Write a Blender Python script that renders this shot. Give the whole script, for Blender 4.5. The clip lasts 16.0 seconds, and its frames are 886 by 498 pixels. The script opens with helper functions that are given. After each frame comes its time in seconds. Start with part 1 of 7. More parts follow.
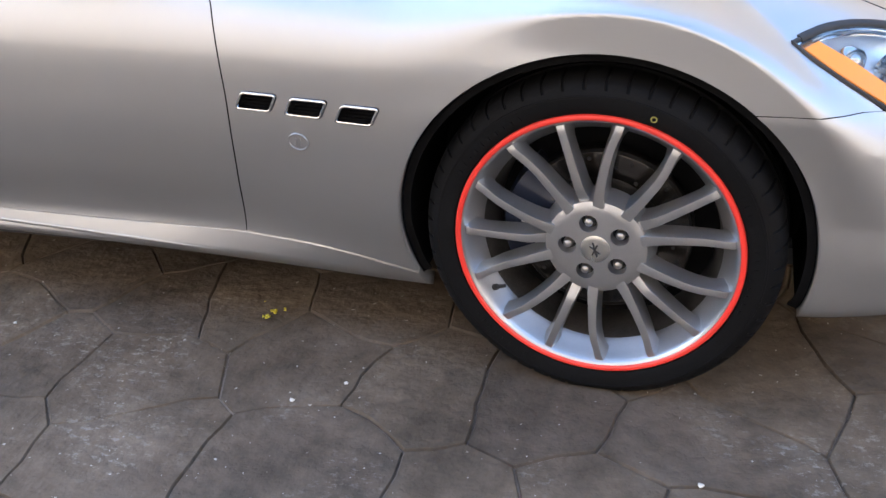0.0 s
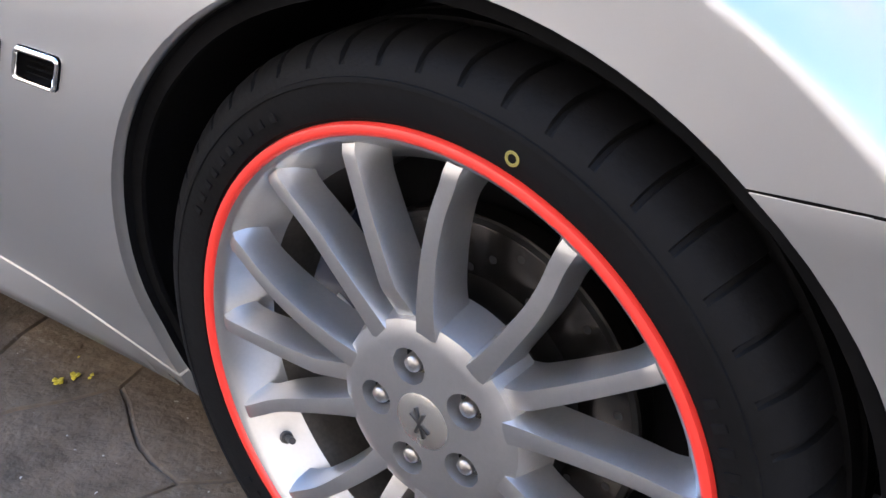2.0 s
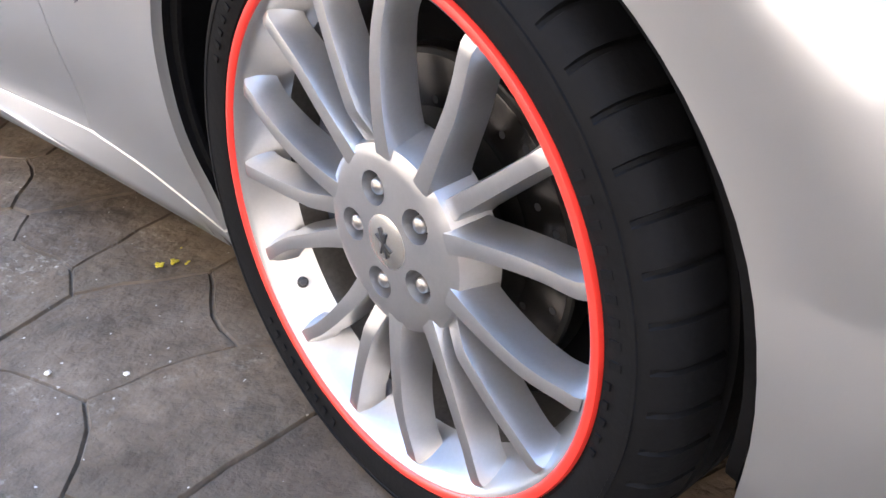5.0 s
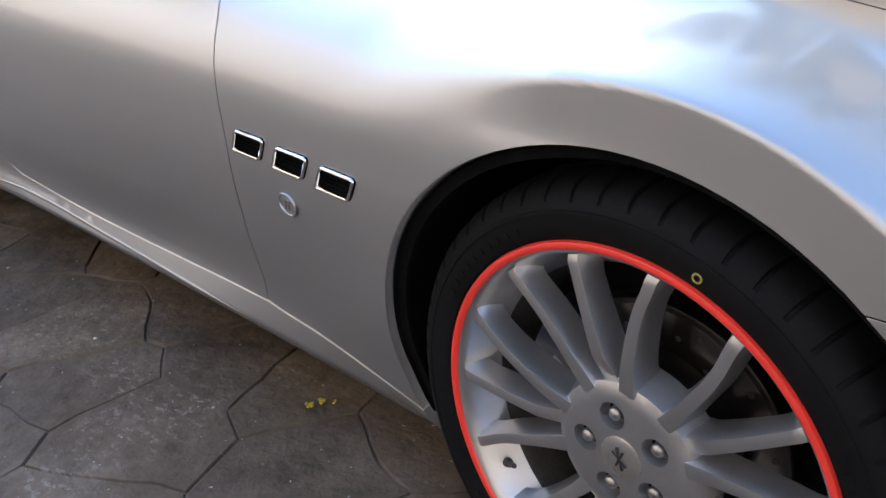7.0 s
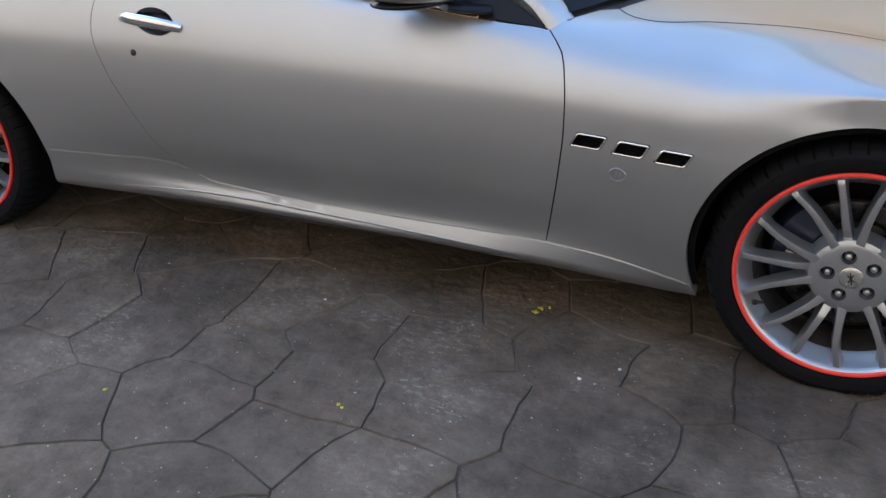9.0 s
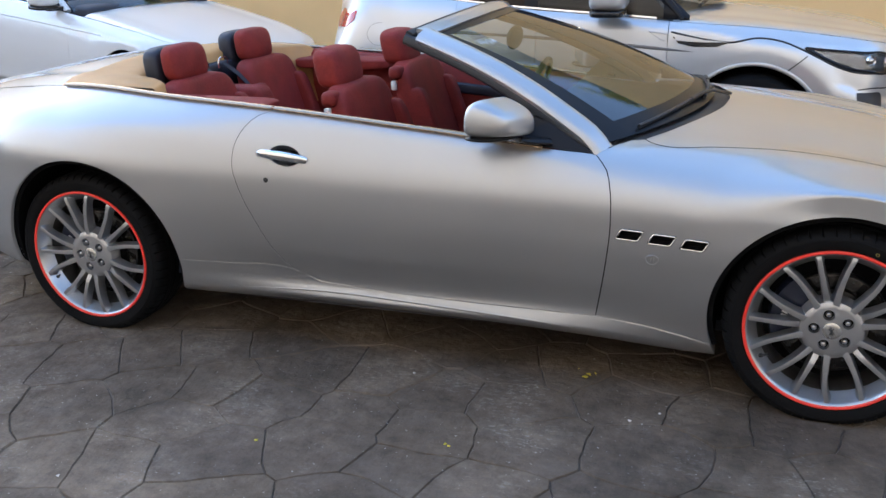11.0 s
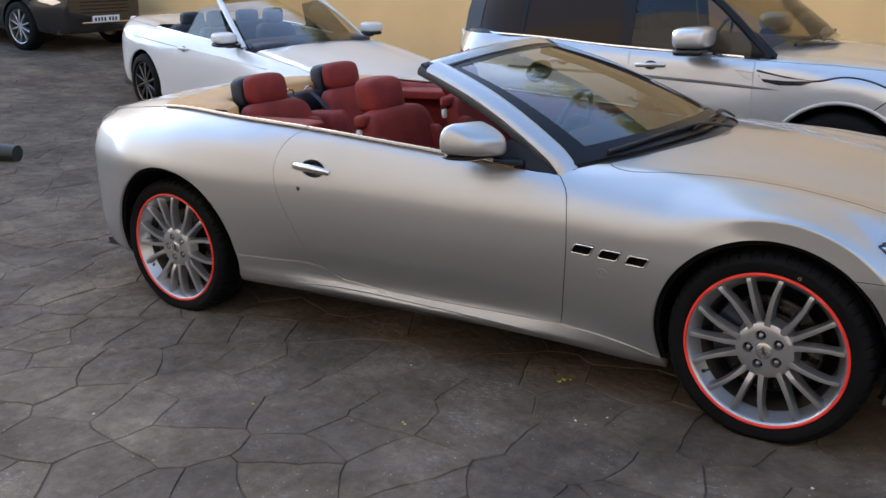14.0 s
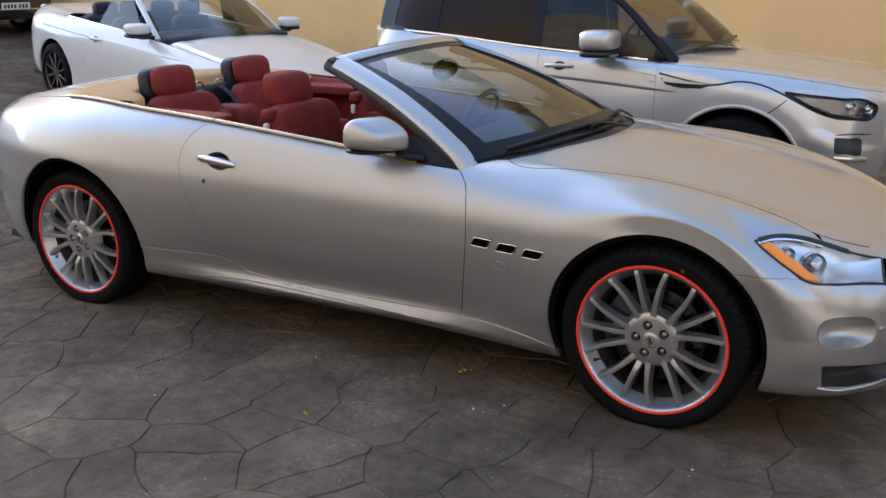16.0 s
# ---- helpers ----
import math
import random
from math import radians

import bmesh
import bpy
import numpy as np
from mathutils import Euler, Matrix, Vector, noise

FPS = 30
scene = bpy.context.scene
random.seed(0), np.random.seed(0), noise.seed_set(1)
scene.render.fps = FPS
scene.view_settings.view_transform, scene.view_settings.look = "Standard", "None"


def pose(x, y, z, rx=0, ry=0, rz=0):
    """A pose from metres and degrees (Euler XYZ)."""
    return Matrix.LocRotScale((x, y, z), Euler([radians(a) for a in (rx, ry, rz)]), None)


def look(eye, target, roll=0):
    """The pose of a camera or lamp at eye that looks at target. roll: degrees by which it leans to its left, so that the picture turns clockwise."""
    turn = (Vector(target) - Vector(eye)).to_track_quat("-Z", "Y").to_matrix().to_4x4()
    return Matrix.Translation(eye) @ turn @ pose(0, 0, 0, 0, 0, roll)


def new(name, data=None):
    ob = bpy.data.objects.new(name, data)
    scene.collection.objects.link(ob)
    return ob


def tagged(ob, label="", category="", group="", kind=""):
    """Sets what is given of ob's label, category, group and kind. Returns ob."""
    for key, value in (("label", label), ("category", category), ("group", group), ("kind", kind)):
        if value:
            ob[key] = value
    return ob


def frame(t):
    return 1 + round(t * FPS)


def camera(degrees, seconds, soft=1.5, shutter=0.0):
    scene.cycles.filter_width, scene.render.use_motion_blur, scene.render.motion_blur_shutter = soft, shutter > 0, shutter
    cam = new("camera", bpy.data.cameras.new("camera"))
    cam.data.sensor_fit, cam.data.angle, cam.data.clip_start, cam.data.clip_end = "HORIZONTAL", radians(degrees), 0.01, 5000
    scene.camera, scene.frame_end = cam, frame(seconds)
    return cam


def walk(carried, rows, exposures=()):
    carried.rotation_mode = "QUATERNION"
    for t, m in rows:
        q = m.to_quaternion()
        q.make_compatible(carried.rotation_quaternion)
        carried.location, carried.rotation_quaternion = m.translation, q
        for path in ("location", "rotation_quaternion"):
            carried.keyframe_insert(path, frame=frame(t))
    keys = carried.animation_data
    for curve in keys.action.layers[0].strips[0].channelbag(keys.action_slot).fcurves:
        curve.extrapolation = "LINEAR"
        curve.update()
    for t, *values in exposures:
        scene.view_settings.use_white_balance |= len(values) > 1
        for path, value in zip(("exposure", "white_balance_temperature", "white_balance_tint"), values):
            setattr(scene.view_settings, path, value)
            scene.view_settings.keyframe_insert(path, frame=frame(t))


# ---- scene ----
cam = camera(51.2, 16.0)
PATH = [
    (0, (0.237, -2.427, 1.242), (-0.341, -0.787, 0.255), -4.8),
    (0.5, (0.357, -2.002, 1.125), (-0.436, -0.435, 0.169), -2.9),
    (1, (0.373, -1.654, 0.991), (-0.531, -0.143, 0.041), -1.2),
    (1.5, (0.4, -1.442, 0.911), (-0.597, 0.025, -0.013), -0.3),
    (2, (0.418, -1.409, 0.847), (-0.633, 0.042, -0.041), -1.2),
    (2.5, (0.449, -1.423, 0.817), (-0.611, 0.013, -0.086), -1.7),
    (3, (0.476, -1.461, 0.797), (-0.549, -0.008, -0.118), -1.7),
    (3.5, (0.504, -1.52, 0.788), (-0.547, -0.089, -0.134), -1.8),
    (4, (0.587, -1.462, 0.732), (-0.675, -0.177, -0.137), -3.7),
    (4.2, (0.629, -1.413, 0.718), (-0.709, -0.195, -0.135), -5.3),
    (6.3, (0.667, -1.355, 0.758), (-0.705, -0.19, -0.113), -4.3),
    (6.5, (0.651, -1.385, 0.841), (-0.729, -0.217, -0.014), -4.1),
    (6.6, (0.64, -1.415, 0.887), (-0.74, -0.239, 0.043), -4.2),
    (7, (0.523, -1.626, 1.046), (-0.799, -0.381, 0.209), -5.0),
    (7.5, (0.345, -1.96, 1.216), (-0.856, -0.596, 0.381), -6.3),
    (8, (0.211, -2.381, 1.343), (-0.922, -0.958, 0.511), -4.8),
    (8.5, (0.019, -2.737, 1.422), (-0.901, -1.172, 0.584), -1.5),
    (9, (-0.203, -3.067, 1.485), (-0.857, -1.427, 0.545), -1.1),
    (9.5, (-0.284, -3.34, 1.519), (-0.941, -1.673, 0.631), -3.2),
    (10, (-0.358, -3.548, 1.596), (-0.949, -1.783, 0.864), -1.0),
    (10.2, (-0.396, -3.639, 1.61), (-0.979, -1.856, 0.916), -0.5),
    (12.3, (-0.06, -4.047, 1.608), (-0.703, -2.259, 0.986), -4.5),
    (12.5, (-0.036, -4.023, 1.596), (-0.644, -2.231, 0.948), -5.6),
    (13, (0.255, -3.989, 1.558), (-0.565, -2.252, 1.001), -4.3),
    (13.5, (0.546, -3.952, 1.59), (-0.474, -2.341, 0.987), -2.6),
    (14, (0.702, -3.924, 1.594), (-0.351, -2.318, 1.037), -2.1),
    (14.5, (0.802, -3.919, 1.584), (-0.187, -2.295, 0.964), 0.7),
    (15, (0.812, -3.942, 1.594), (-0.145, -2.281, 1.021), -0.6),
    (15.5, (0.822, -3.956, 1.595), (-0.091, -2.265, 1.04), -0.4),
    (16, (0.82, -3.947, 1.595), (-0.093, -2.26, 1.03), -0.4),
]
EXPOSURE = [(0, 3.11, 6150, 13.0), (0.5, 2.97, 6150, 13.0), (1.5, 3.02, 5950, 13.0), (2.0, 3.5, 5850, 13.0), (3, 3.9, 5750, 13.0), (4.2, 4.04, 5950, 13.0), (6.3, 3.97, 6250, 13.0), (6.5, 3.77, 6250, 13.0), (7.0, 2.62, 6100, 13.0), (7.5, 2.17, 5950, 5.0), (8.5, 2.35, 5900, 8.0), (10, 2.52, 5850, 9.0), (12.5, 2.37, 5950, 10.0), (14.5, 2.2, 6300, 12.0), (16, 2.12, 6400, 13.0)]
walk(cam, [(t, look(eye, target, roll)) for t, eye, target, roll in PATH], EXPOSURE)

from mathutils.geometry import delaunay_2d_cdt

# ---------------------------------------------------------------- light
world = bpy.data.worlds.new("sky")
scene.world = world
world.use_nodes = True
wn = world.node_tree.nodes
sky = wn.new("ShaderNodeTexSky")
sky.sky_type = "NISHITA"
sky.sun_disc = False
SUN_AZ, SUN_EL = radians(-60), radians(20)
sky.sun_elevation = SUN_EL
sky.sun_rotation = SUN_AZ
sky.air_density, sky.dust_density, sky.ozone_density = 1.0, 1.0, 1.0
wn["Background"].inputs[1].default_value = 0.15
world.node_tree.links.new(sky.outputs[0], wn["Background"].inputs[0])
sun_data = bpy.data.lights.new("sun", "SUN")
sun_data.energy, sun_data.angle, sun_data.color = 2.8, radians(0.5), (1.0, 0.87, 0.68)
sun = new("sun", sun_data)
sun_dir = Vector((math.sin(SUN_AZ) * math.cos(SUN_EL), math.cos(SUN_AZ) * math.cos(SUN_EL), math.sin(SUN_EL)))
sun.matrix_world = look(sun_dir * 50, (0, 0, 0))


# ---------------------------------------------------------------- materials
def mat(name, color=(0.5, 0.5, 0.5), rough=0.5, metal=0.0, coat=0.0, **kw):
    m = bpy.data.materials.new(name)
    m.use_nodes = True
    b = m.node_tree.nodes["Principled BSDF"]
    b.inputs["Base Color"].default_value = (*color, 1)
    b.inputs["Roughness"].default_value = rough
    b.inputs["Metallic"].default_value = metal
    b.inputs["Coat Weight"].default_value = coat
    b.inputs["Coat Roughness"].default_value = kw.get("coat_rough", 0.03)
    b.inputs["Coat IOR"].default_value = kw.get("coat_ior", 1.5)
    if "trans" in kw:
        b.inputs["Transmission Weight"].default_value = kw["trans"]
    if "ior" in kw:
        b.inputs["IOR"].default_value = kw["ior"]
    if "spec" in kw:
        b.inputs["Specular IOR Level"].default_value = kw["spec"]
    return m


def vary(m, scale, amount, dark=None, bump=0.0, bump_scale=None, rough=0.0, detail=6.0, per_object=0.0):
    """Two scales of variation on a plain material: large blotches and fine grain, with an optional bump."""
    nt = m.node_tree
    b = nt.nodes["Principled BSDF"]
    base = tuple(b.inputs["Base Color"].default_value)
    tc = nt.nodes.new("ShaderNodeTexCoord")
    n1 = nt.nodes.new("ShaderNodeTexNoise")
    n1.inputs["Scale"].default_value, n1.inputs["Detail"].default_value = scale, detail
    n2 = nt.nodes.new("ShaderNodeTexNoise")
    n2.inputs["Scale"].default_value, n2.inputs["Detail"].default_value = bump_scale or scale * 14, 4
    for n in (n1, n2):
        nt.links.new(tc.outputs["Object"], n.inputs["Vector"])
    mixn = nt.nodes.new("ShaderNodeMath")
    mixn.operation = "MULTIPLY_ADD"
    mixn.inputs[1].default_value = 0.35
    nt.links.new(n2.outputs["Fac"], mixn.inputs[0])
    sc = nt.nodes.new("ShaderNodeMath")
    sc.operation = "MULTIPLY"
    sc.inputs[1].default_value = 0.65
    nt.links.new(n1.outputs["Fac"], sc.inputs[0])
    nt.links.new(sc.outputs[0], mixn.inputs[2])
    ramp = nt.nodes.new("ShaderNodeValToRGB")
    lo = dark or tuple(c * (1 - amount) for c in base[:3])
    hi = tuple(min(1, c * (1 + amount)) for c in base[:3])
    ramp.color_ramp.elements[0].position, ramp.color_ramp.elements[1].position = 0.35, 0.65
    ramp.color_ramp.elements[0].color, ramp.color_ramp.elements[1].color = (*lo, 1), (*hi, 1)
    nt.links.new(mixn.outputs[0], ramp.inputs[0])
    out = ramp.outputs[0]
    if per_object:
        oi = nt.nodes.new("ShaderNodeObjectInfo")
        hs = nt.nodes.new("ShaderNodeHueSaturation")
        mr = nt.nodes.new("ShaderNodeMapRange")
        mr.inputs[3].default_value, mr.inputs[4].default_value = 1 - per_object, 1 + per_object
        nt.links.new(oi.outputs["Random"], mr.inputs[0])
        nt.links.new(mr.outputs[0], hs.inputs["Value"])
        nt.links.new(out, hs.inputs["Color"])
        out = hs.outputs[0]
    nt.links.new(out, b.inputs["Base Color"])
    if bump:
        bp = nt.nodes.new("ShaderNodeBump")
        bp.inputs["Strength"].default_value, bp.inputs["Distance"].default_value = 1.0, bump
        nt.links.new(n2.outputs["Fac"], bp.inputs["Height"])
        nt.links.new(bp.outputs[0], b.inputs["Normal"])
    if rough:
        mr = nt.nodes.new("ShaderNodeMapRange")
        r0 = b.inputs["Roughness"].default_value
        mr.inputs[3].default_value, mr.inputs[4].default_value = r0 - rough, r0 + rough
        nt.links.new(n1.outputs["Fac"], mr.inputs[0])
        nt.links.new(mr.outputs[0], b.inputs["Roughness"])
    return m


SILVER = vary(mat("silver_paint", (0.45, 0.455, 0.46), 0.45, 0.92, 1.0, coat_rough=0.08, coat_ior=1.6), 1.5, 0.015, bump_scale=900)
EV_SILVER = mat("pale_silver_paint", (0.60, 0.605, 0.61), 0.36, 0.72, 1.0)
# grey for the door crease's painted shadow line and the fuel flap gap
EV_SHADE_GAP = mat("shade_and_gap_grey", (0.16, 0.16, 0.165), 0.4, 0.5, 0.5)
WHITE = mat("white_paint", (0.74, 0.73, 0.71), 0.3, 0.0, 1.0)
BLACK_PAINT = mat("black_paint", (0.012, 0.012, 0.013), 0.2, 0.0, 1.0)
BLACK = mat("black_plastic", (0.018, 0.018, 0.02), 0.5)
SATIN_BLACK = mat("satin_black_trim", (0.008, 0.008, 0.010), 0.30, spec=0.22)
GLOSS_BLACK = mat("gloss_black_trim", (0.010, 0.010, 0.012), 0.14, 0, 0.0)
LINER = vary(mat("wheel_liner", (0.005, 0.005, 0.0055), 0.9, spec=0.08), 12, 0.4)
RUBBER = vary(mat("tyre_rubber", (0.0045, 0.0046, 0.0052), 0.7, spec=0.14), 9, 0.3, bump=0.0006, bump_scale=160, rough=0.08)
RIM = vary(mat("wheel_silver", (0.47, 0.475, 0.485), 0.35, 0.88, 0.3), 18, 0.05, rough=0.05)
RED_RING = mat("red_rim_strip", (0.80, 0.045, 0.03), 0.35, 0, 0.3)
CHROME = mat("chrome", (0.82, 0.82, 0.82), 0.08, 1.0)
CAP = vary(mat("brushed_cap", (0.66, 0.645, 0.61), 0.26, 0.9), 40, 0.06, rough=0.05)
NUT = vary(mat("lug_nut_steel", (0.42, 0.40, 0.38), 0.3, 0.9), 60, 0.3)
# far darker than RIM: shade deep between the spokes is put into this grey
SHADED_BARREL = vary(mat("shaded_barrel", (0.10, 0.095, 0.09), 0.5, 0.6), 14, 0.3, rough=0.08)
DARK_RIM = mat("dark_alloy", (0.13, 0.12, 0.11), 0.34, 0.85, 0.3)
# both disc steels are near black: the wheel cavity's shade is in their colour
DISC = vary(mat("shaded_disc_steel", (0.028, 0.027, 0.026), 0.36, 0.8), 30, 0.15, rough=0.05)
DISC_WORN = vary(mat("shaded_scored_steel", (0.065, 0.061, 0.058), 0.25, 0.9), 60, 0.15, rough=0.04)
CALIPER = mat("dark_blue_caliper", (0.012, 0.018, 0.04), 0.35, 0, 0.5)
MARK_WHITE = mat("white_marking", (0.75, 0.75, 0.75), 0.5)
LEATHER = vary(mat("red_leather", (0.20, 0.022, 0.018), 0.68, spec=0.3), 9, 0.22, bump=0.002, bump_scale=120, rough=0.08)
LEATHER_DARK = vary(mat("navy_leather", (0.018, 0.022, 0.035), 0.5), 14, 0.2, bump=0.001, bump_scale=200)
BRONZE = mat("bronze_trim", (0.50, 0.36, 0.24), 0.22, 0.9)
TAN = vary(mat("tan_tonneau", (0.52, 0.29, 0.11), 0.6, 0, 0.04), 10, 0.08, bump=0.0004, bump_scale=260)


def thin_glass(name, tint, gloss=1.0):
    m = bpy.data.materials.new(name)
    m.use_nodes = True
    nt = m.node_tree
    nt.nodes.clear()
    out, mix = nt.nodes.new("ShaderNodeOutputMaterial"), nt.nodes.new("ShaderNodeMixShader")
    tr, gl, fr = nt.nodes.new("ShaderNodeBsdfTransparent"), nt.nodes.new("ShaderNodeBsdfGlossy"), nt.nodes.new("ShaderNodeFresnel")
    tr.inputs[0].default_value = (*tint, 1)
    gl.inputs["Roughness"].default_value = 0.01
    fr.inputs["IOR"].default_value = 1.45 + gloss
    nt.links.new(fr.outputs[0], mix.inputs[0])
    nt.links.new(tr.outputs[0], mix.inputs[1])
    nt.links.new(gl.outputs[0], mix.inputs[2])
    nt.links.new(mix.outputs[0], out.inputs[0])
    return m


SCREEN = thin_glass("windscreen_glass", (0.40, 0.43, 0.44), 0.85)
GLOSSY_SCREEN = thin_glass("mirroring_windscreen_glass", (0.60, 0.57, 0.50), 0.7)
PALE_SCREEN = thin_glass("pale_windscreen_glass", (0.74, 0.69, 0.60), 0.0)
SIDE_GLASS = thin_glass("side_glass", (0.42, 0.40, 0.36), 0.1)
CLEAR = thin_glass("lamp_glass", (0.93, 0.95, 0.96), 0.1)
DARK_GLASS = mat("tinted_glass", (0.030, 0.020, 0.013), 0.04, 0, 0.0, spec=0.12)
AMBER = mat("amber_reflector", (0.95, 0.30, 0.02), 0.3, 0, 0.2)
RED_LENS = mat("red_lens", (0.45, 0.01, 0.01), 0.15, 0, 0.8)
LAMP_LENS = mat("projector_lens", (0.55, 0.53, 0.50), 0.06, 0.9, 1.0)
LAMP_DIM = vary(mat("smoked_reflector", (0.22, 0.22, 0.23), 0.25, 0.8), 30, 0.5)
LAMP_BOWL = mat("lamp_reflector", (0.92, 0.92, 0.92), 0.22, 0.6)


def stone_material():
    """Stamped paving: mottled grey-brown, pale scuffs and fine chips, each stone a little different."""
    m = mat("stamped_stone", (0.15, 0.135, 0.125), 0.6)
    nt = m.node_tree
    b = nt.nodes["Principled BSDF"]
    geo = nt.nodes.new("ShaderNodeNewGeometry")

    def noise_node(scale, detail=6.0, rough=0.6, stretch=None):
        n = nt.nodes.new("ShaderNodeTexNoise")
        n.inputs["Scale"].default_value, n.inputs["Detail"].default_value, n.inputs["Roughness"].default_value = scale, detail, rough
        mp = nt.nodes.new("ShaderNodeMapping")
        if stretch:
            mp.inputs["Scale"].default_value = stretch
        nt.links.new(geo.outputs["Position"], mp.inputs["Vector"])
        nt.links.new(mp.outputs[0], n.inputs["Vector"])
        return n.outputs["Fac"]

    def ramp(src, stops):
        r = nt.nodes.new("ShaderNodeValToRGB")
        e = r.color_ramp.elements
        while len(e) < len(stops):
            e.new(0.5)
        for el, (p, c) in zip(e, stops):
            el.position, el.color = p, (*c, 1) if isinstance(c, tuple) else (c, c, c, 1)
        nt.links.new(src, r.inputs[0])
        return r.outputs[0]

    def mix(kind, fac, a, c):
        x = nt.nodes.new("ShaderNodeMix")
        x.data_type, x.blend_type = "RGBA", kind
        for sock, val in ((0, fac), (6, a), (7, c)):
            if isinstance(val, (float, int)):
                x.inputs[sock].default_value = val
            elif isinstance(val, tuple):
                x.inputs[sock].default_value = (*val, 1)
            else:
                nt.links.new(val, x.inputs[sock])
        return x.outputs[2]

    base = ramp(noise_node(1.3, 8, 0.65), [(0.3, (0.057, 0.045, 0.033)), (0.5, (0.116, 0.091, 0.067)), (0.72, (0.205, 0.162, 0.119))])
    mottle = ramp(noise_node(11, 8, 0.7), [(0.3, 0.62), (0.7, 1.36)])
    col = mix("MULTIPLY", 1.0, base, mottle)
    scuff_zone = ramp(noise_node(2.6, 4, 0.6), [(0.52, 0.0), (0.66, 1.0)])
    scuff = ramp(noise_node(38, 6, 0.75, (1.0, 1.6, 1.0)), [(0.54, 0.0), (0.61, 1.0)])
    both = mix("MULTIPLY", 1.0, scuff_zone, scuff)
    col = mix("MIX", both, col, (0.25, 0.225, 0.195))
    chips = ramp(noise_node(70, 2, 0.5), [(0.725, 0.0), (0.745, 1.0)])
    col = mix("MIX", chips, col, (0.42, 0.40, 0.36))
    dust = ramp(noise_node(4.0, 5, 0.55), [(0.50, 0.0), (0.75, 0.30)])
    col = mix("MIX", dust, col, (0.20, 0.165, 0.135))
    oi = nt.nodes.new("ShaderNodeObjectInfo")
    isl = nt.nodes.new("ShaderNodeNewGeometry")
    add = nt.nodes.new("ShaderNodeMath")
    add.operation = "ADD"
    nt.links.new(oi.outputs["Random"], add.inputs[0])
    nt.links.new(isl.outputs["Random Per Island"], add.inputs[1])
    frac = nt.nodes.new("ShaderNodeMath")
    frac.operation = "FRACT"
    nt.links.new(add.outputs[0], frac.inputs[0])
    tone = ramp(frac.outputs[0], [(0.0, (0.88, 0.87, 0.88)), (0.5, (1.0, 0.98, 0.96)), (1.0, (1.12, 1.09, 1.05))])
    col = mix("MULTIPLY", 1.0, col, tone)
    nt.links.new(col, b.inputs["Base Color"])
    b.inputs["Specular IOR Level"].default_value = 0.15
    rr = ramp(noise_node(6, 6), [(0.3, 0.62), (0.7, 0.85)])
    nt.links.new(rr, b.inputs["Roughness"])
    bp = nt.nodes.new("ShaderNodeBump")
    bp.inputs["Strength"].default_value, bp.inputs["Distance"].default_value = 1.0, 0.032
    nt.links.new(noise_node(5.0, 5, 0.5), bp.inputs["Height"])
    fine = nt.nodes.new("ShaderNodeBump")
    fine.inputs["Strength"].default_value, fine.inputs["Distance"].default_value = 0.8, 0.010
    nt.links.new(noise_node(24.0, 6, 0.6), fine.inputs["Height"])
    nt.links.new(bp.outputs[0], fine.inputs["Normal"])
    nt.links.new(fine.outputs[0], b.inputs["Normal"])
    return m


STONE = stone_material()
PALE = vary(mat("pale_render", (0.28, 0.268, 0.25), 0.85), 0.9, 0.06, bump=0.002, bump_scale=90)
JOINT = vary(mat("joint_grout", (0.150, 0.120, 0.096), 0.9), 6, 0.5, bump=0.002, bump_scale=120)
SOUTH = vary(mat("pale_building_render", (0.36, 0.335, 0.31), 0.85), 0.9, 0.06, bump=0.002, bump_scale=90)
WALL = vary(mat("ochre_render", (0.95, 0.60, 0.26), 0.85), 1.1, 0.07, bump=0.002, bump_scale=90)


def leaf_material():
    """Thin leaves that let the sun shine through."""
    m = vary(mat("tree_leaf", (0.10, 0.11, 0.02), 0.45), 3.0, 0.5, bump_scale=30)
    nt = m.node_tree
    tl, mx = nt.nodes.new("ShaderNodeBsdfTranslucent"), nt.nodes.new("ShaderNodeMixShader")
    tl.inputs[0].default_value = (0.34, 0.34, 0.03, 1)
    mx.inputs[0].default_value = 0.5
    nt.links.new(nt.nodes["Principled BSDF"].outputs[0], mx.inputs[1])
    nt.links.new(tl.outputs[0], mx.inputs[2])
    nt.links.new(mx.outputs[0], nt.nodes["Material Output"].inputs[0])
    return m


LEAF = leaf_material()
BARK = vary(mat("bark", (0.10, 0.075, 0.05), 0.9), 12, 0.4, bump=0.006, bump_scale=60)
YELLOW_DOT = mat("yellow_chalk", (0.26, 0.22, 0.05), 0.8)


# ---------------------------------------------------------------- mesh helpers
def part(name, bm, material, parent=None, label="", smooth=True, angle=40):
    me = bpy.data.meshes.new(name)
    if isinstance(bm, bmesh.types.BMesh):
        bmesh.ops.recalc_face_normals(bm, faces=bm.faces)
        bm.to_mesh(me)
        bm.free()
    else:
        me.from_pydata(*bm)
    for m in material if isinstance(material, (list, tuple)) else [material]:
        me.materials.append(m)
    if smooth:
        me.shade_smooth()
        if angle < 180:
            me.set_sharp_from_angle(angle=radians(angle))
    ob = new(name, me)
    ob.parent = parent
    if label:
        tagged(ob, label)
    return ob


def empty(name, label, category, m=None, group="", kind=""):
    ob = new(name)
    ob.empty_display_size = 0.1
    tagged(ob, label, category, group, kind)
    if m is not None:
        ob.matrix_world = m
    return ob


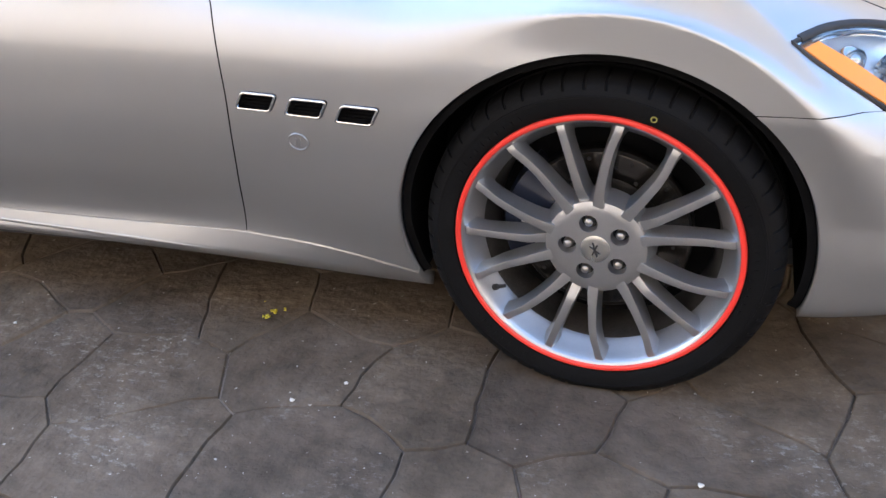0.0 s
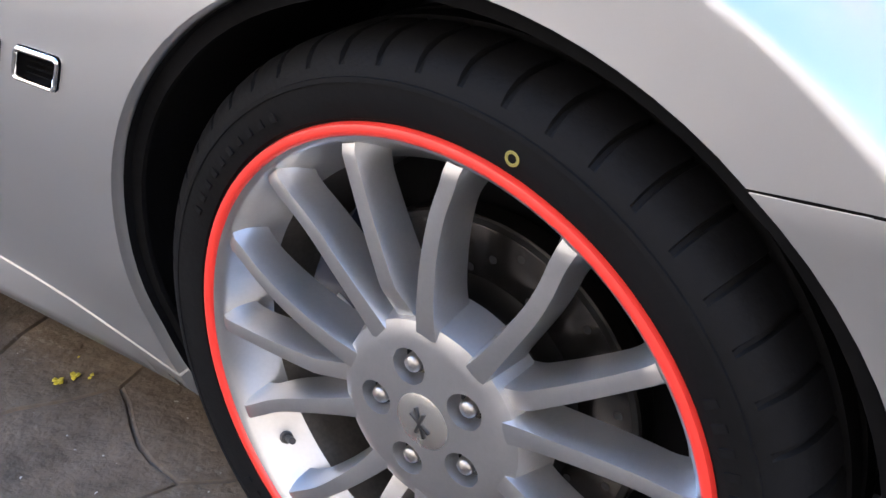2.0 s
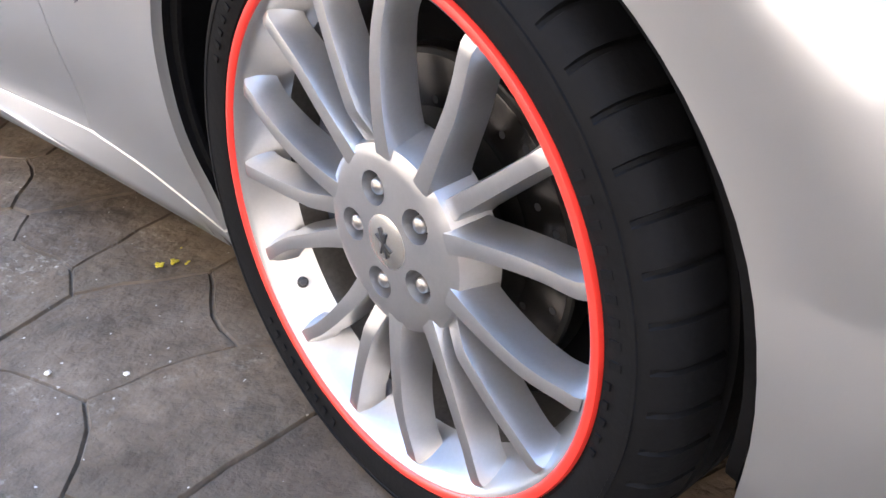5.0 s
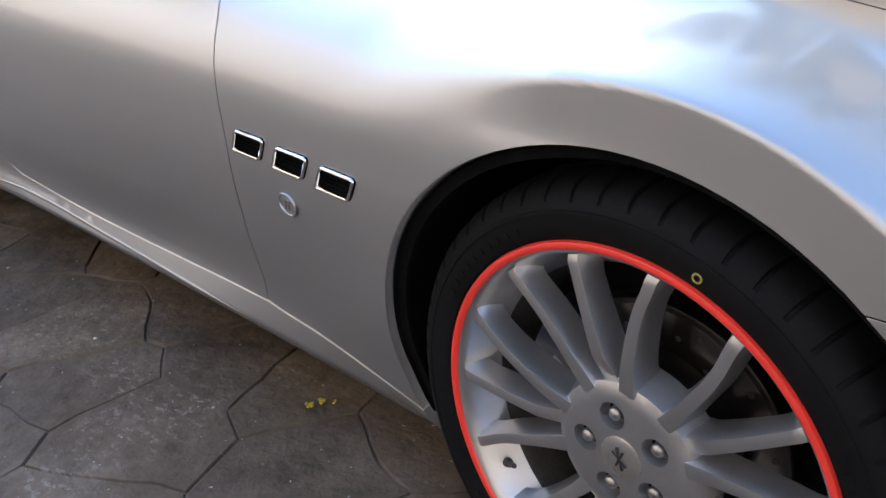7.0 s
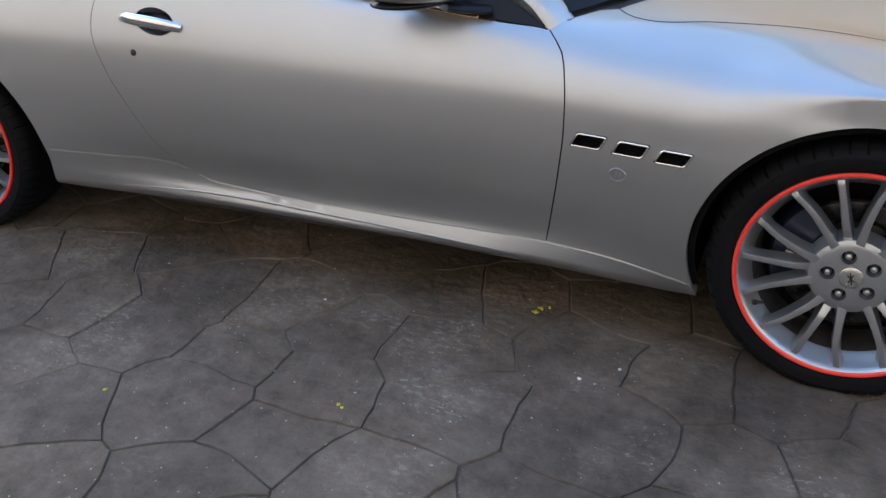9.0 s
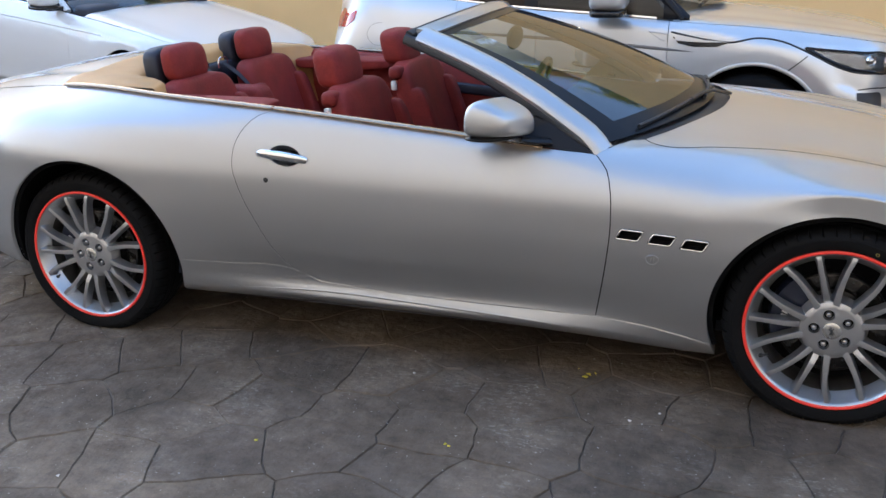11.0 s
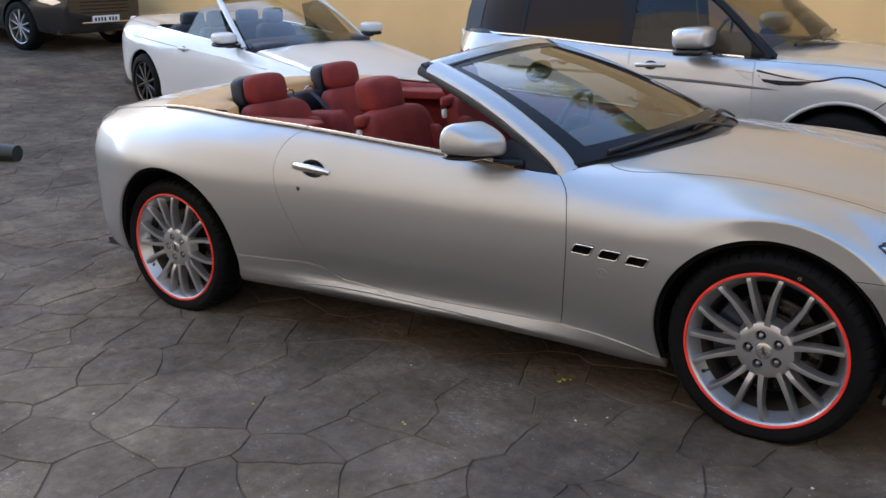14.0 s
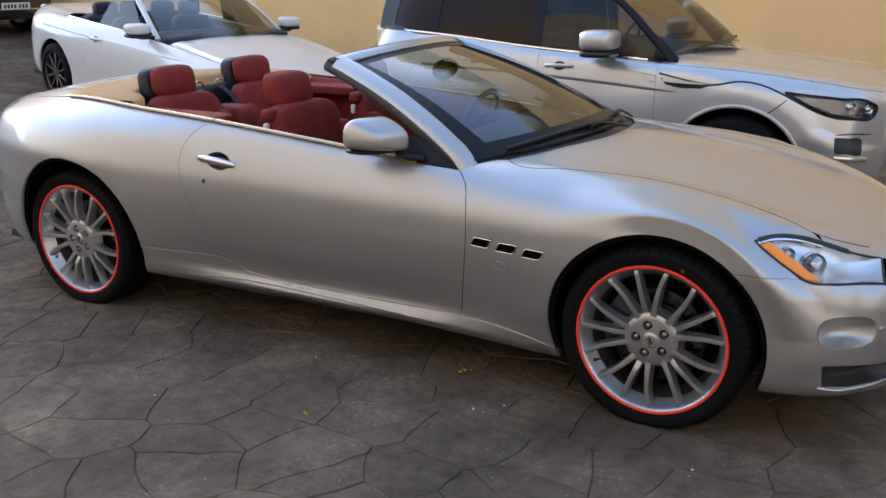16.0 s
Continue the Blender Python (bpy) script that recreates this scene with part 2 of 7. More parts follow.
def box(bm, x0, y0, z0, x1, y1, z1, bevel=0.0, seg=2):
    r = bmesh.ops.create_cube(bm, size=1)
    vs = r["verts"]
    bmesh.ops.scale(bm, verts=vs, vec=(x1 - x0, y1 - y0, z1 - z0))
    bmesh.ops.translate(bm, verts=vs, vec=((x0 + x1) / 2, (y0 + y1) / 2, (z0 + z1) / 2))
    if bevel:
        es = {e for v in vs for e in v.link_edges}
        bmesh.ops.bevel(bm, geom=list(es), offset=bevel, segments=seg, profile=0.5, affect="EDGES")
    return bm


def revolve(profile, n=64, arc=1.0, close=False, axis="y"):
    """Verts and faces of a profile (radius, offset outward) turned about the wheel's axle; outward is -y."""
    verts, faces = [], []
    k = len(profile)
    m = n if arc >= 1 else n + 1
    for i in range(m):
        a = 2 * math.pi * arc * i / n
        for r, o in profile:
            verts.append((r * math.sin(a), -o, r * math.cos(a)))
    for i in range(n):
        j = (i + 1) % m
        for p in range(k if close else k - 1):
            q = (p + 1) % k
            faces.append((i * k + p, i * k + q, j * k + q, j * k + p))
    return verts, [], faces


def sweep(path, section, closed=False, up=(0, 0, 1), scales=None):
    """A tube: section points (a, b) carried along path; a to the side, b upward."""
    verts, faces, k = [], [], len(section)
    path = [Vector(p) for p in path]
    n = len(path)
    for i, p in enumerate(path):
        d = (path[min(i + 1, n - 1)] - path[max(i - 1, 0)]).normalized()
        side = d.cross(Vector(up)).normalized()
        top = side.cross(d)
        s = scales[i] if scales else 1.0
        for a, b in section:
            verts.append(tuple(p + side * a * s + top * b * s))
    for i in range(n - 1):
        for j in range(k):
            q = (j + 1) % k
            faces.append((i * k + j, i * k + q, (i + 1) * k + q, (i + 1) * k + j))
    faces.append(tuple(range(k))[::-1])
    faces.append(tuple(range((n - 1) * k, n * k)))
    return verts, [], faces


def ring_section(r1, r2=None, n=8):
    r2 = r2 or r1
    return [(r1 * math.cos(2 * math.pi * i / n), r2 * math.sin(2 * math.pi * i / n)) for i in range(n)]


def herm(xs, ys, x):
    """Smooth curve through points (xs ascending), C1, vectorised."""
    xs, ys, x = np.asarray(xs, float), np.asarray(ys, float), np.asarray(x, float)
    h = np.diff(xs)
    d = np.diff(ys) / h
    m = np.empty_like(ys)
    m[1:-1] = (d[:-1] * h[1:] + d[1:] * h[:-1]) / (h[:-1] + h[1:])
    m[0], m[-1] = d[0], d[-1]
    i = np.clip(np.searchsorted(xs, x) - 1, 0, len(xs) - 2)
    t = np.clip((x - xs[i]) / h[i], 0, 1)
    return ((2 * t**3 - 3 * t**2 + 1) * ys[i] + (t**3 - 2 * t**2 + t) * h[i] * m[i]
            + (-2 * t**3 + 3 * t**2) * ys[i + 1] + (t**3 - t**2) * h[i] * m[i + 1])


def smooth_line(pts, step=0.02, closed=False):
    """Resample a polyline of 2D or 3D control points as a smooth curve."""
    p = np.array(pts, float)
    s = np.r_[0, np.cumsum(np.linalg.norm(np.diff(p, axis=0), axis=1))]
    n = max(2, int(s[-1] / step) + 1)
    q = np.linspace(0, s[-1], n)
    return np.stack([herm(s, p[:, k], q) for k in range(p.shape[1])], 1)


def inside(poly, pts):
    poly, pts = np.asarray(poly), np.asarray(pts)
    x, y = pts[:, 0], pts[:, 1]
    hit = np.zeros(len(pts), bool)
    a, b = poly, np.roll(poly, -1, 0)
    for (ax, ay), (bx, by) in zip(a, b):
        if ay == by:
            continue
        c = ((ay > y) != (by > y)) & (x < (bx - ax) * (y - ay) / (by - ay) + ax)
        hit ^= c
    return hit


def shrink(poly, d):
    """Moves a closed outline inward by d."""
    p = np.asarray(poly, float)
    keep = np.linalg.norm(p - np.roll(p, 1, 0), axis=1) > 1e-5
    p = p[keep]
    area = 0.5 * np.sum(p[:, 0] * np.roll(p[:, 1], -1) - p[:, 1] * np.roll(p[:, 0], -1))
    e0 = p - np.roll(p, 1, 0)
    e1 = np.roll(p, -1, 0) - p
    n0 = np.stack([-e0[:, 1], e0[:, 0]], 1) / np.linalg.norm(e0, axis=1)[:, None]
    n1 = np.stack([-e1[:, 1], e1[:, 0]], 1) / np.linalg.norm(e1, axis=1)[:, None]
    n = n0 + n1
    n /= np.maximum(np.linalg.norm(n, axis=1), 0.6)[:, None]
    return p + n * d * (1 if area > 0 else -1)


class Body:
    """A car's skin: cross-sections through long character curves. curves: for each knot, from sill to centre line, rows of
    (x, half width, height). A point of the skin is (x, s), s the way round the section."""

    def __init__(self, curves, lengths, flares=()):
        self.k = [np.array(sorted(c)) for c in curves]
        self.s = np.r_[0, np.cumsum(lengths)]
        self.flares = flares

    def wz(self, x, s):
        x, s = np.broadcast_arrays(np.asarray(x, float), np.asarray(s, float))
        shape = x.shape
        x, s = x.ravel(), s.ravel()
        W = np.stack([herm(c[:, 0], c[:, 1], x) for c in self.k], 1)
        Z = np.stack([herm(c[:, 0], c[:, 2], x) for c in self.k], 1)
        W = np.c_[W, -W[:, -2]]
        Z = np.c_[Z, Z[:, -2]]
        S = np.r_[self.s, 2 * self.s[-1] - self.s[-2]]
        h = np.diff(S)
        i = np.clip(np.searchsorted(S, s) - 1, 0, len(S) - 3)
        r = np.arange(len(x))

        def one(V):
            d = np.diff(V, axis=1) / h
            m = np.empty_like(V)
            m[:, 1:-1] = (d[:, :-1] * h[1:] + d[:, 1:] * h[:-1]) / (h[:-1] + h[1:])
            m[:, 0], m[:, -1] = d[:, 0], d[:, -1]
            t = np.clip((s - S[i]) / h[i], 0, 1)
            return ((2 * t**3 - 3 * t**2 + 1) * V[r, i] + (t**3 - 2 * t**2 + t) * h[i] * m[r, i]
                    + (-2 * t**3 + 3 * t**2) * V[r, i + 1] + (t**3 - t**2) * h[i] * m[r, i + 1])

        w, z = one(W), one(Z)
        for cx, cz, r, band, target, soft, lean in self.flares:
            d = np.hypot((x - cx), (z - cz)) - r
            u = np.clip((cx - x) / r, 0, 1)
            soft = soft * (1 + 2.6 * u * u * (3 - 2 * u) + 1.6 * np.clip((x - cx) / r, 0, 1.2) * np.clip((0.68 - z) / 0.12, 0, 1))
            t = np.clip((band + soft - d) / soft, 0, 1)
            t = t * t * (3 - 2 * t)
            t = t * np.where(x > cx, np.clip((z - 0.18) / 0.16, 0, 1), np.clip((z - 0.30) / 0.25, 0, 1)) * np.clip(1.15 + lean * (x - cx) / r, 0, 1)
            low = 0.03 * np.clip((0.62 - z) / 0.2, 0, 1) * np.clip((x - cx) / 0.15, 0, 1)
            short = target - low - w
            w = w + 0.5 * (short + np.sqrt(short * short + 0.008**2) - 0.008) * t
        return w.reshape(shape), z.reshape(shape)

    def _solve(self, x, target, lo, hi, axis, sgn):
        x, target = np.asarray(x, float), np.asarray(target, float)
        lo, hi = np.full(x.shape, float(lo)), np.full(x.shape, float(hi))
        for _ in range(26):
            mid = (lo + hi) / 2
            below = sgn * self.wz(x, mid)[axis] < sgn * target
            lo, hi = np.where(below, mid, lo), np.where(below, hi, mid)
        return (lo + hi) / 2

    def at_z(self, x, z):
        """s on the side of the body at height z."""
        return self._solve(x, z, 0.0, self.s[7], 1, 1)

    def at_w(self, x, w):
        """s on top of the body at half width w."""
        return self._solve(x, w, self.s[6], self.s[-1], 0, -1)

    def side(self, pts):
        p = np.asarray(pts, float)
        return np.stack([p[:, 0], self.at_z(p[:, 0], p[:, 1])], 1)

    def top(self, pts):
        p = np.asarray(pts, float)
        return np.stack([p[:, 0], self.at_w(p[:, 0], p[:, 1])], 1)

    def point(self, x, z, sign=-1, off=0.0):
        return Vector(self.place(self.side([(x, z)]), sign, off)[0][0])

    def bowl(self, name, outline, material, parent, sign=-1, depth=0.03, rings=6, power=2.0, label=""):
        """A hollow pressed into the skin inside an outline in (x, s)."""
        p = np.asarray(outline, float)
        c = p.mean(0)
        n = len(p)
        verts = []
        for k in range(rings + 1):
            f = 1 - k / rings
            q = c + (p - c) * max(f, 0.02)
            co, no = self.place(q, sign)
            verts += (co - no * depth * (1 - f**power)).tolist()
        faces = [(k * n + i, k * n + (i + 1) % n, (k + 1) * n + (i + 1) % n, (k + 1) * n + i) for k in range(rings) for i in range(n)]
        faces.append(tuple(range(rings * n, rings * n + n)))
        return part(name, (verts, [], faces), material, parent, label, angle=180)

    def place(self, p, sign=-1, off=0.0):
        p = np.asarray(p, float)
        w, z = self.wz(p[:, 0], p[:, 1])
        e = 0.004
        w1, z1 = self.wz(p[:, 0] + e, p[:, 1])
        w0, z0 = self.wz(p[:, 0] - e, p[:, 1])
        w3, z3 = self.wz(p[:, 0], p[:, 1] + e)
        w2, z2 = self.wz(p[:, 0], p[:, 1] - e)
        dx = np.stack([np.full_like(w, 2 * e), w1 - w0, z1 - z0], 1)
        ds = np.stack([np.zeros_like(w), w3 - w2, z3 - z2], 1)
        n = np.cross(ds, dx)
        n /= np.linalg.norm(n, axis=1)[:, None] + 1e-12
        co = np.stack([p[:, 0], w, z], 1) + n * off
        co[:, 1] *= sign
        n = n.copy()
        n[:, 1] *= sign
        return co, n

    def panel(self, name, outline, material, parent, sign=-1, gap=0.002, step=0.04, depth=0.03, holes=(), off=0.0, label=""):
        """A sheet of the skin inside an outline in (x, s), with a gap round it and folded edges."""
        from_outline = shrink(outline, gap) if gap else np.asarray(outline, float)
        holes = [shrink(h, -gap) for h in holes]
        loops = [from_outline, *holes]
        lo, hi = from_outline.min(0), from_outline.max(0)
        gx, gs = np.meshgrid(np.arange(lo[0], hi[0], step), np.arange(lo[1], hi[1], step * 0.8))
        pts = np.stack([gx.ravel(), gs.ravel()], 1)
        ok = inside(from_outline, pts)
        for h in holes:
            ok &= ~inside(h, pts)
        pts = pts[ok]
        allb = np.concatenate(loops)
        if len(pts):
            d = np.min(np.linalg.norm(pts[:, None] - allb[None], axis=2), axis=1)
            pts = pts[d > step * 0.45]
        coords = [Vector(p) for p in allb] + [Vector(p) for p in pts]
        edges, base = [], 0
        for lp in loops:
            n = len(lp)
            edges += [(base + i, base + (i + 1) % n) for i in range(n)]
            base += n
        vs, _, fs, *_ = delaunay_2d_cdt(coords, edges, [], 0, 1e-6)
        v = np.array([tuple(q) for q in vs])
        f = np.array([tuple(t) for t in fs])
        c = v[f].mean(1)
        ok = inside(from_outline, c)
        for h in holes:
            ok &= ~inside(h, c)
        f = f[ok]
        co, no = self.place(v, sign, off)
        # wind the faces along their normals
        fn = np.cross(co[f[:, 1]] - co[f[:, 0]], co[f[:, 2]] - co[f[:, 0]])
        flip = np.einsum("ij,ij->i", fn, no[f[:, 0]]) < 0
        f[flip] = f[flip][:, ::-1]
        verts, norms, faces = co.tolist(), no.tolist(), [tuple(t) for t in f]
        if depth:
            seen = {}
            for t in faces:
                for i in range(3):
                    seen[(t[i], t[(i + 1) % 3])] = 1
            rim = [e for e in seen if (e[1], e[0]) not in seen]
            ids = {}
            for a, b in rim:
                ed = co[b] - co[a]
                out = np.cross(ed, no[a])
                out /= np.linalg.norm(out) + 1e-9
                four = []
                for q, o in ((a, 0), (b, 0), (b, 1), (a, 1)):
                    verts.append((co[q] - no[q] * (depth if o else 0.0)).tolist())
                    norms.append(out.tolist() if o else (out * 0.3 + no[q] * 0.95).tolist())
                    four.append(len(verts) - 1)
                faces.append((four[1], four[0], four[3], four[2]))
        me = bpy.data.meshes.new(name)
        me.from_pydata(verts, [], faces)
        me.materials.append(material)
        me.shade_smooth()
        me.normals_split_custom_set_from_vertices(norms)
        ob = new(name, me)
        ob.parent = parent
        if label:
            tagged(ob, label)
        return ob


def circle_arc(cx, cz, r, a0, a1, n=48, wide=1.0):
    return [(cx + wide * r * math.sin(radians(a0 + (a1 - a0) * i / n)), cz + r * math.cos(radians(a0 + (a1 - a0) * i / n))) for i in range(n + 1)]


# ---------------------------------------------------------------- the courtyard
def rise(x):
    """The yard climbs gently behind the parked cars."""
    return 0.095 * (np.logaddexp(0, (-x - 5.0) * 1.6) / 1.6)

# ---------------------------------------------------------------- the silver convertible
AX_F, AX_R, HUB_Z, HUB_Y = 0.0, -2.935, 0.335, 0.87
CURVES = [
    # underside of the sill
    [(0.87, 0.26, 0.20), (0.8, 0.48, 0.19), (0.65, 0.69, 0.185), (0.45, 0.80, 0.19), (0.25, 0.83, 0.20), (0, 0.83, 0.20), (-0.4, 0.79, 0.165), (-0.8, 0.80, 0.186), (-1.4, 0.80, 0.205), (-2.0, 0.80, 0.205), (-2.5, 0.81, 0.20), (-2.94, 0.83, 0.21), (-3.35, 0.8, 0.23), (-3.7, 0.62, 0.26), (-3.92, 0.36, 0.29), (-4.0, 0.18, 0.31)],
    # lower lip of the sill
    [(0.87, 0.31, 0.235), (0.8, 0.53, 0.225), (0.65, 0.755, 0.22), (0.45, 0.85, 0.23), (0.25, 0.878, 0.235), (0, 0.885, 0.235), (-0.4, 0.832, 0.196), (-0.8, 0.848, 0.228), (-1.4, 0.850, 0.24), (-2.0, 0.846, 0.24), (-2.5, 0.865, 0.235), (-2.94, 0.89, 0.25), (-3.35, 0.85, 0.27), (-3.7, 0.66, 0.29), (-3.92, 0.4, 0.32), (-4.0, 0.2, 0.34)],
    # waist of the sill
    [(0.87, 0.33, 0.29), (0.8, 0.555, 0.285), (0.65, 0.77, 0.295), (0.45, 0.865, 0.31), (0.25, 0.898, 0.32), (0, 0.905, 0.33), (-0.4, 0.862, 0.30), (-0.8, 0.840, 0.295), (-1.4, 0.834, 0.295), (-2.0, 0.840, 0.305), (-2.5, 0.893, 0.33), (-2.94, 0.92, 0.35), (-3.35, 0.875, 0.36), (-3.7, 0.69, 0.37), (-3.92, 0.43, 0.39), (-4.0, 0.215, 0.4)],
    # lower side
    [(0.87, 0.335, 0.36), (0.8, 0.565, 0.37), (0.65, 0.778, 0.39), (0.45, 0.867, 0.43), (0.25, 0.911, 0.47), (0, 0.918, 0.50), (-0.4, 0.888, 0.46), (-0.8, 0.872, 0.45), (-1.4, 0.870, 0.45), (-2.0, 0.876, 0.46), (-2.5, 0.92, 0.48), (-2.94, 0.945, 0.50), (-3.35, 0.885, 0.5), (-3.7, 0.7, 0.5), (-3.92, 0.44, 0.51), (-4.0, 0.22, 0.51)],
    # widest line
    [(0.87, 0.335, 0.42), (0.8, 0.565, 0.45), (0.65, 0.765, 0.49), (0.45, 0.855, 0.545), (0.25, 0.905, 0.605), (0, 0.916, 0.66), (-0.4, 0.902, 0.62), (-0.8, 0.892, 0.61), (-1.4, 0.893, 0.62), (-2.0, 0.899, 0.64), (-2.5, 0.934, 0.66), (-2.94, 0.95, 0.68), (-3.35, 0.885, 0.68), (-3.7, 0.7, 0.67), (-3.92, 0.44, 0.66), (-4.0, 0.22, 0.64)],
    # below the shoulder
    [(0.87, 0.33, 0.46), (0.8, 0.555, 0.52), (0.65, 0.735, 0.575), (0.45, 0.825, 0.64), (0.25, 0.872, 0.70), (0, 0.888, 0.745), (-0.4, 0.888, 0.742), (-0.8, 0.886, 0.745), (-1.4, 0.889, 0.76), (-2.0, 0.894, 0.78), (-2.5, 0.925, 0.80), (-2.94, 0.94, 0.82), (-3.35, 0.87, 0.82), (-3.7, 0.69, 0.8), (-3.92, 0.435, 0.77), (-4.0, 0.22, 0.73)],
    # shoulder
    [(0.87, 0.31, 0.49), (0.8, 0.51, 0.57), (0.65, 0.665, 0.635), (0.45, 0.765, 0.70), (0.25, 0.81, 0.755), (0, 0.825, 0.805), (-0.4, 0.838, 0.812), (-0.8, 0.852, 0.815), (-1.4, 0.860, 0.845), (-2.0, 0.866, 0.875), (-2.5, 0.885, 0.91), (-2.94, 0.875, 0.93), (-3.35, 0.81, 0.93), (-3.7, 0.64, 0.895), (-3.92, 0.41, 0.85), (-4.0, 0.205, 0.8)],
    # belt and fender crest
    [(0.87, 0.22, 0.51), (0.8, 0.41, 0.605), (0.65, 0.565, 0.675), (0.45, 0.67, 0.745), (0.25, 0.705, 0.80), (0, 0.715, 0.848), (-0.4, 0.74, 0.868), (-0.8, 0.798, 0.873), (-1.4, 0.812, 0.927), (-2.0, 0.808, 0.978), (-2.5, 0.785, 1.008), (-2.94, 0.735, 1.03), (-3.35, 0.665, 1.005), (-3.7, 0.53, 0.955), (-3.92, 0.34, 0.905), (-4.0, 0.18, 0.845)],
    # bonnet and deck, outer
    [(0.87, 0.15, 0.515), (0.8, 0.29, 0.625), (0.65, 0.40, 0.695), (0.45, 0.47, 0.757), (0.25, 0.49, 0.805), (0, 0.50, 0.850), (-0.4, 0.52, 0.908), (-0.8, 0.55, 0.93), (-1.4, 0.56, 0.95), (-2.0, 0.56, 0.99), (-2.5, 0.54, 1.03), (-2.94, 0.5, 1.06), (-3.35, 0.45, 1.04), (-3.7, 0.36, 0.98), (-3.92, 0.23, 0.925), (-4.0, 0.12, 0.86)],
    # bonnet and deck, inner
    [(0.87, 0.08, 0.52), (0.8, 0.15, 0.635), (0.65, 0.2, 0.71), (0.45, 0.235, 0.776), (0.25, 0.245, 0.828), (0, 0.25, 0.878), (-0.4, 0.26, 0.935), (-0.8, 0.27, 0.965), (-1.4, 0.28, 0.97), (-2.0, 0.28, 1.0), (-2.5, 0.27, 1.04), (-2.94, 0.25, 1.08), (-3.35, 0.225, 1.055), (-3.7, 0.18, 0.99), (-3.92, 0.115, 0.93), (-4.0, 0.06, 0.865)],
    # centre line
    [(0.87, 0, 0.52), (0.8, 0, 0.637), (0.65, 0, 0.713), (0.45, 0, 0.78), (0.25, 0, 0.834), (0, 0, 0.884), (-0.4, 0, 0.942), (-0.8, 0, 0.97), (-1.4, 0, 0.975), (-2.0, 0, 1.0), (-2.5, 0, 1.045), (-2.94, 0, 1.085), (-3.35, 0, 1.06), (-3.7, 0, 0.992), (-3.92, 0, 0.932), (-4.0, 0, 0.866)],
]
FLARES = [(0.006, 0.345, 0.389, 0.066, 0.904, 0.046, 0.75)]
body = Body(CURVES, [0.055, 0.075, 0.15, 0.165, 0.13, 0.085, 0.105, 0.22, 0.26, 0.25], FLARES)
car = empty("convertible_car", "silver metallic two-door convertible car with its roof folded down", "car")
ARCH_F = (0.002, 0.345, 0.389, 1.028)
ARCH_R = (-2.893, 0.352, 0.415, 1.02)


def foot(arch, z, sgn):
    cx, cz, r, wide = arch
    return cx + sgn * wide * math.sqrt(r * r - (z - cz) ** 2), z


def ang(arch, x, z):
    return math.degrees(math.atan2((x - arch[0]) / arch[3], z - arch[1]))


def side_line(pts, step=0.03):
    return body.side(smooth_line(pts, step))


def arch_line(arch, p0, p1, n=40):
    a0, a1 = ang(arch, *p0), ang(arch, *p1)
    return body.side(circle_arc(*arch[:3], a0, a1, n, arch[3]))


DOOR_FRONT = [(-0.803, 0.870), (-0.762, 0.83), (-0.740, 0.76), (-0.734, 0.66), (-0.748, 0.5), (-0.770, 0.36), (-0.782, 0.291)]
DOOR_REAR = [(-2.03, 0.982), (-2.10, 0.955), (-2.158, 0.89), (-2.180, 0.795), (-2.158, 0.69), (-2.107, 0.567), (-2.043, 0.437), (-1.98, 0.362), (-1.87, 0.312)]
LAMP_TIP = (0.318, 0.732)
SEAM_F = foot(ARCH_F, 0.634, 1)
E_F = foot(ARCH_F, 0.228, -1)      # front end of the sill
E_R = foot(ARCH_R, 0.37, 1)
SILL_TOP_F = [(-0.782, 0.288), (-0.6, 0.272), E_F]
SILL_TOP_R = [E_R, (-2.25, 0.368), (-1.98, 0.356), (-1.87, 0.31)]
SILL_TOP_M = [(-1.87, 0.31), (-1.7, 0.298), (-1.3, 0.288), (-0.782, 0.288)]


def bottom_line(x0, x1, n=20, s=0.012):
    return np.stack([np.linspace(x0, x1, n), np.full(n, s)], 1)


def headlamp_upper():
    """Upper edge of the lamp, from its rear tip to the inner front end, as (x, half width)."""
    return [(0.330, 0.797), (0.371, 0.757), (0.454, 0.700), (0.525, 0.668), (0.60, 0.632), (0.70, 0.55)]


def headlamp_lower():
    return [(0.72, 0.594), (0.66, 0.601), (0.583, 0.607), (0.491, 0.618), (0.445, 0.647), (0.388, 0.684), (0.345, 0.712)]


HOOD_EDGE = [(-0.655, 0.672), (-0.62, 0.702), (-0.577, 0.712), (-0.417, 0.678), (-0.2, 0.635), (0, 0.612), (0.2, 0.612), (0.38, 0.628), (0.50, 0.636), (0.57, 0.60), (0.66, 0.52), (0.74, 0.40)]
COWL = [(-0.655, 0.672), (-0.57, 0.55), (-0.48, 0.38), (-0.42, 0.2), (-0.40, 0.0)]
lamp_out = np.concatenate([[[LAMP_TIP[0], float(body.at_z(*LAMP_TIP))]], body.top(headlamp_upper()), body.side(headlamp_lower())])
lamp_out = np.concatenate([smooth_line(lamp_out[:7], 0.02), smooth_line(lamp_out[7:], 0.02), lamp_out[:1]])
VENTS = [(-0.668, 0.620), (-0.560, 0.612), (-0.453, 0.603)]


